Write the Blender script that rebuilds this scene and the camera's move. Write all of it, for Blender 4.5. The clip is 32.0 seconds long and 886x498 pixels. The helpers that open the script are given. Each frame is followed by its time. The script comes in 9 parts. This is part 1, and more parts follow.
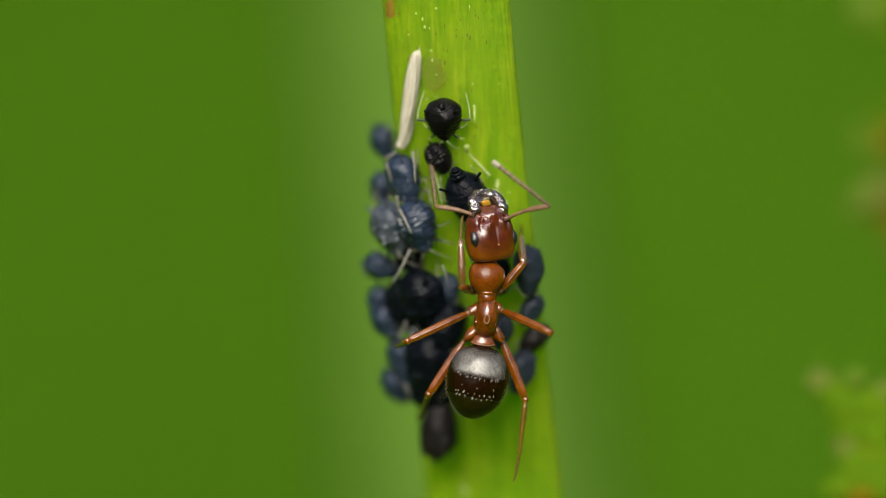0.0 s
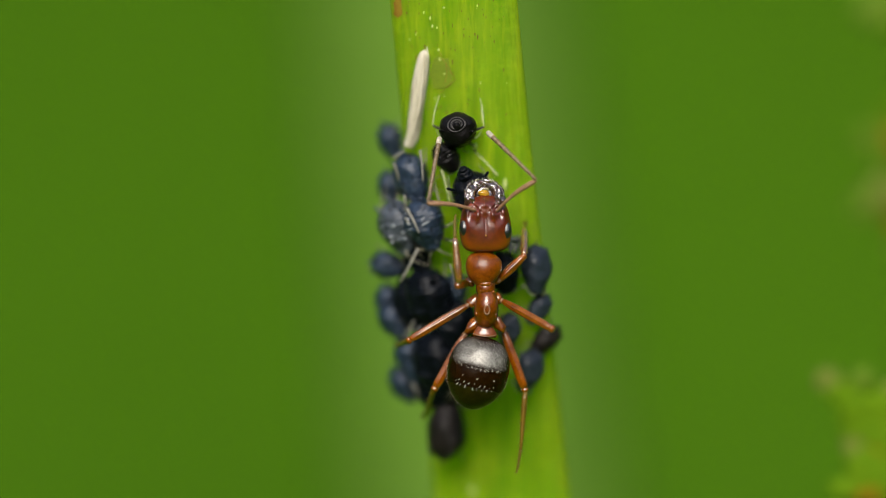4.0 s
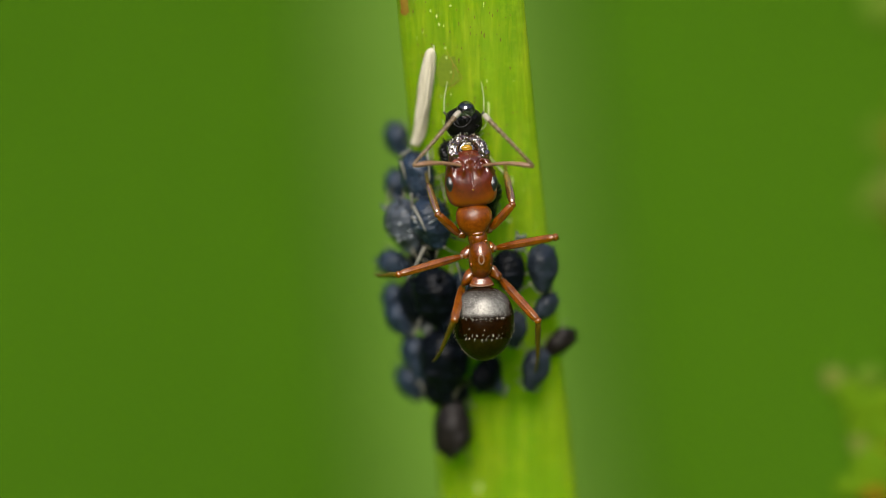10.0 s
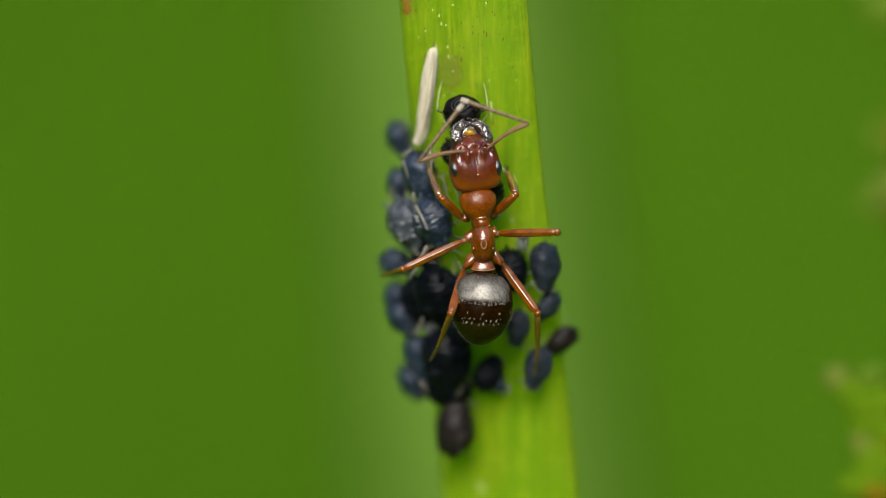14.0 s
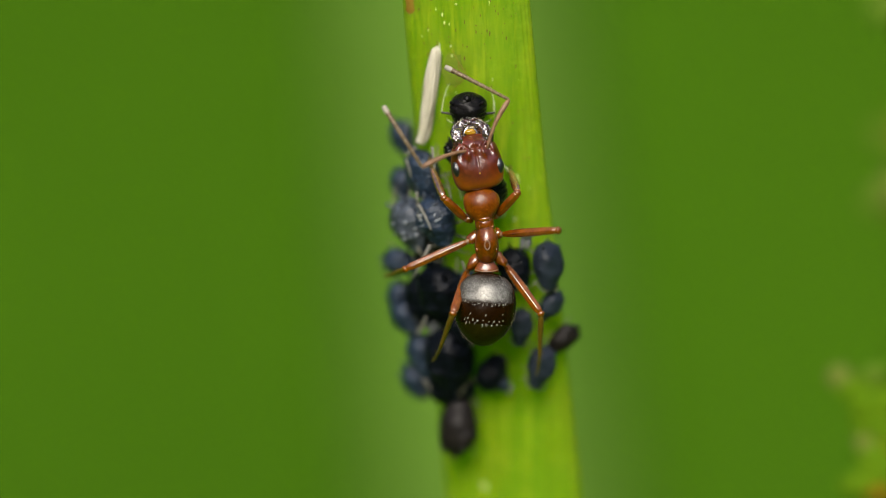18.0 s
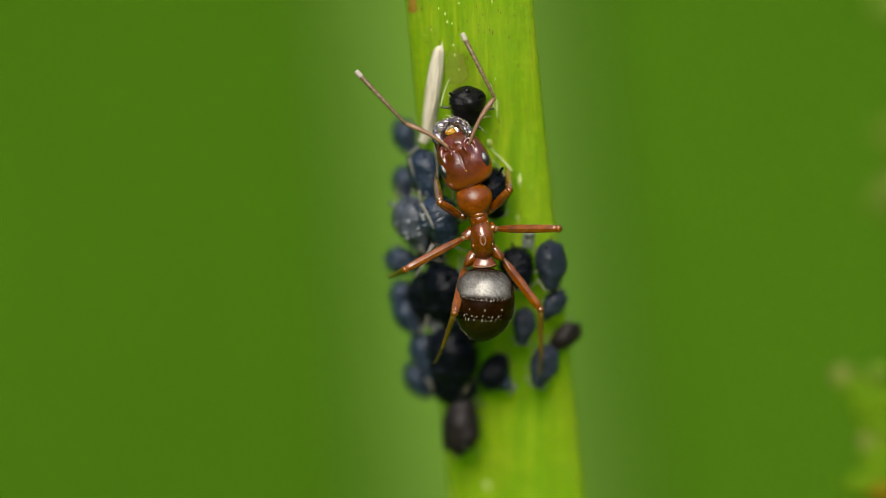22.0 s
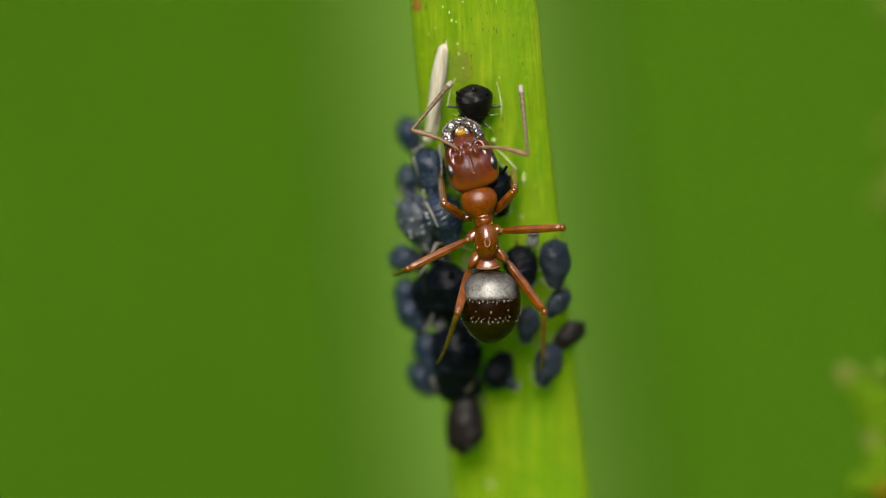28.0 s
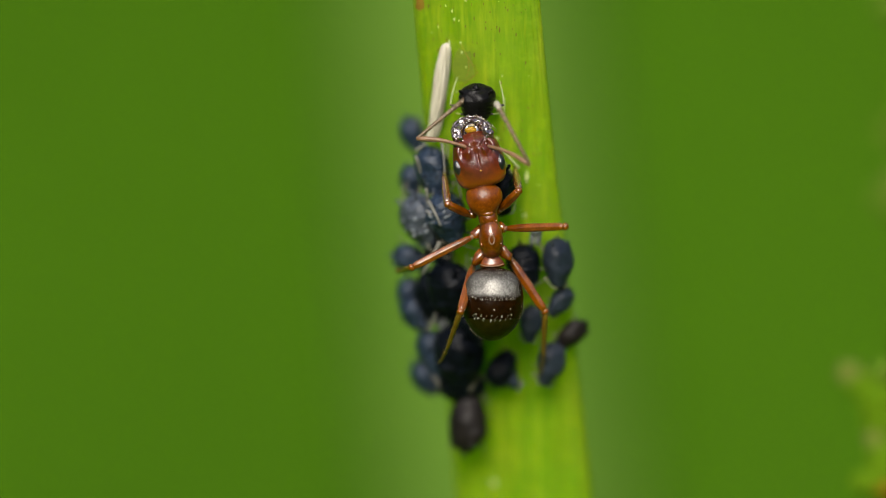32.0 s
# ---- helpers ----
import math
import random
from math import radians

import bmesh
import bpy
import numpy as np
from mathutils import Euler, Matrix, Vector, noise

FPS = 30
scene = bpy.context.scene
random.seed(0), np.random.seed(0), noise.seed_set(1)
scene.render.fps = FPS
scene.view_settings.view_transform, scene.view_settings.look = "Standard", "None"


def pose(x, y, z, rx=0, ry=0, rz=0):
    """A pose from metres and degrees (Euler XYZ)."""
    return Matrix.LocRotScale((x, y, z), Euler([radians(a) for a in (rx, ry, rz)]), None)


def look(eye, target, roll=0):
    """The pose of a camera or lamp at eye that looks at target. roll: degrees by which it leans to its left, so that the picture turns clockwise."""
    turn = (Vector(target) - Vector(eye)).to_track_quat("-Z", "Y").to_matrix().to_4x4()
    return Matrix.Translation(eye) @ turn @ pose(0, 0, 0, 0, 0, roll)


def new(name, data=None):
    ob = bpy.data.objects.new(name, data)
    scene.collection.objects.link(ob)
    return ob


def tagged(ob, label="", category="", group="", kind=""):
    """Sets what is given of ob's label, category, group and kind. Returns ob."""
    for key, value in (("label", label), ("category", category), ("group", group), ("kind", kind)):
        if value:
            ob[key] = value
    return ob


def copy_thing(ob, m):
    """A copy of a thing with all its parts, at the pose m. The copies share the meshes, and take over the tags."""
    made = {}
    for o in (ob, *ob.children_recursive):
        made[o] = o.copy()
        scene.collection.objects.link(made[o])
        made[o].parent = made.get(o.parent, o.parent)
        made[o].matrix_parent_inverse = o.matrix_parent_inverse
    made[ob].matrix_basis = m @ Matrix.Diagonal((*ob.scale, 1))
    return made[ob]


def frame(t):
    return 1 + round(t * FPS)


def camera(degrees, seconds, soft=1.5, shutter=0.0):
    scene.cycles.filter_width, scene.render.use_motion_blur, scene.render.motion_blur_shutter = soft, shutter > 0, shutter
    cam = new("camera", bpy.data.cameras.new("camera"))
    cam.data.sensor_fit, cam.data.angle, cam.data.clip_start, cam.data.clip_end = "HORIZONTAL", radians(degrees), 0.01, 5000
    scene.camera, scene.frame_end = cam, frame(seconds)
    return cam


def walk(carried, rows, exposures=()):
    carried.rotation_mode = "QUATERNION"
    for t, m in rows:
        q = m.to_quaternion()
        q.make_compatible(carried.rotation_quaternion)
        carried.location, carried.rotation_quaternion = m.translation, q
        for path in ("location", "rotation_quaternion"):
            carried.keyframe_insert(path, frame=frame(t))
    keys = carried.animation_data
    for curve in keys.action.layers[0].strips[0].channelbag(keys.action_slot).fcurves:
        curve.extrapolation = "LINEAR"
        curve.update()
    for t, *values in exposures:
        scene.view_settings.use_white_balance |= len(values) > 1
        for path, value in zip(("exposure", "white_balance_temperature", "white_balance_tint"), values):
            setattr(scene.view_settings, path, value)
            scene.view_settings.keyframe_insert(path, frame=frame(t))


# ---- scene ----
# A close look at a plant stalk in a meadow: about 24 mm of the stalk fill the picture's width.
# Lengths below are millimetres in the frame FRAME: x to the right, y away from the camera, z up the stalk.
MM = 0.001
FRAME = Matrix.Translation((0, 0, 0.4)) @ Matrix.Rotation(radians(-12), 4, "X")
EYE = FRAME @ Vector((0, -200 * MM, 0))


def V(x, y, z):
    """A place in the world from millimetres in FRAME."""
    return FRAME @ (Vector((x, y, z)) * MM)


cam = camera(6.727, 32.0, 0.4, 0.5)
cam.data.dof.use_dof = True
cam.data.dof.focus_distance = 199.62 * MM
cam.data.dof.aperture_fstop = 16.5
walk(cam, [(t, look(EYE, V(-x, 0, -z))) for t, x, z in [
    (0.0, 0.000, 0.000),
    (1.0, 0.060, 0.003),
    (2.0, 0.114, 0.006),
    (3.0, 0.162, 0.012),
    (5.5, 0.255, 0.033),
    (7.0, 0.304, 0.045),
    (8.5, 0.339, 0.054),
    (10.0, 0.375, 0.069),
    (12.0, 0.399, 0.078),
    (13.0, 0.414, 0.084),
    (14.5, 0.450, 0.090),
    (16.5, 0.495, 0.105),
    (18.0, 0.521, 0.112),
    (20.0, 0.555, 0.124),
    (22.0, 0.594, 0.135),
    (24.0, 0.630, 0.145),
    (25.5, 0.664, 0.154),
    (27.5, 0.696, 0.171),
    (29.0, 0.723, 0.180),
    (30.0, 0.747, 0.190),
    (31.0, 0.756, 0.195),
    (32.0, 0.780, 0.207),
]])


# bright overcast daylight
world = bpy.data.worlds.new("overcast_sky")
scene.world = world
world.use_nodes = True
wn = world.node_tree.nodes
sky = wn.new("ShaderNodeTexSky")
sky.sky_type, sky.sun_disc = "NISHITA", False
sky.sun_elevation, sky.sun_rotation = radians(40), radians(188)
sky.air_density, sky.dust_density, sky.ozone_density = 1.0, 3.0, 1.0
wn["Background"].inputs["Strength"].default_value = 0.055
world.node_tree.links.new(sky.outputs["Color"], wn["Background"].inputs["Color"])

sun = new("sun", bpy.data.lights.new("sun", "SUN"))
sun.data.energy, sun.data.angle, sun.data.color = 1.40, radians(36), (1.0, 0.95, 0.86)
sun.matrix_world = look((-0.14, -1.0, 0.92), (0, 0, 0))
scene.view_settings.exposure = 1.6


def material(name, colour, rough=0.5, second=None, scale=4000.0, bump=0.0, bump_scale=9000.0, spec=0.5, coat=0.0, sss=0.0, sss_colour=(1, 0.4, 0.2), sss_scale=0.0015, stretch=(1, 1, 1), metal=0.0, mix=0.5):
    """A procedural surface: two colours mottled by noise at two scales, with fine relief."""
    m = bpy.data.materials.new(name)
    m.use_nodes = True
    nodes, links = m.node_tree.nodes, m.node_tree.links
    b = nodes["Principled BSDF"]
    coords = nodes.new("ShaderNodeTexCoord")
    mapping = nodes.new("ShaderNodeMapping")
    mapping.inputs["Scale"].default_value = stretch
    links.new(coords.outputs["Object"], mapping.inputs["Vector"])
    big, fine = nodes.new("ShaderNodeTexNoise"), nodes.new("ShaderNodeTexNoise")
    big.inputs["Scale"].default_value, fine.inputs["Scale"].default_value = scale, scale * 5
    big.inputs["Detail"].default_value = 4
    for n in (big, fine):
        links.new(mapping.outputs["Vector"], n.inputs["Vector"])
    blend = nodes.new("ShaderNodeMix")
    blend.data_type = "FLOAT"
    blend.inputs["Factor"].default_value = 0.35
    links.new(big.outputs["Fac"], blend.inputs["A"])
    links.new(fine.outputs["Fac"], blend.inputs["B"])
    ramp = nodes.new("ShaderNodeValToRGB")
    ramp.color_ramp.elements[0].position, ramp.color_ramp.elements[1].position = mix - 0.18, mix + 0.18
    ramp.color_ramp.elements[0].color = (*colour, 1)
    ramp.color_ramp.elements[1].color = (*(second or [c * 1.35 for c in colour]), 1)
    links.new(blend.outputs["Result"], ramp.inputs["Fac"])
    links.new(ramp.outputs["Color"], b.inputs["Base Color"])
    b.inputs["Roughness"].default_value = rough
    b.inputs["Specular IOR Level"].default_value = spec
    b.inputs["Metallic"].default_value = metal
    b.inputs["Coat Weight"].default_value = coat
    b.inputs["Coat Roughness"].default_value = 0.16
    if sss:
        b.inputs["Subsurface Weight"].default_value = sss
        b.inputs["Subsurface Radius"].default_value = sss_colour
        b.inputs["Subsurface Scale"].default_value = sss_scale
    if bump:
        relief = nodes.new("ShaderNodeTexNoise")
        relief.inputs["Scale"].default_value = bump_scale
        relief.inputs["Detail"].default_value = 3
        links.new(mapping.outputs["Vector"], relief.inputs["Vector"])
        bn = nodes.new("ShaderNodeBump")
        bn.inputs["Strength"].default_value = bump
        bn.inputs["Distance"].default_value = 0.00003
        links.new(relief.outputs["Fac"], bn.inputs["Height"])
        links.new(bn.outputs["Normal"], b.inputs["Normal"])
        links.new(bn.outputs["Normal"], b.inputs["Coat Normal"])
    return m


STALK = material("stalk_green", (0.113, 0.240, 0.0027), 0.42, (0.194, 0.328, 0.0058), 2600, 0.35, 6000, stretch=(1, 1, 0.035), spec=0.25, sss=0.9, sss_colour=(0.8, 1.0, 0.05), sss_scale=0.003)


def add_stain(m, colour, scale, low, high, stretch=(1, 1, 1)):
    """Broad worn blotches over a surface."""
    nodes, links = m.node_tree.nodes, m.node_tree.links
    b = nodes["Principled BSDF"]
    co, n, r, mix = (nodes.new(k) for k in ("ShaderNodeTexCoord", "ShaderNodeTexNoise", "ShaderNodeMapRange", "ShaderNodeMix"))
    n.inputs["Scale"].default_value, n.inputs["Detail"].default_value, n.inputs["Roughness"].default_value = scale, 5, 0.65
    mapping = nodes.new("ShaderNodeMapping")
    mapping.inputs["Scale"].default_value = stretch
    links.new(co.outputs["Object"], mapping.inputs["Vector"])
    links.new(mapping.outputs["Vector"], n.inputs["Vector"])
    r.inputs["From Min"].default_value, r.inputs["From Max"].default_value = low, high
    links.new(n.outputs["Fac"], r.inputs["Value"])
    mix.data_type = "RGBA"
    links.new(r.outputs["Result"], mix.inputs["Factor"])
    a, c = [s for s in mix.inputs if s.type == "RGBA"]
    links.new(b.inputs["Base Color"].links[0].from_socket, a)
    c.default_value = (*colour, 1)
    links.new([s for s in mix.outputs if s.type == "RGBA"][0], b.inputs["Base Color"])


add_stain(STALK, (0.22, 0.325, 0.012), 420, 0.46, 0.85)
add_stain(STALK, (0.29, 0.43, 0.018), 1500, 0.52, 0.9)
add_stain(STALK, (0.275, 0.370, 0.012), 5200, 0.50, 0.70, (1, 1, 0.012))
add_stain(STALK, (0.20, 0.260, 0.006), 330, 0.52, 0.84, (1, 1, 0.5))
add_stain(STALK, (0.12, 0.22, 0.002), 3700, 0.55, 0.75, (1, 1, 0.012))
HALO_STEM = material("halo_stem_green", (0.108, 0.215, 0.025), 0.9, (0.124, 0.235, 0.028), 200, spec=0.1)
MEADOW = material("meadow_ground", (0.0475, 0.127, 0.0048), 1.0, (0.0665, 0.166, 0.0062), 6, spec=0.0)
WOOD = material("wood_edge", (0.02, 0.05, 0.006), 0.9, (0.05, 0.10, 0.012), 3, spec=0.1)
GRASS = material("grass_blade", (0.0495, 0.129, 0.0048), 1.0, (0.0685, 0.168, 0.0062), 30, spec=0.0)
STRAW = material("dry_sheath", (0.27, 0.235, 0.15), 0.65, (0.62, 0.58, 0.46), 7000, 0.8, 12000, stretch=(1, 1, 0.04))
LEAF = material("sprig_leaf", (0.060, 0.135, 0.0010), 0.8, (0.088, 0.165, 0.001), 900, spec=0.1)
LEAF_RED = material("sprig_tip", (0.120, 0.142, 0.024), 0.8, (0.10, 0.14, 0.018), 900, spec=0.1)
LEAF_PALE = material("sprig_pale", (0.082, 0.150, 0.008), 0.8, (0.095, 0.162, 0.014), 900, spec=0.1)
LEAF_RUST = material("sprig_rust", (0.165, 0.110, 0.001), 0.8, (0.12, 0.120, 0.002), 900, spec=0.1)
SCAR = material("olive_scar", (0.115, 0.175, 0.004), 0.6, (0.165, 0.235, 0.006), 2500)
RUST = material("rust_scar", (0.20, 0.075, 0.008), 0.6, (0.26, 0.19, 0.01), 2500)
SKIN_GREY = material("cast_skin_grey", (0.04, 0.045, 0.045), 0.6, (0.17, 0.18, 0.17), 6000, 0.6, 9000)
STRAND = material("leg_grey", (0.10, 0.095, 0.08), 0.5, (0.24, 0.23, 0.19), 6000)
SKIN_GLINT = material("skin_glint_pale", (0.24, 0.32, 0.05), 0.5, (0.44, 0.50, 0.18), 6000, 0.5, 9000)
SPECK = material("dark_speck", (0.11, 0.085, 0.008), 0.6, (0.16, 0.10, 0.012), 3000)
GLINT = material("glint_speck", (0.50, 0.58, 0.20), 0.4)
APHID = material("aphid_black", (0.0014, 0.0017, 0.0026), 0.36, (0.0050, 0.0068, 0.011), 3600, 0.7, 14000, spec=0.10)
APHID_TENDED = material("aphid_brown_black", (0.0018, 0.0015, 0.0017), 0.36, (0.0062, 0.0052, 0.0055), 2600, 0.35, 16000, spec=0.15)
APHID_BLUE = material("aphid_slate", (0.0045, 0.009, 0.018), 0.38, (0.030, 0.050, 0.090), 2400, 0.7, 12000, spec=0.35)
APHID_DUSK = material("aphid_dusk_blue", (0.006, 0.009, 0.015), 0.45, (0.022, 0.030, 0.045), 1500, 0.6, 12000, spec=0.35)
APHID_BROWN = material("aphid_brown", (0.0058, 0.0044, 0.0041), 0.48, (0.013, 0.0098, 0.0085), 4000, 0.6, 9000, spec=0.2)
APHID_GREY = material("aphid_grey", (0.012, 0.016, 0.024), 0.48, (0.075, 0.088, 0.112), 2600, 0.9, 8000)
WAX_THIN = material("thin_wax", (0.022, 0.022, 0.025), 0.7, (0.15, 0.15, 0.16), 7000, 0.4, 20000)
WAX = material("wax_bloom", (0.10, 0.115, 0.14), 0.7, (0.38, 0.40, 0.43), 9000, 0.4, 20000)
PALE_LEG = material("pale_leg", (0.20, 0.25, 0.09), 0.45, (0.42, 0.46, 0.22), 5000)
DUSKY_LEG = material("dusky_leg", (0.08, 0.072, 0.05), 0.5, (0.22, 0.20, 0.14), 5000)
DARK_LEG = material("dark_leg", (0.02, 0.018, 0.015), 0.4)
add_stain(APHID_BLUE, (0.0015, 0.002, 0.004), 2300, 0.52, 0.60)
add_stain(APHID_BLUE, (0.20, 0.225, 0.27), 3200, 0.59, 0.72)
add_stain(APHID_GREY, (0.012, 0.010, 0.010), 3600, 0.52, 0.66)
add_stain(APHID, (0.022, 0.033, 0.052), 3000, 0.58, 0.74)
HONEYDEW = bpy.data.materials.new("honeydew")
HONEYDEW.use_nodes = True
hb = HONEYDEW.node_tree.nodes["Principled BSDF"]
hb.inputs["Transmission Weight"].default_value, hb.inputs["Roughness"].default_value = 1.0, 0.02
hb.inputs["IOR"].default_value, hb.inputs["Specular IOR Level"].default_value = 1.36, 1.0
hb.inputs["Coat Weight"].default_value, hb.inputs["Coat IOR"].default_value, hb.inputs["Coat Roughness"].default_value = 1.0, 1.9, 0.02
ANT_HEAD = material("ant_head_red", (0.050, 0.0055, 0.0008), 0.42, (0.135, 0.019, 0.0018), 1500, 0.22, 30000, coat=0.55, spec=0.2)
ANT_HEAD.node_tree.nodes["Principled BSDF"].inputs["Coat IOR"].default_value = 2.2
ANT_HEAD.node_tree.nodes["Principled BSDF"].inputs["Coat Roughness"].default_value = 0.18
ANT_BODY = material("ant_thorax_orange", (0.052, 0.008, 0.0002), 0.30, (0.215, 0.053, 0.0004), 2600, 0.22, 26000, coat=0.8, spec=0.12)
ANT_FRONT = material("ant_thorax_satin", (0.072, 0.012, 0.0002), 0.34, (0.24, 0.062, 0.0005), 2900, 0.28, 34000, coat=0.5, spec=0.2)
ANT_LEG = material("ant_leg_amber", (0.072, 0.014, 0.0002), 0.30, (0.25, 0.068, 0.0004), 2600, 0.22, 20000, coat=1.0, spec=0.1)
ANT_FRONT_SHIN = material("ant_front_shin", (0.09, 0.030, 0.004), 0.24, (0.24, 0.105, 0.020), 3200, 0.3, 18000, coat=1.0, spec=1.0)
ANT_FRONT_SHIN.node_tree.nodes["Principled BSDF"].inputs["Coat IOR"].default_value = 2.4
for m in (ANT_BODY, ANT_LEG):
    m.node_tree.nodes["Principled BSDF"].inputs["Coat IOR"].default_value = 1.75
    m.node_tree.nodes["Principled BSDF"].inputs["Coat Roughness"].default_value = 0.11
add_stain(ANT_HEAD, (0.025, 0.003, 0.001), 2600, 0.55, 0.78)
add_stain(ANT_BODY, (0.030, 0.006, 0.0005), 3400, 0.55, 0.72)
add_stain(ANT_FRONT, (0.030, 0.006, 0.0005), 3600, 0.56, 0.76)
add_stain(ANT_FRONT, (0.36, 0.14, 0.02), 16000, 0.62, 0.72)
add_stain(ANT_LEG, (0.045, 0.009, 0.0005), 2900, 0.56, 0.74, (1, 1, 0.4))


def add_amber(m, colour):
    """Clear amber hind corners of the skull, where the shell is thin."""
    nodes, links = m.node_tree.nodes, m.node_tree.links
    b = nodes["Principled BSDF"]
    co, far, r, mix = (nodes.new(k) for k in ("ShaderNodeTexCoord", "ShaderNodeVectorMath", "ShaderNodeMapRange", "ShaderNodeMix"))
    far.operation = "DISTANCE"
    far.inputs[1].default_value = (-0.00009, -0.00055, 0.00090)
    links.new(co.outputs["Object"], far.inputs[0])
    r.inputs["From Min"].default_value, r.inputs["From Max"].default_value, r.inputs["To Max"].default_value = 0.00055, 0.00098, 0.85
    r.interpolation_type = "SMOOTHSTEP"
    links.new(far.outputs["Value"], r.inputs["Value"])
    mix.data_type = "RGBA"
    links.new(r.outputs["Result"], mix.inputs["Factor"])
    a, c = [s for s in mix.inputs if s.type == "RGBA"]
    links.new(b.inputs["Base Color"].links[0].from_socket, a)
    c.default_value = (*colour, 1)
    links.new([s for s in mix.outputs if s.type == "RGBA"][0], b.inputs["Base Color"])


add_amber(ANT_HEAD, (0.22, 0.050, 0.0005))
ANT_FOOT = material("ant_foot_brown", (0.085, 0.062, 0.008), 0.5, (0.13, 0.095, 0.014), 4000, spec=0.2)
ANT_GASTER = material("ant_gaster_dark", (0.0045, 0.0014, 0.0003), 0.24, (0.014, 0.005, 0.0006), 1500, 0.25, 30000, coat=0.06, spec=0.1)
GASTER_TIP = material("ant_gaster_olive", (0.006, 0.0042, 0.0004), 0.30, (0.019, 0.0165, 0.0014), 1800, 0.3, 30000, coat=0.08, spec=0.12)
ANT_HAIR = material("silver_hair", (0.30, 0.29, 0.26), 0.35, spec=0.8)
MOUTH_GLINT = material("wet_glint", (0.10, 0.07, 0.02), 0.10, (0.30, 0.26, 0.15), 9000, 0.5, 15000, coat=1.0)


def add_down(m, silver):
    """Lays a silvery bloom of flat down over the gaster's first back plate; it thins out at the sides."""
    nodes, links = m.node_tree.nodes, m.node_tree.links
    b = nodes["Principled BSDF"]
    co, sep = nodes.new("ShaderNodeTexCoord"), nodes.new("ShaderNodeSeparateXYZ")
    links.new(co.outputs["Object"], sep.inputs["Vector"])
    def ramp(value, a, c):
        n = nodes.new("ShaderNodeMapRange")
        n.interpolation_type = "SMOOTHSTEP"
        n.inputs["From Min"].default_value, n.inputs["From Max"].default_value = a * 0.001, c * 0.001
        links.new(value, n.inputs["Value"])
        return n.outputs["Result"]
    def times(p, q):
        n = nodes.new("ShaderNodeMath")
        n.operation = "MULTIPLY"
        links.new(p, n.inputs[0])
        links.new(q, n.inputs[1])
        return n.outputs["Value"]
    wide = nodes.new("ShaderNodeMath")
    wide.operation = "ABSOLUTE"
    links.new(sep.outputs["X"], wide.inputs[0])
    cover = times(times(ramp(sep.outputs["Z"], -0.81, -0.64), ramp(sep.outputs["Z"], -0.02, -0.42)), ramp(wide.outputs["Value"], 0.82, 0.30))
    grain = nodes.new("ShaderNodeTexNoise")
    grain.inputs["Scale"].default_value, grain.inputs["Detail"].default_value = 30000, 3
    links.new(co.outputs["Object"], grain.inputs["Vector"])
    fine = nodes.new("ShaderNodeMapRange")
    fine.inputs["From Min"].default_value, fine.inputs["From Max"].default_value = 0.36, 0.56
    fine.inputs["To Min"].default_value = 0.42
    links.new(grain.outputs["Fac"], fine.inputs["Value"])
    cover = times(cover, fine.outputs["Result"])
    worn, thin = nodes.new("ShaderNodeTexNoise"), nodes.new("ShaderNodeMapRange")
    worn.inputs["Scale"].default_value, worn.inputs["Detail"].default_value = 2600, 3
    links.new(co.outputs["Object"], worn.inputs["Vector"])
    thin.inputs["From Min"].default_value, thin.inputs["From Max"].default_value, thin.inputs["To Min"].default_value = 0.36, 0.56, 0.45
    links.new(worn.outputs["Fac"], thin.inputs["Value"])
    cover = times(cover, thin.outputs["Result"])
    mix = nodes.new("ShaderNodeMix")
    mix.data_type = "RGBA"
    links.new(cover, mix.inputs["Factor"])
    for s in [s for s in mix.inputs if s.type == "RGBA"][1:2]:
        s.default_value = (*silver, 1)
    first = [s for s in mix.inputs if s.type == "RGBA"][0]
    links.new(b.inputs["Base Color"].links[0].from_socket, first)
    links.new([s for s in mix.outputs if s.type == "RGBA"][0], b.inputs["Base Color"])
    half = nodes.new("ShaderNodeMath")
    half.operation = "MULTIPLY"
    half.inputs[1].default_value = 0.55
    links.new(cover, half.inputs[0])
    links.new(half.outputs["Value"], b.inputs["Metallic"])
    rough = nodes.new("ShaderNodeMapRange")
    rough.inputs["To Min"].default_value, rough.inputs["To Max"].default_value = 0.26, 0.54
    links.new(cover, rough.inputs["Value"])
    links.new(rough.outputs["Result"], b.inputs["Roughness"])


add_down(ANT_GASTER, (0.345, 0.332, 0.305))
ANT_EYE = material("compound_eye", (0.006, 0.006, 0.008), 0.34, bump=0.25, bump_scale=60000, coat=0.7, spec=0.6)
ANT_JAW = material("dark_jaw", (0.014, 0.005, 0.003), 0.26, (0.060, 0.022, 0.013), 5000, 0.5, 7000, coat=1.0, spec=0.7)
ANT_JAW.node_tree.nodes["Principled BSDF"].inputs["Coat IOR"].default_value = 2.4


def add_patchy_gloss(m, scale, low, high):
    """Wet shine in patches, dull between them."""
    nodes, links = m.node_tree.nodes, m.node_tree.links
    co, n, r = (nodes.new(k) for k in ("ShaderNodeTexCoord", "ShaderNodeTexNoise", "ShaderNodeMapRange"))
    n.inputs["Scale"].default_value, n.inputs["Detail"].default_value = scale, 3
    links.new(co.outputs["Object"], n.inputs["Vector"])
    r.inputs["From Min"].default_value, r.inputs["From Max"].default_value = low, high
    links.new(n.outputs["Fac"], r.inputs["Value"])
    links.new(r.outputs["Result"], nodes["Principled BSDF"].inputs["Coat Weight"])


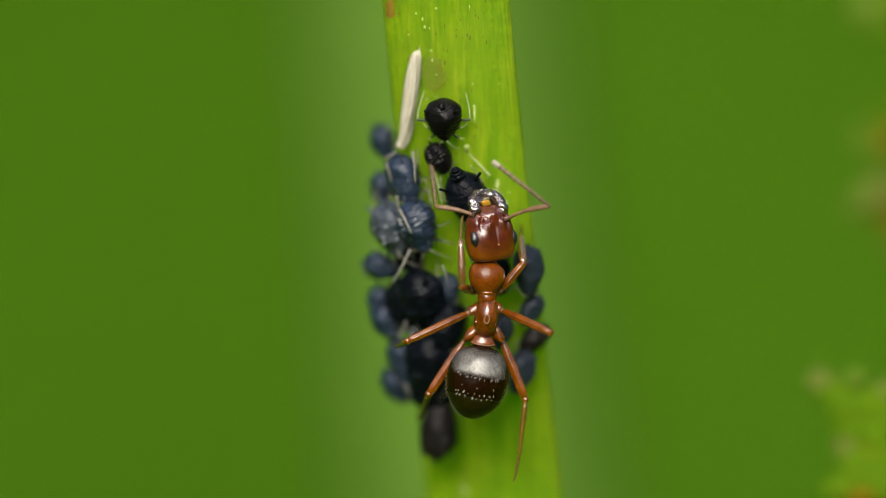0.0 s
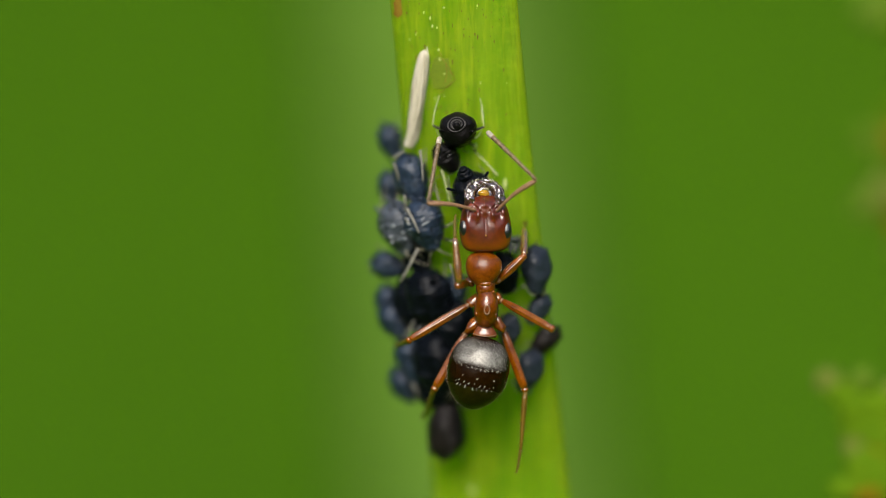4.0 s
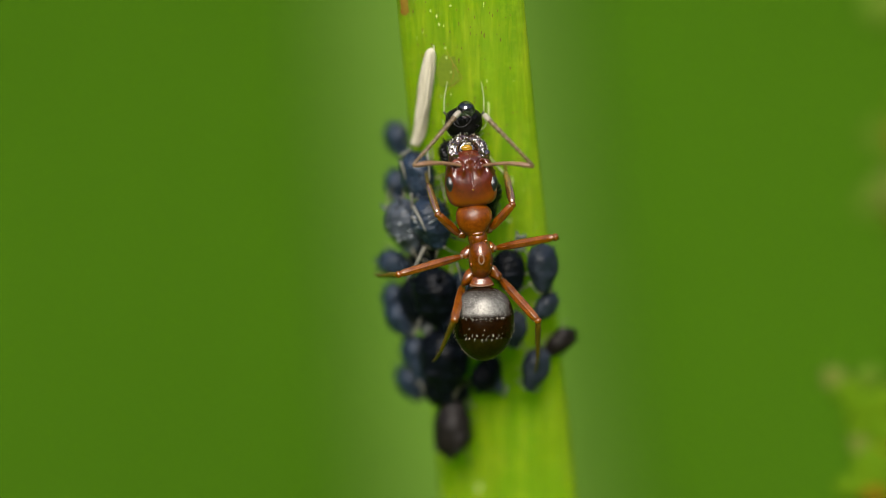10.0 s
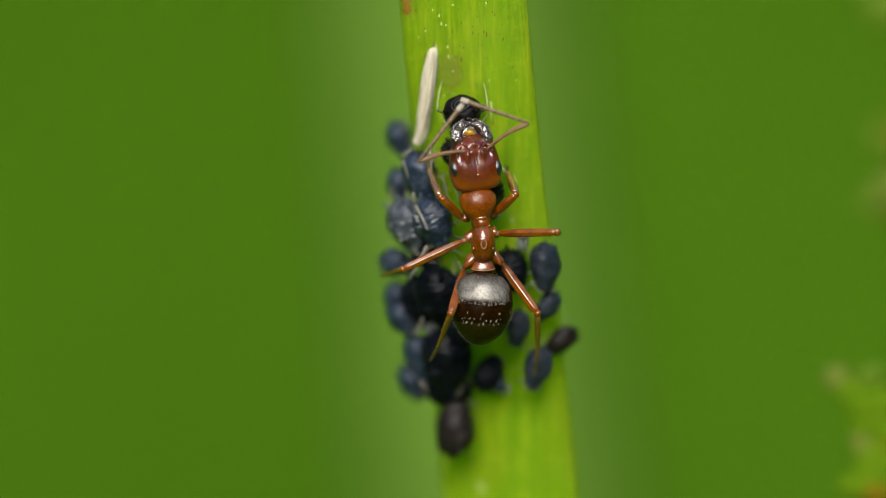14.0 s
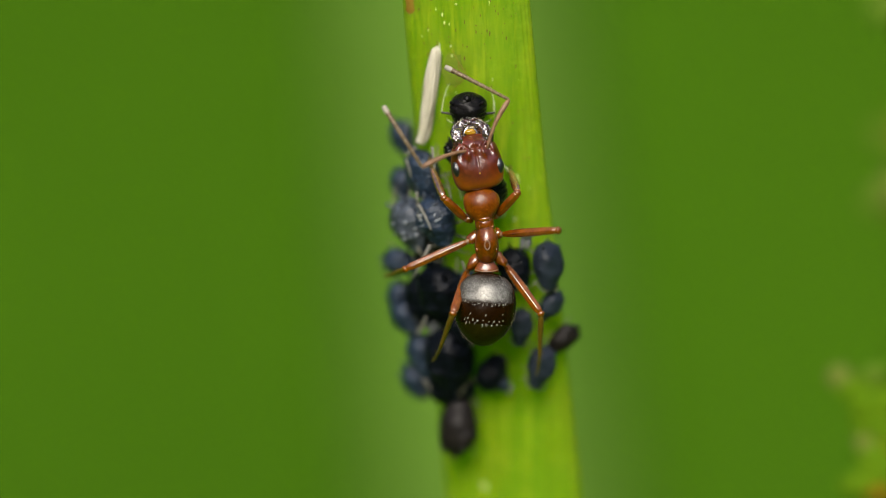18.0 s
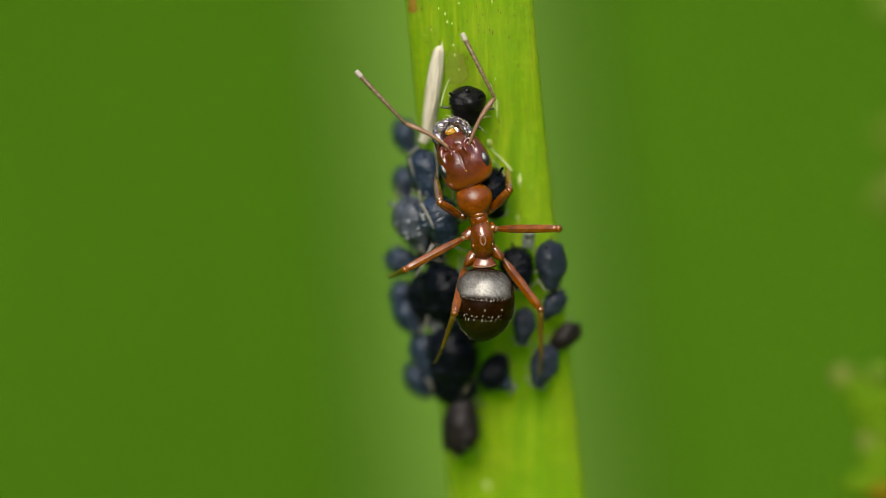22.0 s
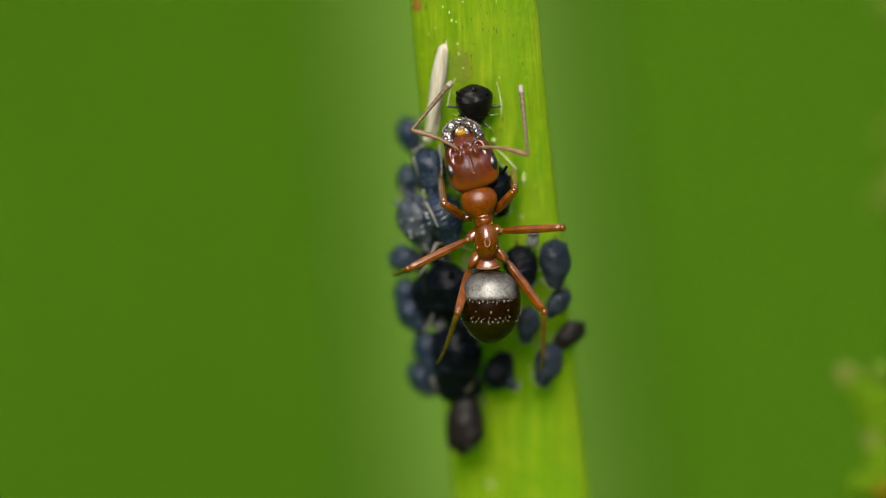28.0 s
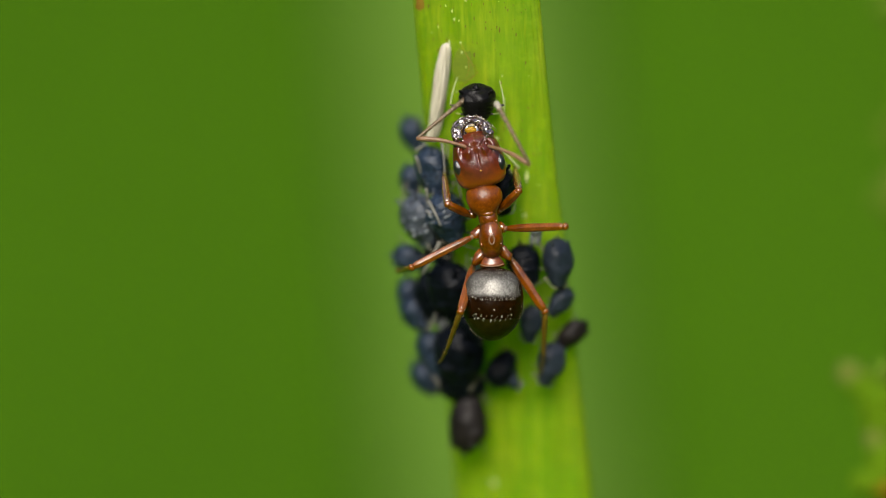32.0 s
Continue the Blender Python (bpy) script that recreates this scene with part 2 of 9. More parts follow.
add_patchy_gloss(ANT_JAW, 3600, 0.35, 0.47)
ANT_AMBER = material("amber_mouth", (0.20, 0.085, 0.003), 0.20, (0.50, 0.28, 0.015), 8000, 0.5, 12000, coat=0.8)
SCAPE = material("antenna_brown", (0.13, 0.062, 0.028), 0.42, (0.25, 0.140, 0.078), 4000, 0.3, 20000, spec=0.5)
FLAGELLUM = material("antenna_grey", (0.062, 0.036, 0.013), 0.42, (0.19, 0.125, 0.062), 9000, 0.6, 15000, spec=0.6)
ANT_SHIN = material("ant_shin_brown", (0.085, 0.048, 0.004), 0.35, (0.15, 0.090, 0.008), 3000, 0.2, 15000, coat=0.4, spec=0.2)
ANT_DOWN = material("grey_hair", (0.24, 0.19, 0.10), 0.4, (0.40, 0.34, 0.22), 9000)
ANT_BRISTLE = material("white_bristle", (0.8, 0.78, 0.66), 0.4)
RING = material("antenna_ring", (0.17, 0.12, 0.075), 0.6, (0.25, 0.19, 0.13), 9000)
TIP = material("antenna_tip_grey", (0.26, 0.22, 0.17), 0.6, (0.42, 0.38, 0.32), 9000, 0.5, 15000)


def frames_along(points):
    """Unit tangents and two steady side axes along a line of points."""
    out, side = [], None
    for i, p in enumerate(points):
        t = (points[min(i + 1, len(points) - 1)] - points[max(i - 1, 0)]).normalized()
        if side is None:
            side = Vector((1, 0, 0)) - t * t.x
            if side.length < 0.1:
                side = Vector((0, 0, 1)) - t * t.z
        side = (side - t * side.dot(t)).normalized()
        out.append((t, side, t.cross(side)))
    return out


def tube(bm, points, radii, seg=12, shape=None):
    """A closed skin round a line of points; radii are numbers or pairs (across, deep); shape(angle, i) scales a ring."""
    points = [Vector(p) for p in points]
    rings = []
    for i, (p, (t, a, b)) in enumerate(zip(points, frames_along(points))):
        r = radii[i]
        ra, rb = r if isinstance(r, (tuple, list)) else (r, r)
        ring = []
        for k in range(seg):
            w = 2 * math.pi * k / seg
            f = shape(w, i) if shape else 1.0
            ring.append(bm.verts.new(p + a * (ra * f * math.cos(w)) + b * (rb * f * math.sin(w))))
        rings.append(ring)
    for r0, r1 in zip(rings, rings[1:]):
        for k in range(seg):
            bm.faces.new((r0[k], r0[(k + 1) % seg], r1[(k + 1) % seg], r1[k]))
    bm.faces.new(rings[0][::-1])
    bm.faces.new(rings[-1])
    return rings


def smooth_line(points, n):
    """n + 1 points on a smooth curve through the given ones."""
    points = [Vector(p) for p in points]
    ext = [points[0] * 2 - points[1]] + points + [points[-1] * 2 - points[-2]]
    out = []
    for j in range(n + 1):
        u = j / n * (len(points) - 1)
        i = min(int(u), len(points) - 2)
        f = u - i
        p0, p1, p2, p3 = ext[i:i + 4]
        out.append(0.5 * (2 * p1 + (p2 - p0) * f + (2 * p0 - 5 * p1 + 4 * p2 - p3) * f * f + (3 * p1 - p0 - 3 * p2 + p3) * f ** 3))
    return out


def blob(bm, centre, axis, profile, seg=24, depth=1.0, shape=None):
    """A rounded body along an axis; profile lists (distance, half width), with smooth ends."""
    axis = Vector(axis).normalized()
    line = smooth_line([Vector((s, r, 0)) for s, r in profile], (len(profile) - 1) * 4)
    pts = [Vector(centre) + axis * q.x for q in line]
    tube(bm, pts, [(max(q.y, 0.002), max(q.y, 0.002) * depth) for q in line], seg, shape)


def part(name, bm, mat, parent=None, label="", scale=MM, smooth=True):
    """One mesh object from a bmesh drawn in millimetres, under its parent."""
    bmesh.ops.recalc_face_normals(bm, faces=bm.faces[:])
    me = bpy.data.meshes.new(name)
    bm.to_mesh(me)
    bm.free()
    if scale != 1:
        me.transform(Matrix.Scale(scale, 4))
    for m in mat if isinstance(mat, (list, tuple)) else [mat]:
        me.materials.append(m)
    if smooth:
        me.polygons.foreach_set("use_smooth", [True] * len(me.polygons))
    ob = new(name, me)
    if parent:
        ob.parent = parent
    if label:
        ob["label"] = label
    return ob


def settled(x, y, z, spin=0, roll=0, pitch=0, size=1.0):
    """A pose in FRAME: place in mm, turn in the picture's plane, roll on its own length, pitch, size."""
    turn = Matrix.Rotation(radians(spin), 4, "Y") @ Matrix.Rotation(radians(roll), 4, "Z") @ Matrix.Rotation(radians(pitch), 4, "X")
    return FRAME @ Matrix.Translation(Vector((x, y, z)) * MM) @ turn @ Matrix.Scale(size, 4)


def stalk_axis(z):
    """The stalk's middle line, in mm, at the height z."""
    return Vector((0.7206 - 0.0976 * z, 1.72 - 0.29 * z, z))


STALK_HALF, STALK_DEEP, STALK_ROUND = 1.68, 0.27, 2.6


def recede(x, c):
    """How far the stalk's one flank turns away from the camera."""
    return 0.25 * max(0.0, c.x - x + 0.6) ** 1.3


def stalk_front(x, z):
    """How far back the stalk's front lies at x, z."""
    c = stalk_axis(z)
    u = min(1.0, abs(x - c.x) / STALK_HALF)
    return c.y - STALK_DEEP * (1 - u ** STALK_ROUND) ** (1 / STALK_ROUND) + recede(x, c)


def build_ground():
    bm = bmesh.new()
    edges = [-3000, -400, -60, -12, -4, -1.5, -0.5, 0.5, 1.5, 4, 12, 60, 400, 3000]
    grid = [[bm.verts.new((x, y, 0.012 * math.sin(3 * x) * math.cos(2 * y) if max(abs(x), abs(y)) < 50 and max(abs(x), abs(y)) > 1 else 0)) for x in edges] for y in edges]
    for i in range(len(edges) - 1):
        for j in range(len(edges) - 1):
            bm.faces.new((grid[i][j], grid[i][j + 1], grid[i + 1][j + 1], grid[i + 1][j]))
    ob = part("ground", bm, MEADOW, scale=1)
    tagged(ob, "flat green meadow ground far below the stalk", "ground", kind="structure")


def build_tree_line():
    """The dark wood that closes the meadow all round, far out of the picture."""
    bm = bmesh.new()
    n, tiers = 120, (0, 0.15, 0.4, 0.7, 0.9, 1.0)
    rings = []
    for f in tiers:
        ring = []
        for k in range(n):
            a = 2 * math.pi * k / n
            r = 9 + 1.2 * noise.noise((math.cos(a) * 4, math.sin(a) * 4, f * 5)) + (1.5 * f if f > 0.6 else 0)
            h = 4.6 + 1.6 * noise.noise((math.cos(a) * 6, math.sin(a) * 6, 3))
            ring.append(bm.verts.new((r * math.cos(a), r * math.sin(a), h * f - 0.05)))
        rings.append(ring)
    for r0, r1 in zip(rings, rings[1:]):
        for k in range(n):
            bm.faces.new((r0[k], r0[(k + 1) % n], r1[(k + 1) % n], r1[k]))
    ob = part("backdrop", bm, WOOD, scale=1)
    tagged(ob, "dark green wood edge that closes the meadow", "woods", kind="structure")


def build_grass():
    bm = bmesh.new()
    rnd = random.Random(4)
    for _ in range(9000):
        x, y = rnd.gauss(0, 0.9), rnd.uniform(-1.2, 4.5)
        if math.hypot(x, y) < 0.12 or (abs(x) < 0.1 and y < 0.3):
            continue
        h, w, a = rnd.uniform(0.05, 0.13), rnd.uniform(0.002, 0.004), rnd.uniform(0, 6.3)
        dx, dy, lean = math.cos(a) * w, math.sin(a) * w, rnd.uniform(0.01, 0.06)
        lx, ly = -math.sin(a) * lean, math.cos(a) * lean
        v = [bm.verts.new(p) for p in ((x - dx, y - dy, -0.02), (x + dx, y + dy, -0.02), (x + dx * 0.7 + lx * 0.4, y + dy * 0.7 + ly * 0.4, h * 0.6), (x - dx * 0.7 + lx * 0.4, y - dy * 0.7 + ly * 0.4, h * 0.6), (x + lx, y + ly, h))]
        bm.faces.new(v[:4])
        bm.faces.new((v[3], v[2], v[4]))
    ob = part("grass", bm, GRASS, scale=1)
    tagged(ob, "short green meadow grass on the ground", "grass", kind="stuff")


def build_stalk():
    zs = [-392 + 12 * i for i in range(31)] + [-16 + 0.25 * i for i in range(129)] + [18, 22, 30, 40, 55, 70]
    def ribs(w, i):
        c, s = abs(math.cos(w)), abs(math.sin(w))
        r = (c ** STALK_ROUND + s ** STALK_ROUND) ** (-1 / STALK_ROUND)
        return r * (1 + 0.016 * s * math.cos(44 * w) + 0.012 * s * math.sin(19 * w + 1) + 0.008 * s * math.sin(71 * w))
    bm = bmesh.new()
    grow = lambda z: 1 + 0.010 * max(0, 2 - max(z, -12)) + max(0, -12 - z) / 900
    tube(bm, [stalk_axis(z) for z in zs], [(STALK_HALF * grow(z), STALK_DEEP * grow(z)) for z in zs], 220, ribs)
    for v in bm.verts:
        v.co.y += recede(v.co.x, stalk_axis(v.co.z)) * (1.0 if v.co.z > -40 else 0.0)
    bm.transform(Matrix.Scale(1000, 4) @ FRAME @ Matrix.Scale(MM, 4))
    stalk = new("plant_stalk")
    part("stem", bm, STALK, stalk)
    tagged(stalk, "bright yellow-green ribbed plant stalk covered with aphids", "stalk")
    # worn brown patches and specks that lie on the skin; pale specks are painted glints
    rnd = random.Random(7)
    def patch(name, mat, x, z, rx, rz, parent, lift=0.03):
        bm = bmesh.new()
        n = 14
        ring = []
        for k in range(n):
            w = 2 * math.pi * k / n
            f = rnd.uniform(0.75, 1.15)
            px, pz = x + rx * f * math.cos(w), z + rz * f * math.sin(w)
            ring.append(bm.verts.new(Vector((px, stalk_front(px, pz) - lift, pz))))
        mid = bm.verts.new(Vector((x, stalk_front(x, z) - lift * 1.6, z)))
        for k in range(n):
            bm.faces.new((ring[k], ring[(k + 1) % n], mid))
        bm.transform(Matrix.Scale(1000, 4) @ FRAME @ Matrix.Scale(MM, 4))
        return part(name, bm, mat, parent)
    patch("scar", SCAR, -0.27, 4.64, 0.34, 0.52, stalk)["label"] = "olive-brown worn patch"
    for ends in (((-0.30, 5.22), (-0.16, 4.95), (0.02, 4.66), (0.13, 4.48)), ((0.13, 4.48), (0.02, 4.38), (-0.18, 4.22), (-0.32, 4.12)), ((-0.12, 4.86), (-0.10, 4.60), (-0.16, 4.36))):
        bm = bmesh.new()
        line = smooth_line([(x, stalk_front(x, z) - 0.035, z) for x, z in ends], 12)
        tube(bm, line, [0.003 + 0.006 * abs(math.sin(i * 1.7)) for i in range(13)], 6)
        bm.transform(Matrix.Scale(1000, 4) @ FRAME @ Matrix.Scale(MM, 4))
        part("crack", bm, RUST, stalk, "thin brown crack round the worn patch")
    patch("scar", RUST, -1.40, 6.37, 0.13, 0.30, stalk)["label"] = "rust-brown edge scar"
    for _ in range(190):
        z = rnd.uniform(-1.0, 7.4)
        x = stalk_axis(z).x + rnd.uniform(-1.3, 1.3)
        s = rnd.uniform(0.006, 0.019)
        patch("speck", SPECK if rnd.random() < 0.86 else GLINT, x, z, s, s * rnd.uniform(1.2, 4.5), stalk, 0.02)
    return stalk


def build_straw():
    straw = new("dry_sheath")
    def strip(name, spots, radii, seg, shape=None, label="", flat=0.45):
        bm = bmesh.new()
        n = 36
        line = [p / MM for p in smooth_line([V(*p) for p in spots], n)]
        wid = smooth_line([(r, 0, 0) for r in radii], n)
        tube(bm, line, [(max(0.006, w.x), max(0.006, w.x * flat)) for w in wid], seg, shape)
        for v in bm.verts:
            v.co += Vector((0.02, 0.03, 0)) * noise.noise(v.co * 2.3)
        part(name, bm, STRAW, straw, label)
    strip("sheath", [(-0.665, 0.36, 5.27), (-0.715, 0.36, 5.10), (-0.80, 0.50, 4.52), (-0.905, 0.75, 3.78), (-1.01, 1.0, 3.03), (-1.13, 1.15, 2.70)], [0.03, 0.14, 0.19, 0.185, 0.165, 0.12], 28, lambda w, i: 1 + 0.07 * math.cos(9 * w + 0.05 * i) + 0.04 * math.sin(17 * w))
    strip("fold", [(-0.70, 0.22, 5.16), (-0.715, 0.27, 4.82), (-0.80, 0.42, 4.15), (-0.92, 0.68, 3.40), (-1.03, 0.90, 2.90)], [0.015, 0.045, 0.06, 0.05, 0.02], 12, None, "raised dry fold")
    strip("fibre", [(-0.625, 0.31, 5.46), (-0.618, 0.33, 5.27), (-0.635, 0.38, 4.97), (-0.655, 0.50, 4.38)], [0.010, 0.022, 0.032, 0.014], 8, None, "thin dry fibre", 0.8)
    strip("edge", [(-0.60, 0.40, 5.05), (-0.655, 0.48, 4.50), (-0.75, 0.70, 3.80), (-0.86, 0.95, 3.10)], [0.01, 0.035, 0.03, 0.012], 8, None, "curled brownish edge", 0.8)
    tagged(straw, "dry cream-white plant sheath stuck on the stalk", "dry sheath")


def build_skin_or_glint(x, z, rx, rz, mat, lift=0.1):
    """A crumpled cast skin left on the stalk; the tiny pale ones stand in for glints."""
    bm = bmesh.new()
    bmesh.ops.create_icosphere(bm, subdivisions=3, radius=1)
    o = Vector((x, z, 1.0)) * 3
    for v in bm.verts:
        v.co *= 1 + 0.5 * noise.noise(v.co * 1.6 + o) + 0.25 * noise.noise(v.co * 4 + o)
        v.co = Vector((v.co.x * rx + x, v.co.y * 0.5 * rx + stalk_front(x, z) - lift, v.co.z * rz + z))
    bm.transform(Matrix.Scale(1000, 4) @ FRAME @ Matrix.Scale(MM, 4))
    ob = part("skin_or_glint", bm, mat)
    tagged(ob, "pale crumpled aphid skin on the stalk, or a painted glint where tiny", "shed skin", "shed skins")


def build_halo_stem():
    # a stem added far behind; its blur gives the brighter halo beside the stalk
    plant = new("halo_stem")
    line = lambda z: (0.42 - 0.10 * z, 50 - 0.2126 * z, z)
    for name, z0, z1, r in (("lower_stem", -400, -70, 4.4), ("middle_stem", -70, 60, 4.1), ("upper_stem", 60, 130, 3.3), ("node", -73, -67, 4.4), ("node", 57, 63, 4.0)):
        bm = bmesh.new()
        pts = [line(z0 + (z1 - z0) * i / 8) for i in range(9)]
        tube(bm, pts, [r * 0.96] + [r] * 7 + [r * 0.96], 28, lambda w, i: 1 + 0.02 * math.cos(18 * w))
        bm.transform(Matrix.Scale(1000, 4) @ FRAME @ Matrix.Scale(MM, 4))
        part(name, bm, HALO_STEM, plant)
    tagged(plant, "green stem far out of focus, added for the pale halo behind the stalk", "plant stem")


def build_sprig(label, depth, stem_x, leaves):
    """A soft green sprig with lumpy leaves beside the stalk, out of focus."""
    sprig = new("leafy_sprig")
    stem_at = lambda z: Vector((stem_x - 0.01 * z, depth + 1.2 - 0.2126 * (z + 6), z))
    bm = bmesh.new()
    pts = [stem_at(z) for z in range(-388, 16, 12)]
    tube(bm, pts, [0.55] * len(pts), 12)
    bm.transform(Matrix.Scale(1000, 4) @ FRAME @ Matrix.Scale(MM, 4))
    part("stem", bm, LEAF, sprig)
    for x, z, sx, sz, red in leaves:
        bm = bmesh.new()
        bmesh.ops.create_icosphere(bm, subdivisions=3, radius=1)
        o = Vector((x, depth, z)) * 0.7
        for v in bm.verts:
            v.co *= 1 + 0.35 * noise.noise(v.co * 1.7 + o) + 0.12 * noise.noise(v.co * 5 + o)
            v.co = Vector((v.co.x * sx + x, v.co.y * 0.5 * sx + depth, v.co.z * sz + z))
        bm.transform(Matrix.Scale(1000, 4) @ FRAME @ Matrix.Scale(MM, 4))
        part("leaf", bm, (LEAF, LEAF_RED, LEAF_PALE, LEAF_RUST)[red], sprig, ("", "rosy leaf tip", "pale grey-green leaf", "rusty brown leaf")[red])
        bm = bmesh.new()
        foot = stem_at(z - 1.5)
        tip = Vector((x, depth, z))
        tube(bm, smooth_line([foot, foot.lerp(tip, 0.5) + Vector((0, 0, -0.3)), tip], 6), [0.22, 0.2, 0.18, 0.16, 0.15, 0.14, 0.12], 8)
        bm.transform(Matrix.Scale(1000, 4) @ FRAME @ Matrix.Scale(MM, 4))
        part("leaf_stalk", bm, LEAF, sprig)
    tagged(sprig, label, "plant", "sprigs beside the stalk")


build_ground()
build_grass()
build_tree_line()
stalk = build_stalk()
build_straw()
# cast skins, and tiny pale dots near the scar that imitate white glints
for x, z, rx, rz, lift in ((1.60, 0.12, 0.07, 0.26, 0.5), (1.73, 0.05, 0.05, 0.20, 0.5), (1.70, 0.24, 0.16, 0.05, 0.55), (1.80, 0.16, 0.04, 0.17, 0.45), (1.454, 1.712, 0.05, 0.17, 0.05), (1.394, 0.682, 0.06, 0.06, 0.05), (0.591, -6.530, 0.08, 0.10, 0.06), (0.833, 3.697, 0.028, 0.30, 0.05), (-0.318, 5.272, 0.03, 0.035, 0.04), (-0.288, 5.015, 0.03, 0.05, 0.04), (-0.167, 4.636, 0.025, 0.03, 0.04), (0.788, 4.393, 0.02, 0.04, 0.04), (-0.424, 3.984, 0.02, 0.03, 0.04), (-0.485, 5.893, 0.025, 0.04, 0.04), (-0.545, 6.105, 0.02, 0.05, 0.04), (-0.182, 6.378, 0.03, 0.03, 0.04), (-0.924, -3.924, 0.13, 0.13, 0.5), (0.636, 2.712, 0.06, 0.07, 0.03), (-0.773, -2.257, 0.18, 0.22, 1.0)):
    build_skin_or_glint(x, z, rx, rz, SKIN_GREY if lift > 0.4 else SKIN_GLINT, lift)
build_halo_stem()
build_sprig("blurred light-green leafy sprig with reddish tips", 6.2, 13.0, [(10.32, -3.60, 0.37, 0.34, 1), (11.26, -3.55, 0.37, 0.28, 2), (10.69, -3.95, 0.46, 0.34, 0), (11.14, -4.32, 0.62, 0.46, 0), (11.78, -4.32, 0.55, 0.52, 0), (12.09, -3.95, 0.34, 0.37, 1), (11.74, -4.20, 0.18, 0.28, 3), (12.15, -4.69, 0.46, 0.52, 0), (11.57, -4.64, 0.25, 0.23, 2), (10.94, -4.81, 0.31, 0.49, 0), (11.28, -4.87, 0.52, 0.49, 0), (11.06, -5.40, 0.37, 0.40, 1), (11.68, -5.46, 0.40, 0.37, 3), (11.83, -5.18, 0.52, 0.52, 0), (12.14, -5.72, 0.46, 0.55, 0), (11.37, -5.87, 0.62, 0.55, 0), (11.44, -6.26, 0.62, 0.46, 0), (12.06, -6.41, 0.55, 0.68, 0), (10.83, -6.60, 0.58, 0.34, 0), (11.44, -6.75, 0.55, 0.31, 3)])
build_sprig("faint green leafy sprig out of focus", 12, 14.2, [(12.00, 6.75, 0.63, 0.56, 2), (12.85, 6.82, 0.31, 0.63, 0), (12.60, 3.78, 0.53, 0.34, 0), (11.88, 3.06, 0.47, 0.44, 2), (12.66, 3.06, 0.53, 0.47, 3), (12.55, 2.21, 0.47, 0.34, 2), (12.36, 1.50, 0.75, 0.56, 1), (11.77, 1.18, 0.56, 0.44, 2), (12.66, 0.88, 0.47, 0.53, 3), (12.73, 0.17, 0.41, 0.47, 2)])


hind_legs, hind_shins = [], []


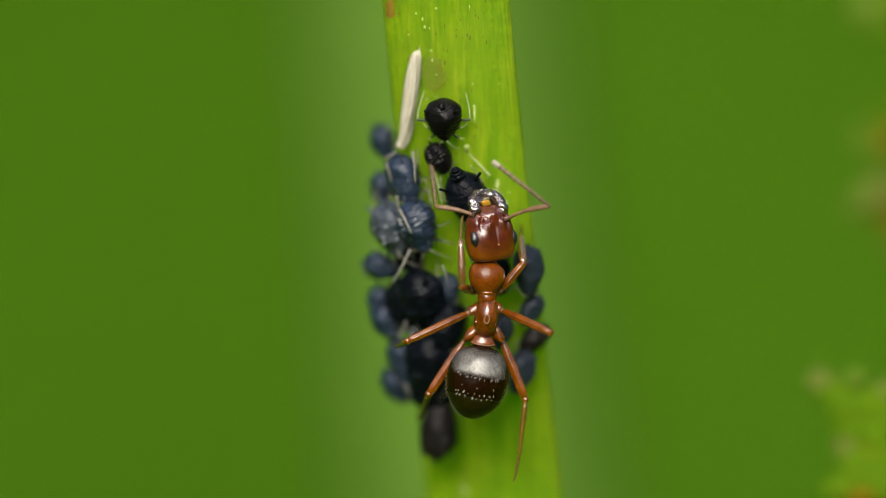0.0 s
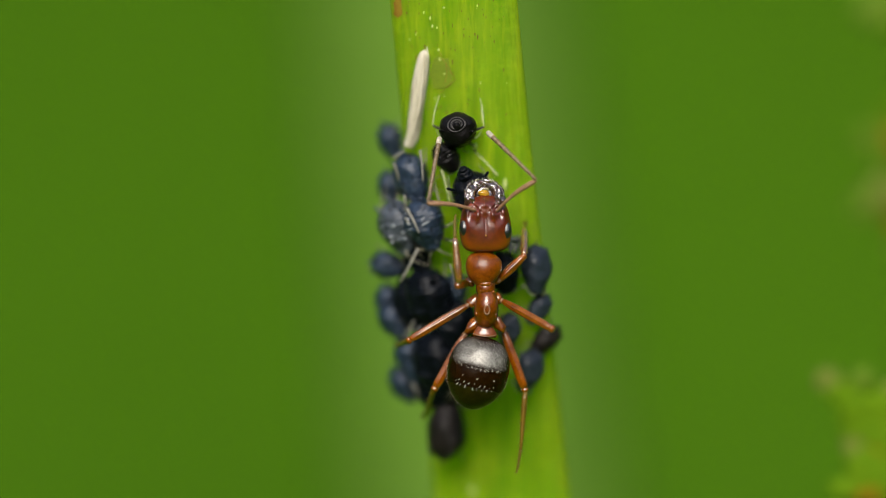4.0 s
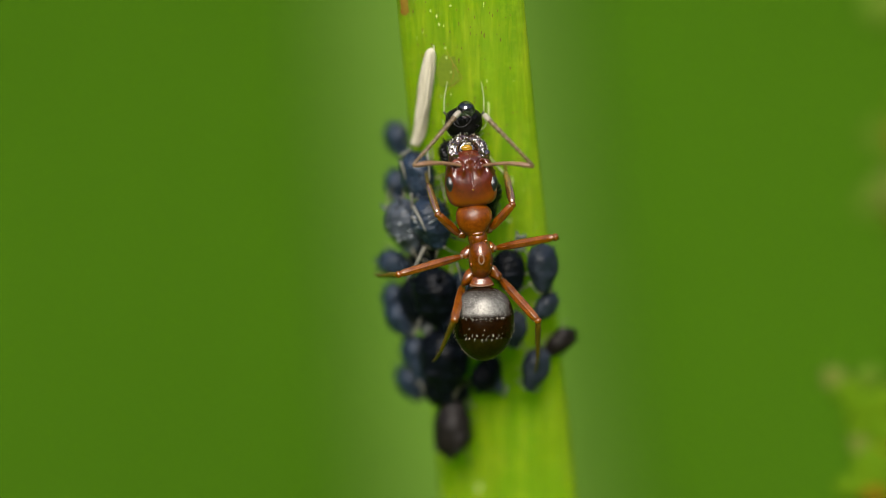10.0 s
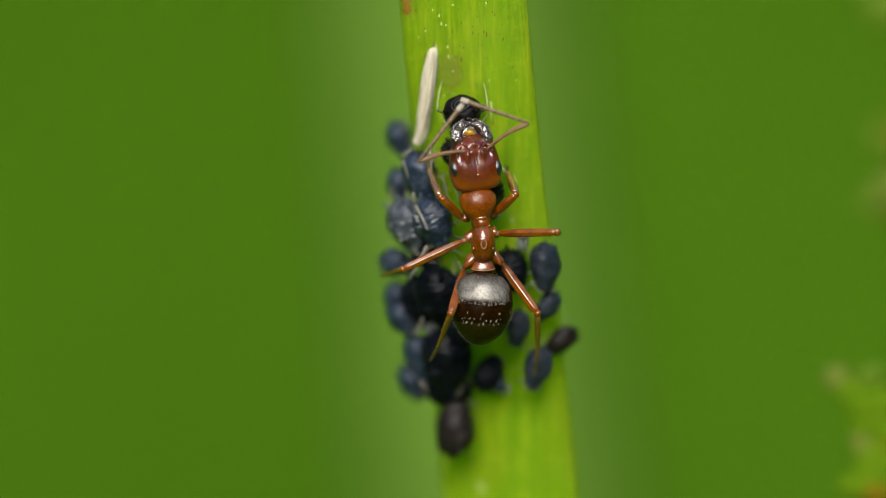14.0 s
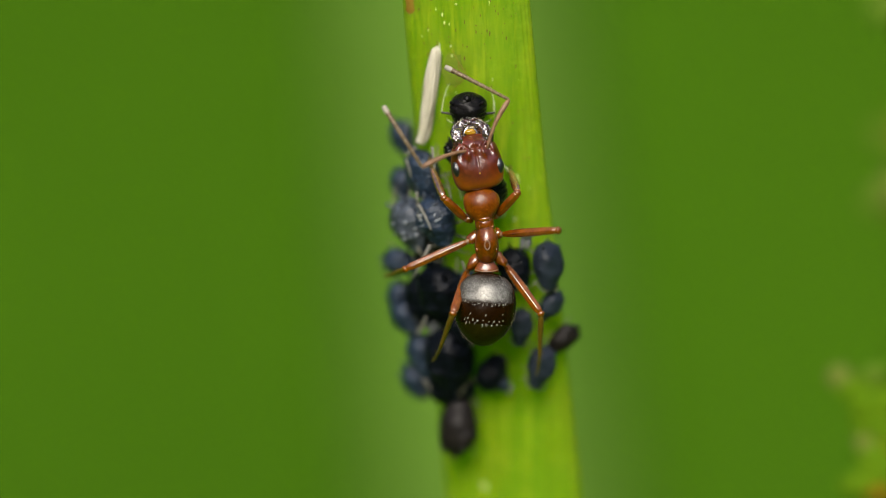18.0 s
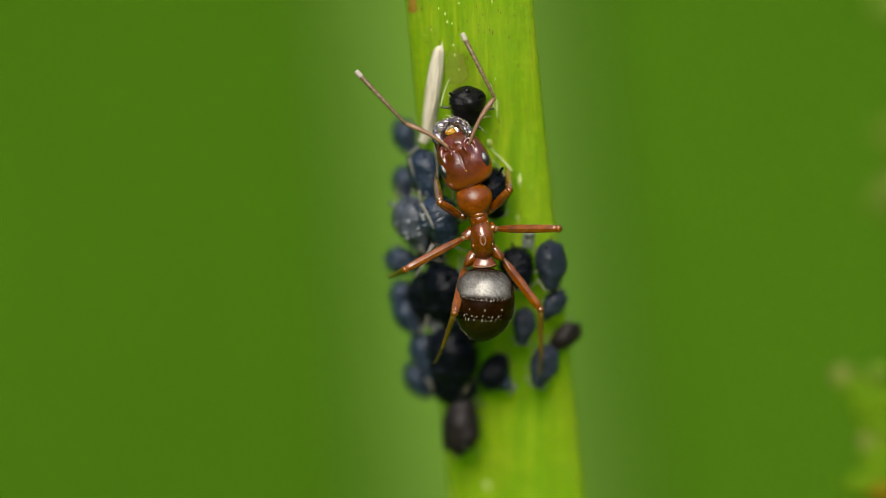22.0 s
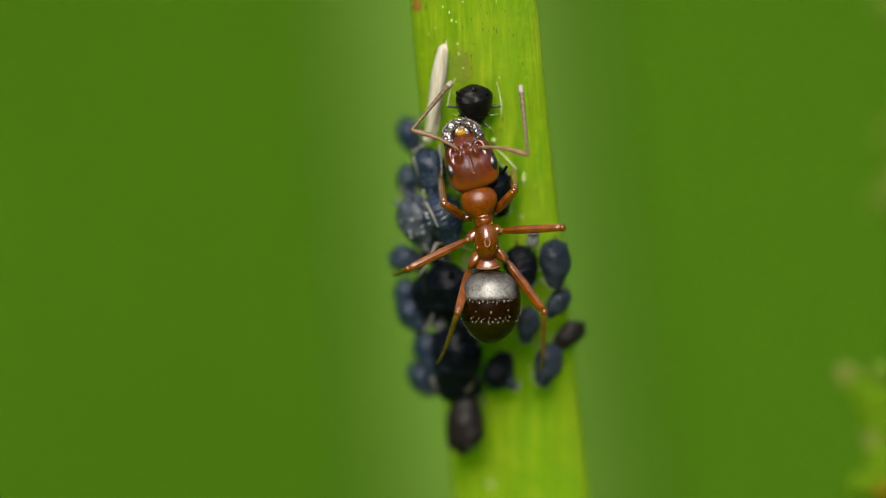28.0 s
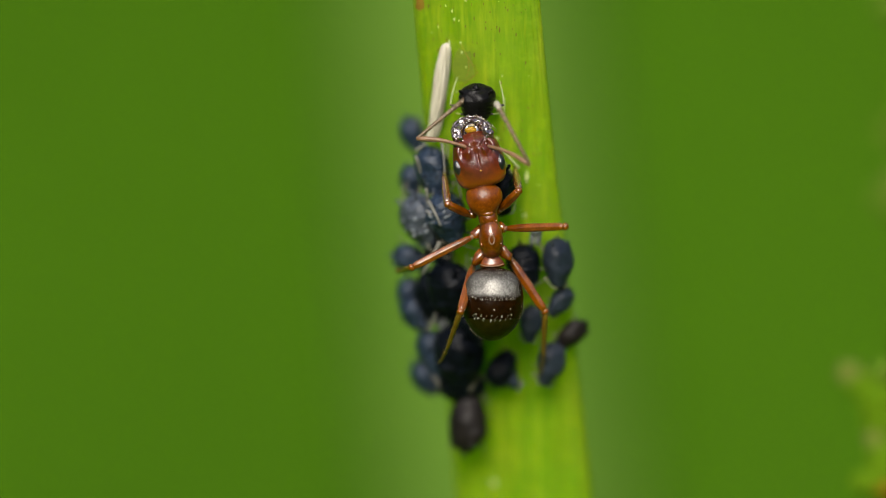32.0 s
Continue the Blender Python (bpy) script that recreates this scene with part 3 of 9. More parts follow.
def build_aphid(name, mat, bands="", shin=PALE_LEG, wide=1.0, tuck=1.0, raised=False):
    """A wingless aphid 1.62 mm long: head up (+z), back towards -y, middle of the body at the origin."""
    aphid = new(name)
    bm = bmesh.new()
    prof = [(-0.80, 0.03), (-0.75, 0.17), (-0.62, 0.40), (-0.38, 0.57), (-0.08, 0.62), (0.2, 0.56), (0.44, 0.40), (0.6, 0.26), (0.74, 0.20), (0.81, 0.10), (0.83, 0.01)]
    if raised and tuck < 1:
        prof = [(-0.98, 0.02), (-0.95, 0.09), (-0.84, 0.17), (-0.70, 0.29), (-0.52, 0.46), (-0.30, 0.58), (-0.02, 0.61), (0.25, 0.52), (0.5, 0.36), (0.72, 0.2), (0.81, 0.01)]
    elif raised:
        prof = [(-0.80, 0.03), (-0.765, 0.22), (-0.67, 0.46), (-0.48, 0.62), (-0.22, 0.655), (0.05, 0.585), (0.3, 0.45), (0.5, 0.31), (0.66, 0.2), (0.78, 0.1), (0.81, 0.01)]
    elif tuck < 1:
        prof[6:] = [(0.44, 0.45), (0.6, 0.36), (0.73, 0.24), (0.80, 0.11), (0.82, 0.01)]
    line = smooth_line([Vector((s, r * wide, 0)) for s, r in prof], 150)
    seams = (-0.52, -0.38, -0.22, -0.05, 0.12, 0.29, 0.45)
    relief = lambda z: (-0.004 if wide < 0.81 else -0.013) * sum(math.exp(-((z - e) / 0.024) ** 2) for e in seams if not raised or e > 0.0)
    lift = lambda z: -0.20 * max(0.0, (-0.2 - z) / 0.6) ** 1.6 if raised else 0.0
    tube(bm, [(0, lift(q.x), q.x) for q in line], [(max(0.004, q.y + relief(q.x)), max(0.004, (q.y + relief(q.x)) * 0.87)) for q in line], 40)
    if raised:
        # the last segments close round the tail as rings
        bm.normal_update()
        way = [0.0]
        for p, q in zip(line, line[1:]):
            way.append(way[-1] + (q - p).length)
        for i, v in enumerate(bm.verts):
            a = way[i // 40]
            if a < 0.42:
                v.co += v.normal * (0.040 if tuck < 1 else 0.026) * abs(math.sin(math.pi * a / 0.125)) ** 0.7 * min(1.0, (0.42 - a) * 8)
    # dents, lumps and a row of knobs along each flank
    o = Vector((wide * 7, tuck * 5, 3.0 if raised else 0.0))
    for v in bm.verts:
        d = 0.085 * noise.noise(v.co * 2.4 + o) + 0.05 * noise.noise(v.co * 6 + o) * (0.3 if raised or wide < 0.9 else 0.8)
        r = math.hypot(v.co.x, v.co.y)
        if r > 0.15:
            flank = max(0.0, abs(v.co.x) / r - 0.55) * (1 - abs(v.co.z))
            d += (0.02 if wide < 0.81 else 0.06) * flank * math.cos((v.co.z + 0.05) * 38)
            v.co.x *= 1 + d / r * 0.9
            v.co.y *= 1 + d / r * 0.9
    part("body", bm, mat, aphid)
    for s in (-1, 1):
        bm = bmesh.new()
        tube(bm, smooth_line([(0.44 * s, -0.27, -0.46), (0.55 * s, -0.37, -0.56), (0.64 * s, -0.42, -0.64)] if raised else [(0.33 * s, -0.22, -0.50), (0.40 * s, -0.29, -0.64), (0.44 * s, -0.33, -0.76)] if tuck == 1 else [(0.33 * s * wide, -0.24 * wide, -0.48), (0.365 * s * wide, -0.28 * wide, -0.57), (0.385 * s * wide, -0.31 * wide, -0.64)], 6), [r * (1.35 if raised and tuck == 1 else 1.0) for r in (0.06, 0.052, 0.047, 0.043, 0.04, 0.047, 0.03)], 10)
        part("cornicle", bm, mat, aphid, "short tube on the abdomen")
        bm = bmesh.new()
        thin = 0.95 if raised else 1.0
        feeler = [(0.08 * s, -0.05, 0.78), (0.22 * s, -0.08, 0.93), (0.36 * s, 0.05, 1.10), (0.5 * s, 0.25, 1.25)] if tuck == 1 else [(0.08 * s, -0.02, 0.78), (0.24 * s, -0.02, 0.80), (0.36 * s, 0.08, 0.62), (0.44 * s, 0.22, 0.40)]
        tube(bm, smooth_line(feeler, 10), [0.03, 0.026, 0.022] + [0.018] * 7 + [0.008], 7)
        part("antenna", bm, shin, aphid, "thin antenna")
        bm = bmesh.new()
        bmesh.ops.create_uvsphere(bm, u_segments=8, v_segments=6, radius=0.045)
        bmesh.ops.translate(bm, verts=bm.verts[:], vec=(0.18 * s, -0.05, 0.70))
        part("eye", bm, APHID, aphid)
        for hip, knee, foot in (((0.2, 0.25, 0.5), (0.55, 0.05, 0.72), (0.68, 0.46, 0.95)), ((0.24, 0.25, 0.3), (0.62, 0.0, 0.28), (0.85, 0.46, 0.25)), ((0.26, 0.25, 0.1), (0.68, 0.0, -0.40), (0.60, 0.40, -1.30)) if not raised else ((0.36, 0.2, -0.02), (1.02, 0.02, -0.06), (0.76, 0.42, -1.15))):
            hip, knee, foot = (Vector((v[0] * s * tuck, v[1] + (1 - tuck) * 0.3, v[2] * (1 if tuck == 1 else 0.65))) for v in (hip, knee, foot))
            bm = bmesh.new()
            tube(bm, smooth_line([hip, hip.lerp(knee, 0.5) + Vector((0, -0.05, 0)), knee], 6), [r * (1.3 if raised else 1.0) for r in (0.035, 0.045, 0.045, 0.042, 0.038, 0.034, 0.03)], 8)
            leg = part("leg", bm, DARK_LEG, aphid)
            if raised and tuck == 1 and hip.z < 0:
                hind_legs.append(leg)
            ankle = knee.lerp(foot, 0.86) + Vector((0.02 * s, -0.01, 0))
            bm = bmesh.new()
            tube(bm, smooth_line([knee, knee.lerp(foot, 0.45) + Vector((0.04 * s, -0.03, 0)), ankle], 6), [r * thin for r in (0.03, 0.027, 0.025, 0.024, 0.022, 0.02, 0.018)], 8)
            low = part("shin", bm, shin, leg, "pale yellow shin" if shin is PALE_LEG else "dusky grey shin")
            bm = bmesh.new()
            tube(bm, [ankle, ankle.lerp(foot, 0.5), foot], [0.019, 0.018, 0.008], 7)
            toe = part("foot", bm, PALE_LEG if raised else DARK_LEG, leg, "pale foot" if raised else "black foot")
            if raised and tuck == 1 and hip.z < 0:
                hind_shins.append((low, toe, hip, knee))
    bm = bmesh.new()
    rear = lift(-0.74)
    tube(bm, [(0, -0.06 + rear, -0.68), (0, -0.08 + rear, -0.77), (0, -0.09 + rear, -0.84), (0, -0.10 + rear, -0.89)] if raised else [(0, -0.08, -0.68), (0, -0.12, -0.80), (0, -0.14, -0.90), (0, -0.15, -0.95)], [0.20, 0.15, 0.085, 0.016] if raised else [0.07 * wide, 0.055 * wide, 0.04 * wide, 0.012] if wide > 0.81 else [0.03, 0.02, 0.012, 0.004], 12)
    part("cauda", bm, mat, aphid, "short blunt tail")
    skin = lambda a, z, lift=0.0: Vector((math.sin(a), -math.cos(a) * 0.87, 0)) * ((0.605 + lift) * wide * math.sqrt(max(0.02, 1 - (z / 0.83) ** 2))) + Vector((0, 0, z))
    rnd = random.Random(2)
    if bands == "ribs":
        # white waxy ribs across the flanks, broken and uneven
        for z in (-0.46, -0.31, -0.16, 0.0):
            for s in (-1, 1):
                bm = bmesh.new()
                a0, a1 = s * rnd.uniform(0.22, 0.35), s * rnd.uniform(0.60, 0.85)
                slope, k = rnd.uniform(0.0, 0.10), rnd.uniform(0.026, 0.044)
                arc = [skin(a0 + (a1 - a0) * u, z - slope * u + rnd.uniform(-0.008, 0.008)) for u in (0, 0.15, 0.35, 0.55, 0.8, 1)]
                tube(bm, arc, [(k * f * rnd.uniform(0.75, 1.1), k * f * 0.8) for f in (0.25, 0.9, 1.0, 0.9, 0.8, 0.2)], 8)
                part("wax_rib", bm, WAX_THIN if mat is APHID_TENDED else WAX, aphid, "white waxy rib")
    elif bands == "spots":
        # paired rows of pale waxy spots down the back
        bm = bmesh.new()
        for z in (-0.52, -0.38, -0.24, -0.10, 0.05, 0.20, 0.35):
            for a in (-0.95, -0.55, -0.20, 0.20, 0.55, 0.95):
                if rnd.random() < 0.5:
                    p, q = skin(a - rnd.uniform(0.04, 0.14), z + rnd.uniform(-0.05, 0.05)), skin(a + rnd.uniform(0.04, 0.14), z + rnd.uniform(-0.05, 0.05))
                    k = rnd.uniform(0.015, 0.05)
                    tube(bm, [p.lerp(q, u) for u in (-0.1, 0.2, 0.5, 0.8, 1.1)], [k * f for f in (0.2, 0.85, 1.0, 0.85, 0.2)], 8)
        tagged(part("wax_spots", bm, WAX, aphid, "rows of pale waxy spots"), kind="stuff")
    return aphid


dark = build_aphid("aphid", APHID, "", DUSKY_LEG, 1.0, 0.6)
slate = build_aphid("aphid", APHID_BLUE, "", DUSKY_LEG, 0.95, 0.9)
banded = build_aphid("aphid", APHID_BLUE, "ribs", DUSKY_LEG)
slim = build_aphid("aphid", APHID_BLUE, "", DUSKY_LEG, 0.82, 0.8)
dusk = build_aphid("aphid", APHID_DUSK, "", DUSKY_LEG, 0.80, 0.55)
slim_brown = build_aphid("aphid", APHID_BROWN, "", DUSKY_LEG, 0.76, 0.36)
lined = build_aphid("aphid", APHID_TENDED, "ribs", DUSKY_LEG, 1.0, 0.6)
milked = build_aphid("aphid", APHID_TENDED, "", PALE_LEG, 1.10, 1.0, True)
ringed = build_aphid("aphid", APHID, "", DUSKY_LEG, 1.0, 0.6, True)
grey = build_aphid("aphid", APHID_GREY, "spots", DUSKY_LEG)
LABELS = {dark: "black glossy aphid in the dark middle of the crowd", slate: "slate-blue aphid crowded on the stalk", banded: "slate aphid with white waxy bands on its back", slim: "slender slate-blue aphid at the edge of the crowd", dusk: "blue-black aphid on the open side of the stalk", slim_brown: "long dark brown aphid hanging on the stalk", milked: "small black aphid milked by the ant for honeydew", ringed: "large black aphid with pale rings and a raised tail", lined: "small black aphid with fine pale bands", grey: "grey dusty aphid crowded among darker ones"}
for a in LABELS:
    tagged(a, LABELS[a], "aphid", "aphids on the stalk")
used = set()


def aphid_pose(x, z, size, spin=180, out=0.0, tilt=0.0):
    """An aphid's pose on the stalk's skin: x and z in mm, its length, the way its head points (180: down),
    how far it stands off the skin, and how far it lifts its tail."""
    k = size / 1.62
    c = stalk_axis(z)
    body = 0.50 * k
    s = max(-1.0, min(1.0, (x - c.x) / (STALK_HALF + body)))
    turn = math.asin(s)
    y = c.y - (STALK_DEEP + 0.22 + body) * max(0.0, 1 - abs(s) ** 2.6) ** (1 / 2.6) - out + recede(max(x, c.x - STALK_HALF), c)
    head = Vector((math.sin(radians(spin)), 0, math.cos(radians(spin))))
    back = Vector((math.sin(turn * 0.75), -math.cos(turn * 0.75), 0))
    back = (back - head * back.dot(head)).normalized()
    across = (-back).cross(head)
    m = Matrix((across, -back, head)).transposed().to_4x4()
    return FRAME @ Matrix.Translation(Vector((x, y, z)) * MM) @ m @ Matrix.Rotation(radians(tilt), 4, "X") @ Matrix.Scale(k, 4)


def put_aphid(model, x, z, size, spin=180, out=0.0, tilt=0.0):
    m = aphid_pose(x, z, size, spin, out, tilt)
    if model in used:
        return copy_thing(model, m)
    used.add(model)
    model.matrix_basis = m
    return model


# the crowd on the stalk's one side, from top to bottom
top_aphid = put_aphid(slate, -1.591, 2.879, 1.05, 162, -1.6)
upper = put_aphid(slim, -1.030, 1.848, 1.50, 162, -0.1)
lower = put_aphid(banded, -0.680, 0.636, 1.48, 158, 0.35)
dusty = put_aphid(grey, -1.363, 0.561, 1.55, 165, 0.35)
put_aphid(slate, -1.621, 1.621, 1.50, 172, -0.7)
put_aphid(slate, -1.636, -0.470, 1.65, 105, 0.2)
put_aphid(dark, -0.561, -1.318, 1.75, 180, 0.3, -25)
middle_aphid = put_aphid(slate, -1.530, -1.954, 1.65, 150, 0.5)
put_aphid(slate, -1.742, -1.379, 1.35, 190, 0.0)
put_aphid(dark, -0.364, -3.091, 1.75, 185, 0.2, -15)
put_aphid(slate, -1.151, -2.863, 1.65, 175, 0.2)
low_aphid = put_aphid(slate, -1.242, -3.681, 1.70, 150, 0.15)
put_aphid(slate, -0.848, -3.378, 1.45, 170, 0.3)
put_aphid(dark, -0.300, -3.800, 1.25, 100, 0.15)
put_aphid(slim_brown, -0.121, -4.833, 1.80, 4, 0.1)
put_aphid(dark, 0.790, -3.424, 1.0, 25)
side_aphid = put_aphid(slate, 1.030, -3.681, 0.95, 140)
put_aphid(dark, 0.091, -2.030, 1.35, 190, 0.1)
inner_aphid = put_aphid(slate, 0.167, -1.045, 1.3, 170)
put_aphid(dark, -0.894, -0.212, 1.0, 160)
put_aphid(dark, -1.045, -1.500, 1.4, 170)
# the few on the other side
put_aphid(dusk, 2.280, -0.561, 1.38, 176, 0.15)
put_aphid(dusk, 2.348, -1.621, 1.10, 215, 0.15)
put_aphid(dusk, 2.091, -3.272, 1.45, 195, 0.1)
put_aphid(dusk, 1.560, -2.200, 1.22, 185)
put_aphid(dark, 1.400, -0.640, 1.12, 165)
# those that the ant tends
put_aphid(lined, -0.106, 2.424, 0.92, 150)
big = put_aphid(ringed, 0.621, 1.360, 1.50, 158, 0.05, -14)
wanderer = put_aphid(slim_brown, 2.560, -2.500, 0.98, 222)
tended = put_aphid(milked, 0.015, 3.454, 1.14, 180)

# long legs that some stretch out beside them
def stretched_leg(owner, ends, r, mat):
    ends = [Vector(e) / MM for e in ends]
    bm = bmesh.new()
    tube(bm, smooth_line([ends[0], ends[0].lerp(ends[1], 0.5) + Vector((0.02, -0.04, 0)), ends[1]], 8), [r * (1 - 0.06 * i) for i in range(9)], 8)
    ob = part("stretched_leg", bm, mat, owner)
    ob.matrix_parent_inverse = owner.matrix_basis.inverted()


stretched_leg(big, (V(1.248, 0.550, 1.940), V(0.678, 0.750, 2.545)), 0.034, PALE_LEG)
stretched_leg(big, (V(0.678, 0.750, 2.545), V(0.407, 0.950, 2.848)), 0.03, DARK_LEG)
stretched_leg(upper, (V(-0.812, 0.550, 2.602), V(-0.736, 0.400, 1.759)), 0.04, STRAND)
stretched_leg(lower, (V(-0.241, 0.600, 2.091), V(-0.030, 0.500, 1.188)), 0.035, PALE_LEG)
stretched_leg(lower, (V(-1.172, 0.650, 1.067), V(-0.841, 0.450, 0.406)), 0.05, STRAND)
stretched_leg(dusty, (V(-0.872, 0.650, -0.015), V(-1.353, 0.800, -0.917)), 0.05, STRAND)



def sprawled_leg(owner, x0, z0, x1, z1, lift, r=0.045, mat=STRAND):
    """A leg that lies across its neighbours, over the stalk's skin."""
    stretched_leg(owner, (V(x0, stalk_front(x0, z0) - lift, z0), V(x1, stalk_front(x1, z1) - lift, z1)), r, mat)


sprawled_leg(top_aphid, -1.53, 2.42, -1.23, 2.61, 0.85)
sprawled_leg(upper, -1.51, 2.26, -1.38, 1.77, 1.05, 0.04)
sprawled_leg(dusty, -1.23, 1.41, -1.21, 0.96, 1.35, 0.045)
sprawled_leg(lower, -1.21, 0.81, -0.91, 0.42, 1.55, 0.04)
sprawled_leg(dusty, -1.29, 0.12, -1.14, -0.24, 1.25, 0.05)
sprawled_leg(middle_aphid, -1.20, -2.40, -0.98, -1.92, 1.50, 0.05)
sprawled_leg(inner_aphid, -0.02, -0.43, 0.13, -0.99, 1.35, 0.035, STRAND)
sprawled_leg(inner_aphid, 0.69, 0.02, 0.79, -0.43, 1.20, 0.035)
sprawled_leg(low_aphid, -1.05, -3.62, -0.86, -3.92, 1.40, 0.04, STRAND)
sprawled_leg(side_aphid, 1.35, -3.75, 1.20, -4.05, 0.95, 0.04)

bm = bmesh.new()
bmesh.ops.create_uvsphere(bm, u_segments=28, v_segments=18, radius=0.245)
drop = part("honeydew_drop", bm, HONEYDEW)
tagged(drop, "clear round drop of honeydew at an aphid's tail", "drop")


ant = new("ant")
tagged(ant, "red-brown ant with dark gaster tending aphids on the stalk", "ant")


def build_thorax():
    # three plates: the round front, the narrow middle and the hind hump
    def plate(name, spots, sizes, label=""):
        bm = bmesh.new()
        line, wid = smooth_line(spots, 28), smooth_line([(*s, 0) for s in sizes], 28)
        tube(bm, line, [(max(0.01, w.x), max(0.01, w.y)) for w in wid], 40)
        return part(name, bm, ANT_FRONT if name == "thorax_front" else ANT_BODY, ant, label)
    plate("thorax_front", [(-0.120, -0.130, 1.485), (-0.120, -0.140, 1.455), (-0.120, -0.170, 1.320), (-0.105, -0.200, 1.110), (-0.090, -0.180, 0.900), (-0.060, -0.120, 0.705), (-0.045, -0.080, 0.630)], [(0.1, 0.1), (0.29, 0.24), (0.445, 0.36), (0.485, 0.43), (0.42, 0.40), (0.26, 0.28), (0.1, 0.1)], "round glossy orange-brown front of the thorax")
    plate("thorax_middle", [(-0.045, -0.100, 0.780), (-0.045, -0.130, 0.735), (-0.030, -0.180, 0.615), (-0.015, -0.170, 0.480), (0.000, -0.100, 0.360), (0.000, -0.050, 0.315)], [(0.10, 0.08), (0.235, 0.2), (0.255, 0.27), (0.25, 0.28), (0.19, 0.2), (0.05, 0.05)], "narrow orange waist of the thorax")
    plate("thorax_hind", [(-0.015, -0.050, 0.600), (0.000, -0.090, 0.525), (0.015, -0.140, 0.315), (0.030, -0.160, 0.030), (0.030, -0.100, -0.210), (0.030, 0.000, -0.390), (0.030, 0.040, -0.435)], [(0.08, 0.08), (0.19, 0.22), (0.275, 0.37), (0.32, 0.43), (0.30, 0.37), (0.2, 0.22), (0.06, 0.06)], "orange-brown hind hump of the thorax")
    bm = bmesh.new()
    blob(bm, (-0.030, -0.430, 0.675), (1, 0, 0.1), [(-0.15, 0.01), (-0.12, 0.05), (0, 0.075), (0.12, 0.05), (0.15, 0.01)], 16, 0.9)
    part("waist_ridge", bm, ANT_LEG, ant)
    # neck collar behind the head
    bm = bmesh.new()
    tube(bm, [(-0.105, -0.100, 1.560), (-0.105, -0.130, 1.440), (-0.105, -0.150, 1.350)], [(0.2, 0.16), (0.27, 0.22), (0.2, 0.2)], 20)
    part("neck", bm, ANT_BODY, ant)
    # the little oval pit and the breathing holes of the hind hump
    for s in (-1, 1):
        bm = bmesh.new()
        blob(bm, Vector((0.030, -0.400, -0.150)) + Vector((0.26 * s, 0.02, 0)), (0, 0, 1), [(-0.07, 0.005), (-0.05, 0.025), (0, 0.035), (0.05, 0.025), (0.07, 0.005)], 10)
        part("spiracle", bm, ANT_BODY, ant)
        bm = bmesh.new()
        blob(bm, (0.015 + 0.17 * s, -0.385, 0.47), (0.3 * s, 0, 1), [(-0.05, 0.005), (-0.03, 0.026), (0, 0.034), (0.03, 0.026), (0.05, 0.005)], 10)
        part("spiracle", bm, ANT_LEG, ant, "small shining breathing hole")
    bm = bmesh.new()
    ring = [Vector((0.045, -0.597, -0.015)) + Vector((0.07 * math.sin(a), 0.02 * abs(math.sin(a)), 0.12 * math.cos(a))) for a in [2 * math.pi * i / 16 for i in range(17)]]
    tube(bm, ring, [0.02] * 17, 8)
    part("hump_ring", bm, SCAPE, ant, "pale ring on the hump")
    bm = bmesh.new()
    blob(bm, (0.030, -0.100, -0.615), (0, 0, 1), [(-0.135, 0.10), (-0.12, 0.30), (-0.05, 0.325), (0.06, 0.27), (0.16, 0.19), (0.24, 0.08), (0.26, 0.01)], 28, 0.55)
    part("petiole_scale", bm, ANT_BODY, ant, "upright orange scale between thorax and gaster")
    bm = bmesh.new()
    tube(bm, smooth_line([(-0.285, -0.160, -0.660), (-0.150, -0.240, -0.705), (0.030, -0.280, -0.720), (0.210, -0.240, -0.705), (0.345, -0.160, -0.660)], 16), [0.012] + [0.02] * 15 + [0.012], 8)
    part("scale_rim", bm, SCAPE, ant, "pale rim of the scale")
    # stubble along the flanks
    rnd = random.Random(3)
    bm = bmesh.new()
    for _ in range(26):
        e, u = rnd.choice((-1, 1)), rnd.random()
        wide = 0.27 + 0.10 * math.sin(math.pi * max(0, (u - 0.15) / 0.85))
        p = Vector((0.03 * u + e * wide * rnd.uniform(0.85, 1.0), -0.12 - rnd.uniform(0, 0.12), 0.675 - 1.05 * u))
        d = Vector((e * 0.035, -0.03, rnd.uniform(-0.03, 0.03)))
        tube(bm, [p, p + d * 0.6, p + d], [0.003, 0.0025, 0.001], 4)
    tagged(part("flank_hairs", bm, ANT_DOWN, ant, "short pale hairs along the thorax"), kind="stuff")
    # hips
    for x, y, z, tx, ty, tz in ((-0.360, 0.15, 0.750, -0.540, 0.08, 0.645), (0.180, 0.15, 0.810, 0.330, 0.08, 0.750), (-0.210, 0.15, 0.270, -0.450, 0.05, 0.090), (0.210, 0.15, 0.330, 0.420, 0.05, 0.270), (-0.150, 0.10, -0.270, -0.435, 0.02, -0.630), (0.240, 0.10, -0.240, 0.510, 0.02, -0.510)):
        a, b = Vector((x, y, z)), Vector((tx, ty, tz))
        bm = bmesh.new()
        tube(bm, [a, a.lerp(b, 0.3), a.lerp(b, 0.6), a.lerp(b, 0.9), b + (b - a) * 0.1], [0.13, 0.155, 0.145, 0.11, 0.05], 24)
        for v in bm.verts:
            v.co += (v.co - a.lerp(b, 0.5)) * 0.35 * noise.noise(v.co * 7 + Vector((x * 67, z * 67, 0)))
        part("hip", bm, ANT_LEG, ant)


build_thorax()


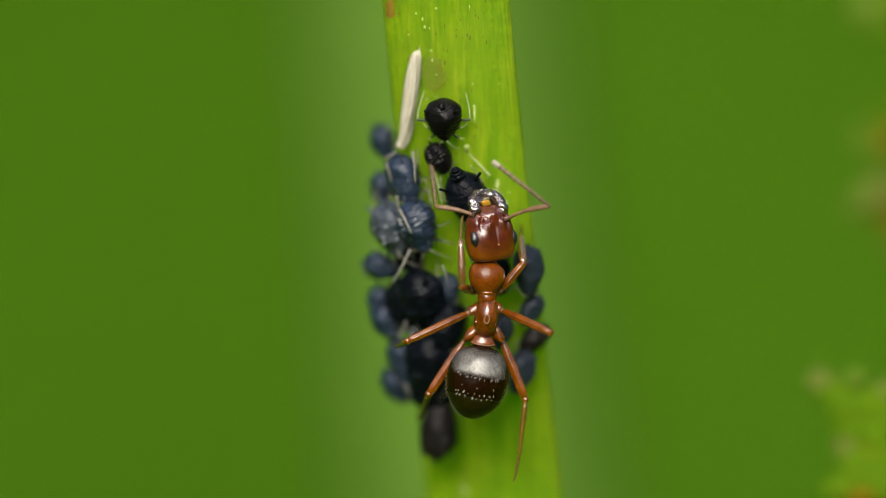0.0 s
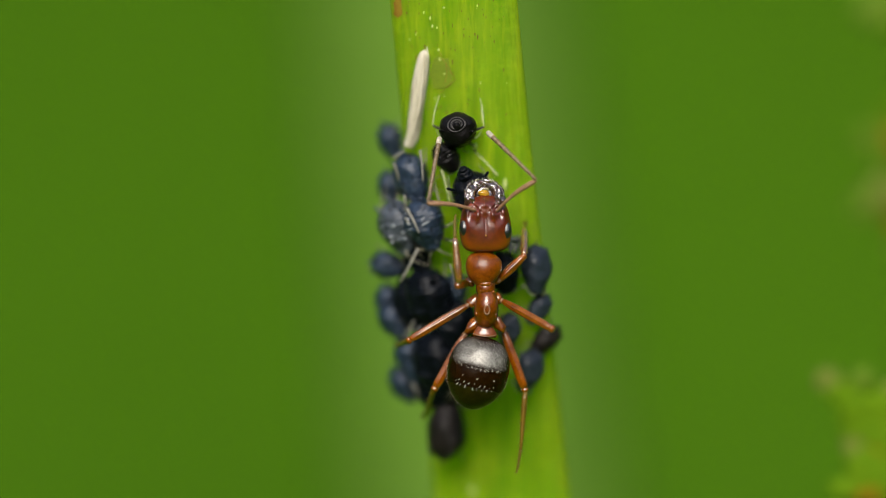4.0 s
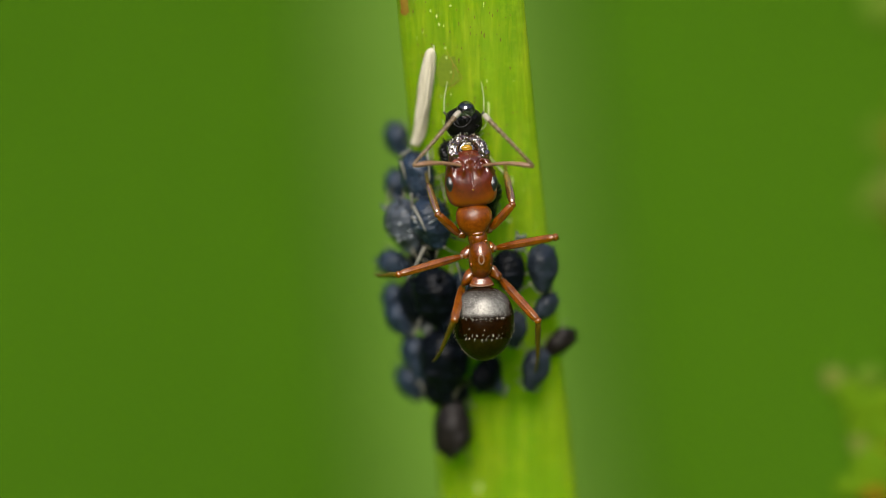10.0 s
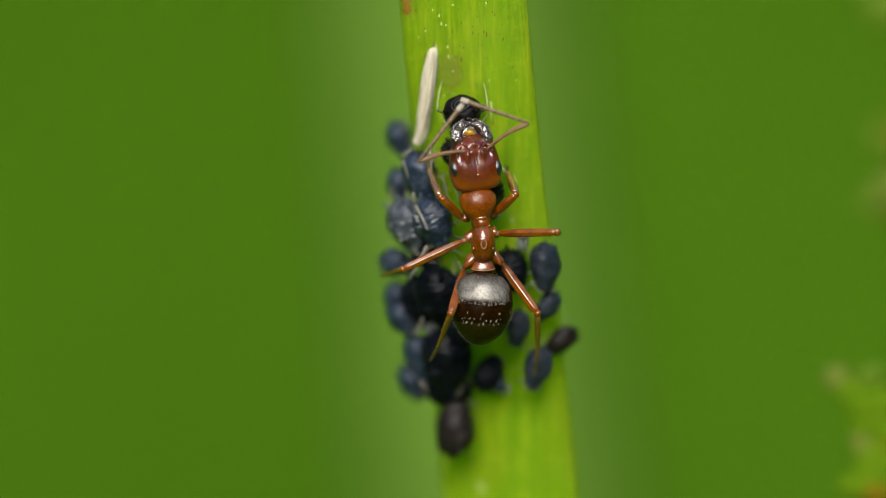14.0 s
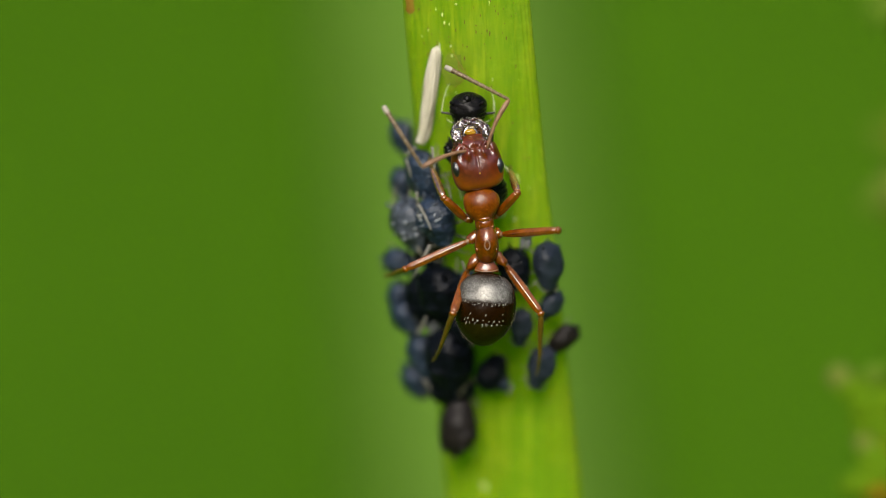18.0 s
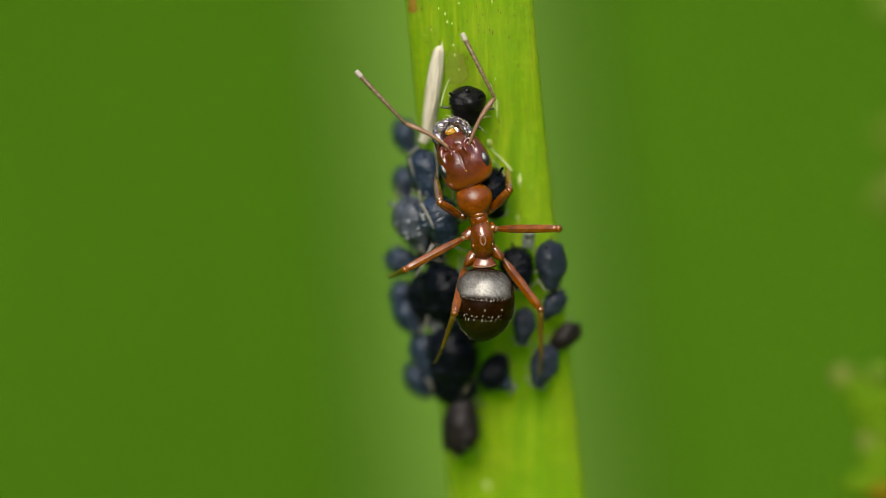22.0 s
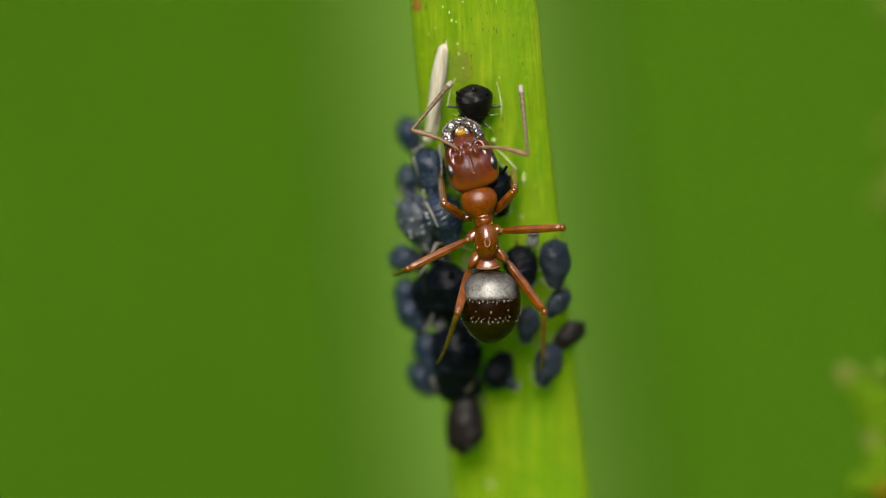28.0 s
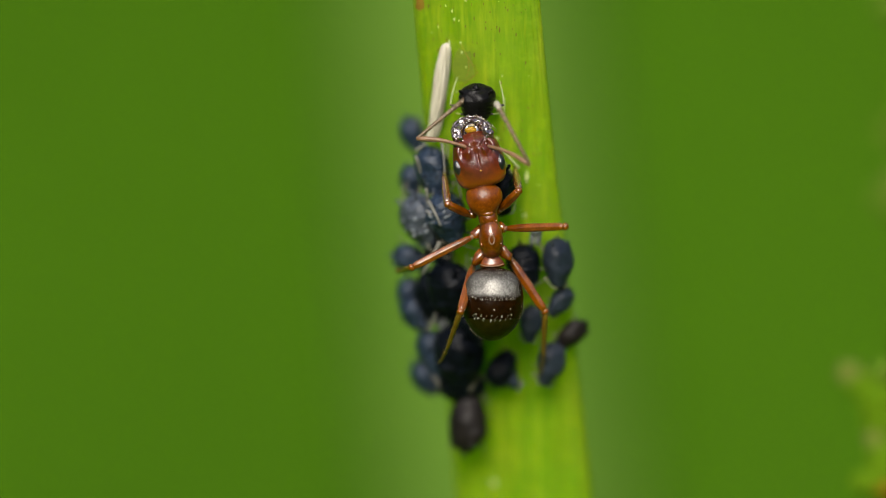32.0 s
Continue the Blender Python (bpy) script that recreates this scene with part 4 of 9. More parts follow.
def build_head():
    bm = bmesh.new()
    up = Vector((-0.09, 0, 1)).normalized()
    rim = lambda x, y, s: Vector((x, y, 0)) + up * (s + 0.05)
    prof = smooth_line([Vector((s, r, 0)) for s, r in [(-0.03, 0.03), (-0.02, 0.34), (0.04, 0.52), (0.17, 0.625), (0.40, 0.68), (0.65, 0.685), (0.90, 0.645), (1.08, 0.605), (1.19, 0.555), (1.28, 0.465), (1.37, 0.345), (1.44, 0.21), (1.475, 0.03)]], 140)
    boxy = lambda w, i: (abs(math.cos(w)) ** 2.5 + abs(math.sin(w)) ** 2.5) ** (-1 / 2.5)
    tube(bm, [rim(0, -0.2, q.x) for q in prof], [(max(q.y, 0.002), max(q.y, 0.002) * 0.62) for q in prof], 200, boxy)
    hill = lambda x, s, cx, cs, wx, ws: math.exp(-((x - cx) / wx) ** 2 - ((s - cs) / ws) ** 2)
    for v in bm.verts:
        # furrow, ridges, frontal lobes and antenna pits of the face
        s = v.co.dot(up)
        x = v.co.x - up.x * s
        s -= 0.05
        w = min(1.0, max(0.0, (-0.2 - v.co.y) / 0.25))
        f = -0.030 * hill(x, s, 0, 0.74, 0.030, 0.26) + 0.03 * hill(x, s, 0, 1.02, 0.10, 0.10)
        for e in (-1, 1):
            f += 0.060 * hill(x, s, 0.21 * e, 0.95, 0.10, 0.17) + 0.030 * hill(x, s, 0.30 * e, 0.62, 0.20, 0.26)
            f += 0.045 * hill(x, s, (0.16 + 0.25 * (1.1 - s)) * e, 0.95, 0.028, 0.16)
            f -= 0.11 * hill(x, s, 0.32 * e, 1.08, 0.075, 0.075) + 0.05 * hill(x, s, 0.40 * e, 0.93, 0.06, 0.12)
            f += 0.045 * hill(x, s, 0.48 * e, 1.02, 0.08, 0.16)
            f -= 0.035 * math.exp(-((abs(x) - 0.12 - 0.85 * (s - 1.02)) / 0.03) ** 2) * (0.5 if 1.02 < s < 1.38 else 0.0)
        f += 0.10 * hill(x, s, 0, 1.25, 0.19, 0.15) + 0.022 * hill(x, s, 0, 1.25, 0.025, 0.16)
        v.co.y -= w * f
    head = part("head", bm, ANT_HEAD, ant, "glossy red-brown head")
    bm = bmesh.new()
    bmesh.ops.create_uvsphere(bm, u_segments=14, v_segments=10, radius=0.026)
    bmesh.ops.translate(bm, verts=bm.verts[:], vec=rim(0.0, -0.635, 0.40))
    part("ocellus", bm, ANT_AMBER, head, "tiny shining simple eye")
    for s in (-1, 1):
        bm = bmesh.new()
        blob(bm, rim(0.555 * s, -0.43, 0.56), Vector((0.10 * s, 0.0, 1)) + Vector((up.x, 0, 0)), [(-0.22, 0.01), (-0.18, 0.075), (0, 0.135), (0.18, 0.075), (0.22, 0.01)], 28, 0.9)
        part("eye", bm, ANT_EYE, head, "black shining compound eye")
        bm = bmesh.new()
        line = smooth_line([rim(0.36 * s, -0.30, 1.08), rim(0.40 * s, -0.36, 1.28), rim(0.40 * s, -0.33, 1.46), rim(0.345 * s, -0.25, 1.64), rim(0.21 * s, -0.17, 1.77), rim(0.0 * s, -0.12, 1.83)], 56)
        rad = smooth_line([(0.16, 0.09, 0), (0.145, 0.10, 0), (0.135, 0.10, 0), (0.13, 0.09, 0), (0.115, 0.08, 0), (0.06, 0.05, 0)], 56)
        flat = lambda w, i: (abs(math.cos(w)) ** 3.6 + abs(math.sin(w)) ** 3.6) ** (-1 / 3.6) * (1 + 0.022 * math.cos(26 * w + 0.06 * i) + 0.02 * math.cos(11 * w - 0.15 * i))
        tube(bm, line, [(q.x, q.y) for q in rad], 96, flat)
        for v in bm.verts:
            v.co.y += 0.060 * noise.noise(v.co * 6 + Vector((s, 0, 0))) + 0.020 * noise.noise(v.co * 17)
            v.co.x += 0.045 * noise.noise(v.co * 7 + Vector((3, s, 0)))
        # teeth along the biting edge
        for k in range(5):
            p = rim((0.27 - 0.055 * k) * s, -0.24 + 0.025 * k, 1.60 + 0.042 * k)
            tip = p + rim(-0.085 * s, 0.02, -0.075)
            tube(bm, [p, p.lerp(tip, 0.55), tip], [0.04, 0.028, 0.004], 8)
        part("mandible", bm, ANT_JAW, head, "dark shiny toothed jaw")
        bm = bmesh.new()
        blob(bm, rim(0.30 * s, -0.50, 1.09), up, [(-0.055, 0.01), (-0.04, 0.035), (0, 0.05), (0.04, 0.035), (0.055, 0.01)], 14, 0.8)
        part("antenna_socket", bm, ANT_HEAD, head)
        bm = bmesh.new()
        tube(bm, smooth_line([rim(0.12 * s, -0.1, 1.62), rim(0.18 * s, 0.05, 1.74), rim(0.12 * s, 0.15, 1.88)], 6), [0.018, 0.018, 0.017, 0.016, 0.015, 0.012, 0.008], 8)
        part("mouth_feeler", bm, ANT_FOOT, head, "thin brown mouth feeler")
        bm = bmesh.new()
        blob(bm, rim(0.46 * s, -0.38, 1.24), (0.1 * s, 0, 1), [(-0.12, 0.01), (-0.08, 0.06), (0, 0.085), (0.07, 0.07), (0.1, 0.01)], 18, 0.8)
        part("jaw_joint", bm, ANT_JAW, head, "glossy dark jaw joint")
    def lumpy(name, centre, size, mat, label, o):
        bm = bmesh.new()
        bmesh.ops.create_icosphere(bm, subdivisions=4, radius=1)
        for v in bm.verts:
            v.co *= 1 + 0.16 * noise.noise(v.co * 1.2 + Vector((o, 0, 2))) + 0.10 * noise.noise(v.co * 5 + Vector((o, 1, 2)))
            v.co = Vector((v.co.x * size[0], v.co.y * size[1], v.co.z * size[2])) + centre
        return part(name, bm, mat, head, label)
    lumpy("upper_lip", rim(-0.02, -0.27, 1.52), (0.15, 0.09, 0.085), ANT_AMBER, "glossy amber mouth plate", 0)
    # pale glossy lump added to imitate the wet glints in the mouth
    lumpy("mouth_glint", rim(0.03, -0.22, 1.62), (0.10, 0.06, 0.06), MOUTH_GLINT, "pale lump for the wet glints between the jaws", 5)
    bm = bmesh.new()
    blob(bm, rim(0, -0.10, 1.50), up, [(-0.3, 0.05), (-0.2, 0.3), (0, 0.34), (0.16, 0.24), (0.24, 0.05)], 24, 0.3)
    part("lower_lip", bm, ANT_JAW, head, "dark floor of the mouth")
    # pale stubble on the jaws
    rnd = random.Random(5)
    bm = bmesh.new()
    for _ in range(44):
        a = rnd.uniform(-1.6, 1.6)
        p = rim(0.50 * math.sin(a), -0.38 - rnd.uniform(0, 0.06), 1.48 + 0.40 * math.cos(a))
        d = Vector((rnd.uniform(-0.05, 0.05), -0.06, 0.06 * rnd.uniform(0.5, 1.1)))
        tube(bm, [p, p + d * 0.5, p + d], [0.0042, 0.0036, 0.0015], 4)
    tagged(part("jaw_hairs", bm, ANT_BRISTLE, head, "short pale hairs round the jaws"), kind="stuff")
    return head


skull = build_head()


def build_gaster():
    prof = [(0.02, 0.03), (0, 0.22), (-0.08, 0.43), (-0.25, 0.62), (-0.5, 0.75), (-0.9, 0.81), (-1.25, 0.77), (-1.55, 0.63), (-1.78, 0.42), (-1.91, 0.2), (-1.95, 0.03)]
    line = smooth_line([Vector((s, r, 0)) for s, r in prof], 110)
    def plate(s):
        """The back plates overlap like tiles: each ends in a small step."""
        return 1 + 0.014 * sum(1 for e in (-0.82, -1.34, -1.68) if s > e) - 0.02
    centre, axis = Vector((0.03, -0.05, 0)), Vector((0.02, 0, 1)).normalized()
    bm = bmesh.new()
    tube(bm, [centre + axis * q.x for q in line], [(max(0.003, q.y * plate(q.x)), max(0.003, q.y * 0.9 * plate(q.x))) for q in line], 64)
    body = part("gaster", bm, [ANT_GASTER, GASTER_TIP], ant, "dark shiny gaster with silvery hairs")
    for p in body.data.polygons:
        p.material_index = 1 if p.center.z < -1.36 * MM else 0
    def skin(s, a):
        q = min(line, key=lambda v: abs(v.x - s))
        r = q.y * plate(q.x)
        return centre + axis * s + Vector((r * math.sin(a), -0.9 * r * math.cos(a), 0))
    rnd = random.Random(11)
    # lying silvery down, densest on the first plate
    bm = bmesh.new()
    for _ in range(26000):
        s, a = -0.02 - 1.75 * rnd.random() ** 1.2, rnd.uniform(-1.45, 1.45)
        if s < -0.82 or rnd.random() > 0.25 * math.exp(-((s + 0.50) / 0.30) ** 2) * max(0.0, math.cos(a * 1.15)) ** 2.2:
            continue
        p = skin(s, a)
        q = skin(s - 0.04, a + rnd.uniform(-0.05, 0.05))
        out = Vector((math.sin(a), -math.cos(a), 0.15))
        tip = q + out * rnd.uniform(0.004, 0.014)
        side = (tip - p).cross(out).normalized() * 0.0011
        v = [bm.verts.new(c) for c in (p - side, p + side, tip, p.lerp(tip, 0.5) + out * 0.004)]
        bm.faces.new((v[0], v[1], v[3]))
        bm.faces.new((v[1], v[2], v[3]))
        bm.faces.new((v[2], v[0], v[3]))
    tagged(part("down", bm, ANT_HAIR, body, "silvery down lying on the gaster"), kind="stuff")
    # rows of short white bristles
    bm = bmesh.new()
    for s0, n, ln in ((-0.79, 12, 0.05), (-1.06, 3, 0.035), (-1.22, 9, 0.06), (-1.32, 8, 0.065)):
        for k in range(n):
            a = -0.80 + 1.60 * (k + rnd.uniform(0.3, 0.7)) / n
            p = skin(s0 - 0.05 * math.cos(2.2 * a) + rnd.uniform(-0.02, 0.02), a + rnd.uniform(-0.03, 0.03))
            out = Vector((0.30 * math.sin(a) - 0.20 + rnd.uniform(-0.2, 0.2), -0.10 * math.cos(a), -1.0)).normalized()
            far = ln * rnd.uniform(0.5, 1.3)
            tube(bm, [p - out * 0.01, p + out * far * 0.5, p + out * far], [0.0042, 0.0036, 0.0012], 5)
    tagged(part("bristles", bm, ANT_BRISTLE, body, "rows of short white bristles"), kind="stuff")
    # the hair fringe that stands out round the rear
    bm = bmesh.new()
    for k in range(120):
        a = rnd.choice((-1, 1)) * rnd.uniform(1.15, 1.70)
        s0 = -rnd.uniform(0.9, 1.93)
        p = skin(s0, a)
        out = Vector((math.sin(a), -0.4 * math.cos(a), -0.9 - rnd.uniform(0, 0.6))).normalized()
        tube(bm, [p - out * 0.01, p + out * 0.02, p + out * rnd.uniform(0.03, 0.05)], [0.003, 0.002, 0.001], 4)
    tagged(part("fringe", bm, ANT_DOWN, body, "fine pale hair fringe round the rear"), kind="stuff")
    return body


gaster = build_gaster()


def bar(name, length, radii, mat, parent, label="", seg=12, bend=0.0, shape=None, bow=0.0):
    """A limb of fixed length along +z from its joint."""
    bm = bmesh.new()
    n = len(radii)
    tube(bm, [(bow * math.sin(math.pi * i / (n - 1)), bend * math.sin(math.pi * i / (n - 1)), length * i / (n - 1)) for i in range(n)], radii, seg, shape)
    return part(name, bm, mat, parent, label)


def fluted(w, i):
    """Two shallow flutes along the outer side of a leg."""
    return 1 - sum(0.14 * math.exp(-((w - 1.5 * math.pi - e * 0.5) / 0.2) ** 2) for e in (-1, 1))


scapes, flagella, thighs, shins = {}, {}, {}, {}
for s in ("left", "right"):
    scapes[s] = bar("antenna_scape", 1.42, [0.032, 0.048, 0.046, 0.046, 0.048, 0.053, 0.060, 0.066, 0.072, 0.071, 0.048], SCAPE, ant, "brown inner antenna segment", 14, -0.05, None, 0.075 if s == "left" else -0.075)
    bm = bmesh.new()
    n = 66
    beads = 11
    pts, rad = [], []
    for i in range(n + 1):
        u = i / n
        pts.append((0, -0.13 * math.sin(math.pi * u) ** 0.9, 1.92 * u))
        b = abs(math.sin(math.pi * u * beads)) ** 0.5
        rad.append((0.047 + 0.028 * u) * (0.72 + 0.28 * b) * (1 if u < 0.94 else math.sqrt(max(0.02, 1 - ((u - 0.94) / 0.06) ** 2))))
    tube(bm, pts, rad, 12)
    flagella[s] = part("antenna_flagellum", bm, FLAGELLUM, ant, "grey beaded outer antenna")
    for k in range(1, beads - 1):
        u = k / beads
        dip = lambda u: (0, -0.13 * math.sin(math.pi * u) ** 0.9, 1.92 * u)
        bm = bmesh.new()
        r = 0.047 + 0.028 * u
        tube(bm, [dip(u - 0.009), dip(u), dip(u + 0.009)], [r * 0.78, r * 0.90, r * 0.78], 12)
        part("antenna_joint", bm, RING, flagella[s], "pale ring between two beads")
    bm = bmesh.new()
    tube(bm, [(0, -0.055 * u, 1.92 - 0.24 * u) for u in (0.06, 0.35, 0.7, 1.0)], [0.067, 0.077, 0.077, 0.067], 12)
    part("antenna_tip", bm, TIP, flagella[s], "pale grey antenna tip")
    for k, (a, b) in {"front": (0.95, 1.25), "middle": (1.88, 1.25), "hind": (1.72, 1.6)}.items():
        stout = {"front": 1.0, "middle": 0.96, "hind": 1.04}[k]
        thighs[s, k] = bar("leg_thigh", a, [(r * stout, r) for r in (0.05, 0.084, 0.102, 0.112, 0.117, 0.118, 0.118, 0.117, 0.115, 0.112, 0.106, 0.06)], ANT_LEG, ant, "amber upper leg", 32, 0.0, fluted)
        bm = bmesh.new()
        blob(bm, (0, 0.01, a - 0.02), (0, 0, 1), [(-0.09, 0.01), (-0.07, 0.06), (0, 0.100), (0.06, 0.085), (0.1, 0.01)], 14, 0.9)
        part("knee", bm, ANT_LEG, thighs[s, k], "shiny amber knee joint")
        bm = bmesh.new()
        blob(bm, (0, -0.01, 0.05), (0, 0, 1), [(-0.10, 0.01), (-0.07, 0.05), (0, 0.068), (0.06, 0.06), (0.1, 0.01)], 14, 0.9)
        part("trochanter", bm, SCAPE, thighs[s, k], "small pale joint at the hip")
        bm = bmesh.new()
        rnd = random.Random(s + k)
        for i in range(40):
            u = (i + rnd.random()) / 40
            e = rnd.choice((-1, 1))
            p = Vector((e * stout * (0.08 + 0.038 * math.sin(math.pi * min(1, u * 1.15))), rnd.uniform(-0.05, 0.02), a * (0.08 + 0.9 * u)))
            tube(bm, [p, p + Vector((e * 0.012, rnd.uniform(-0.02, 0.01), 0.04))], [0.0032, 0.001], 4)
        tagged(part("thigh_hairs", bm, ANT_DOWN, thighs[s, k], "short white hairs along the upper leg"), kind="stuff")
        shins[s, k] = bar("leg_shin", b, [0.065, 0.10, 0.11, 0.108, 0.10, 0.094, 0.082, 0.055] if k == "front" else [0.055, 0.078, 0.076, 0.07, 0.062, 0.056, 0.05, 0.042], ANT_FRONT_SHIN if k == "front" else ANT_SHIN, ant, "amber lower leg")
        bm = bmesh.new()
        tube(bm, smooth_line([(0, 0, b - 0.02), (0.02, 0.06, b + 0.2), (0.04, 0.1, b + 0.45), (0.08, 0.14, b + 0.62)], 9), [0.05, 0.045, 0.05, 0.041, 0.045, 0.036, 0.04, 0.032, 0.03, 0.014], 8)
        part("foot", bm, ANT_FOOT, shins[s, k], "brown clawed foot")
        bm = bmesh.new()
        rnd = random.Random(k + s)
        for i in range(26):
            p = Vector((rnd.choice((-1, 1)) * 0.07, 0, b * (i + 0.5) / 26))
            tube(bm, [p, p + Vector((p.x * 0.5, rnd.uniform(-0.03, 0.03), 0.05))], [0.005, 0.002], 4)
        tagged(part("leg_bristles", bm, ANT_FOOT, shins[s, k], "fine bristles on the leg"), kind="stuff")


def turned(x, y, z, spin, roll=0.0):
    """A pose in the ant's space, in mm: a place, a turn in the plane of its back and a roll on the long axis."""
    axis = Matrix.Translation(Vector((0, -0.2, 0)) * MM)
    return Matrix.Translation(Vector((x, y, z)) * MM) @ Matrix.Rotation(radians(spin), 4, "Y") @ axis @ Matrix.Rotation(radians(roll), 4, "Z") @ axis.inverted()


def limb(x, y, z, ux, uy, uz):
    """A limb's pose in the ant's space: its joint in mm and its direction."""
    w = Vector((ux, uy, uz)).normalized()
    side = Vector((0, 1, 0)).cross(w).normalized()
    deep = w.cross(side)
    turn = Matrix((side, deep, w)).transposed().to_4x4()
    return Matrix.Translation(Vector((x, y, z)) * MM) @ turn


def motions():
    walk(ant, [
        (0.0, settled(1.118, -0.100, -1.835, 7.41)),
        (0.5, settled(1.113, -0.100, -1.836, 6.52)),
        (1.0, settled(1.130, -0.100, -1.837, 5.35)),
        (1.5, settled(1.151, -0.100, -1.747, 4.87)),
        (2.0, settled(1.168, -0.100, -1.702, 5.02)),
        (2.5, settled(1.076, -0.100, -1.705, 4.96)),
        (3.0, settled(1.052, -0.100, -1.731, 4.47)),
        (3.5, settled(0.989, -0.100, -1.643, 3.95)),
        (5.5, settled(0.801, -0.100, -1.590, 2.36)),
        (6.0, settled(0.784, -0.100, -1.594, 1.75)),
        (6.5, settled(0.657, -0.100, -1.437, 0.25)),
        (7.0, settled(0.549, -0.100, -1.349, -1.35)),
        (7.2, settled(0.480, -0.100, -1.139, -1.80)),
        (7.5, settled(0.378, -0.100, -0.823, -2.53)),
        (8.0, settled(0.484, -0.100, -0.572, -3.85)),
        (8.5, settled(0.541, -0.100, -0.553, -3.55)),
        (9.0, settled(0.596, -0.100, -0.605, -2.71)),
        (9.5, settled(0.607, -0.100, -0.610, -2.43)),
        (9.8, settled(0.600, -0.100, -0.448, -2.28)),
        (10.0, settled(0.595, -0.100, -0.339, -2.11)),
        (10.3, settled(0.617, -0.100, -0.024, -1.90)),
        (10.5, settled(0.633, -0.100, 0.186, -1.80)),
        (11.0, settled(0.605, -0.100, 0.208, -1.85)),
        (11.5, settled(0.576, -0.100, 0.181, -1.57)),
        (12.0, settled(0.570, -0.100, 0.179, -1.27)),
        (12.5, settled(0.562, -0.100, 0.154, -0.95)),
        (13.0, settled(0.576, -0.100, 0.081, -0.32)),
        (13.5, settled(0.586, -0.100, 0.079, -0.03)),
        (14.0, settled(0.598, -0.100, 0.055, -0.07)),
        (14.5, settled(0.586, -0.100, 0.029, -0.08)),
        (16.5, settled(0.588, -0.100, 0.038, -0.79)),
        (17.0, settled(0.578, -0.100, 0.035, -0.30)),
        (17.5, settled(0.569, -0.100, 0.032, 0.00)),
        (18.0, settled(0.607, -0.100, 0.006, 0.01)),
        (18.5, settled(0.552, -0.100, 0.049, -0.29)),
        (19.0, settled(0.569, -0.100, 0.047, -0.62)),
        (19.5, settled(0.559, -0.100, 0.021, -0.35)),
        (20.0, settled(0.573, -0.100, -0.006, -0.62)),
        (20.5, settled(0.474, -0.100, 0.061, -2.34)),
        (21.0, settled(0.420, -0.100, 0.106, -4.07)),
        (21.5, settled(0.433, -0.100, 0.104, -4.39)),
        (22.0, settled(0.422, -0.100, 0.101, -4.15)),
        (22.5, settled(0.439, -0.100, 0.099, -4.17)),
        (23.0, settled(0.428, -0.100, 0.095, -4.12)),
        (23.5, settled(0.443, -0.100, 0.071, -4.07)),
        (24.0, settled(0.433, -0.100, 0.068, -3.81)),
        (24.5, settled(0.444, -0.100, 0.041, -3.86)),
        (25.0, settled(0.458, -0.100, 0.016, -4.19)),
        (25.5, settled(0.445, -0.100, 0.012, -4.01)),
        (27.5, settled(0.436, -0.100, -0.004, -3.55)),
        (27.8, settled(0.430, -0.100, 0.007, -3.54)),
        (28.0, settled(0.427, -0.100, 0.015, -3.53)),
        (28.3, settled(0.435, -0.100, -0.000, -3.39)),
        (28.5, settled(0.440, -0.100, -0.010, -3.19)),
        (28.8, settled(0.434, -0.100, 0.001, -2.89)),
        (29.0, settled(0.430, -0.100, 0.009, -2.64)),
        (29.3, settled(0.437, -0.100, -0.008, -2.46)),
        (29.5, settled(0.442, -0.100, -0.019, -2.39)),
        (29.8, settled(0.448, -0.100, -0.022, -2.39)),
        (30.0, settled(0.452, -0.100, -0.024, -2.39)),
        (30.3, settled(0.450, -0.100, -0.026, -2.49)),
        (30.5, settled(0.448, -0.100, -0.027, -2.65)),
        (30.8, settled(0.459, -0.100, 0.027, -2.82)),
        (31.0, settled(0.467, -0.100, 0.063, -2.90)),
        (31.5, settled(0.478, -0.100, 0.057, -2.61)),
        (32.0, settled(0.466, -0.100, 0.051, -2.34)),
    ])
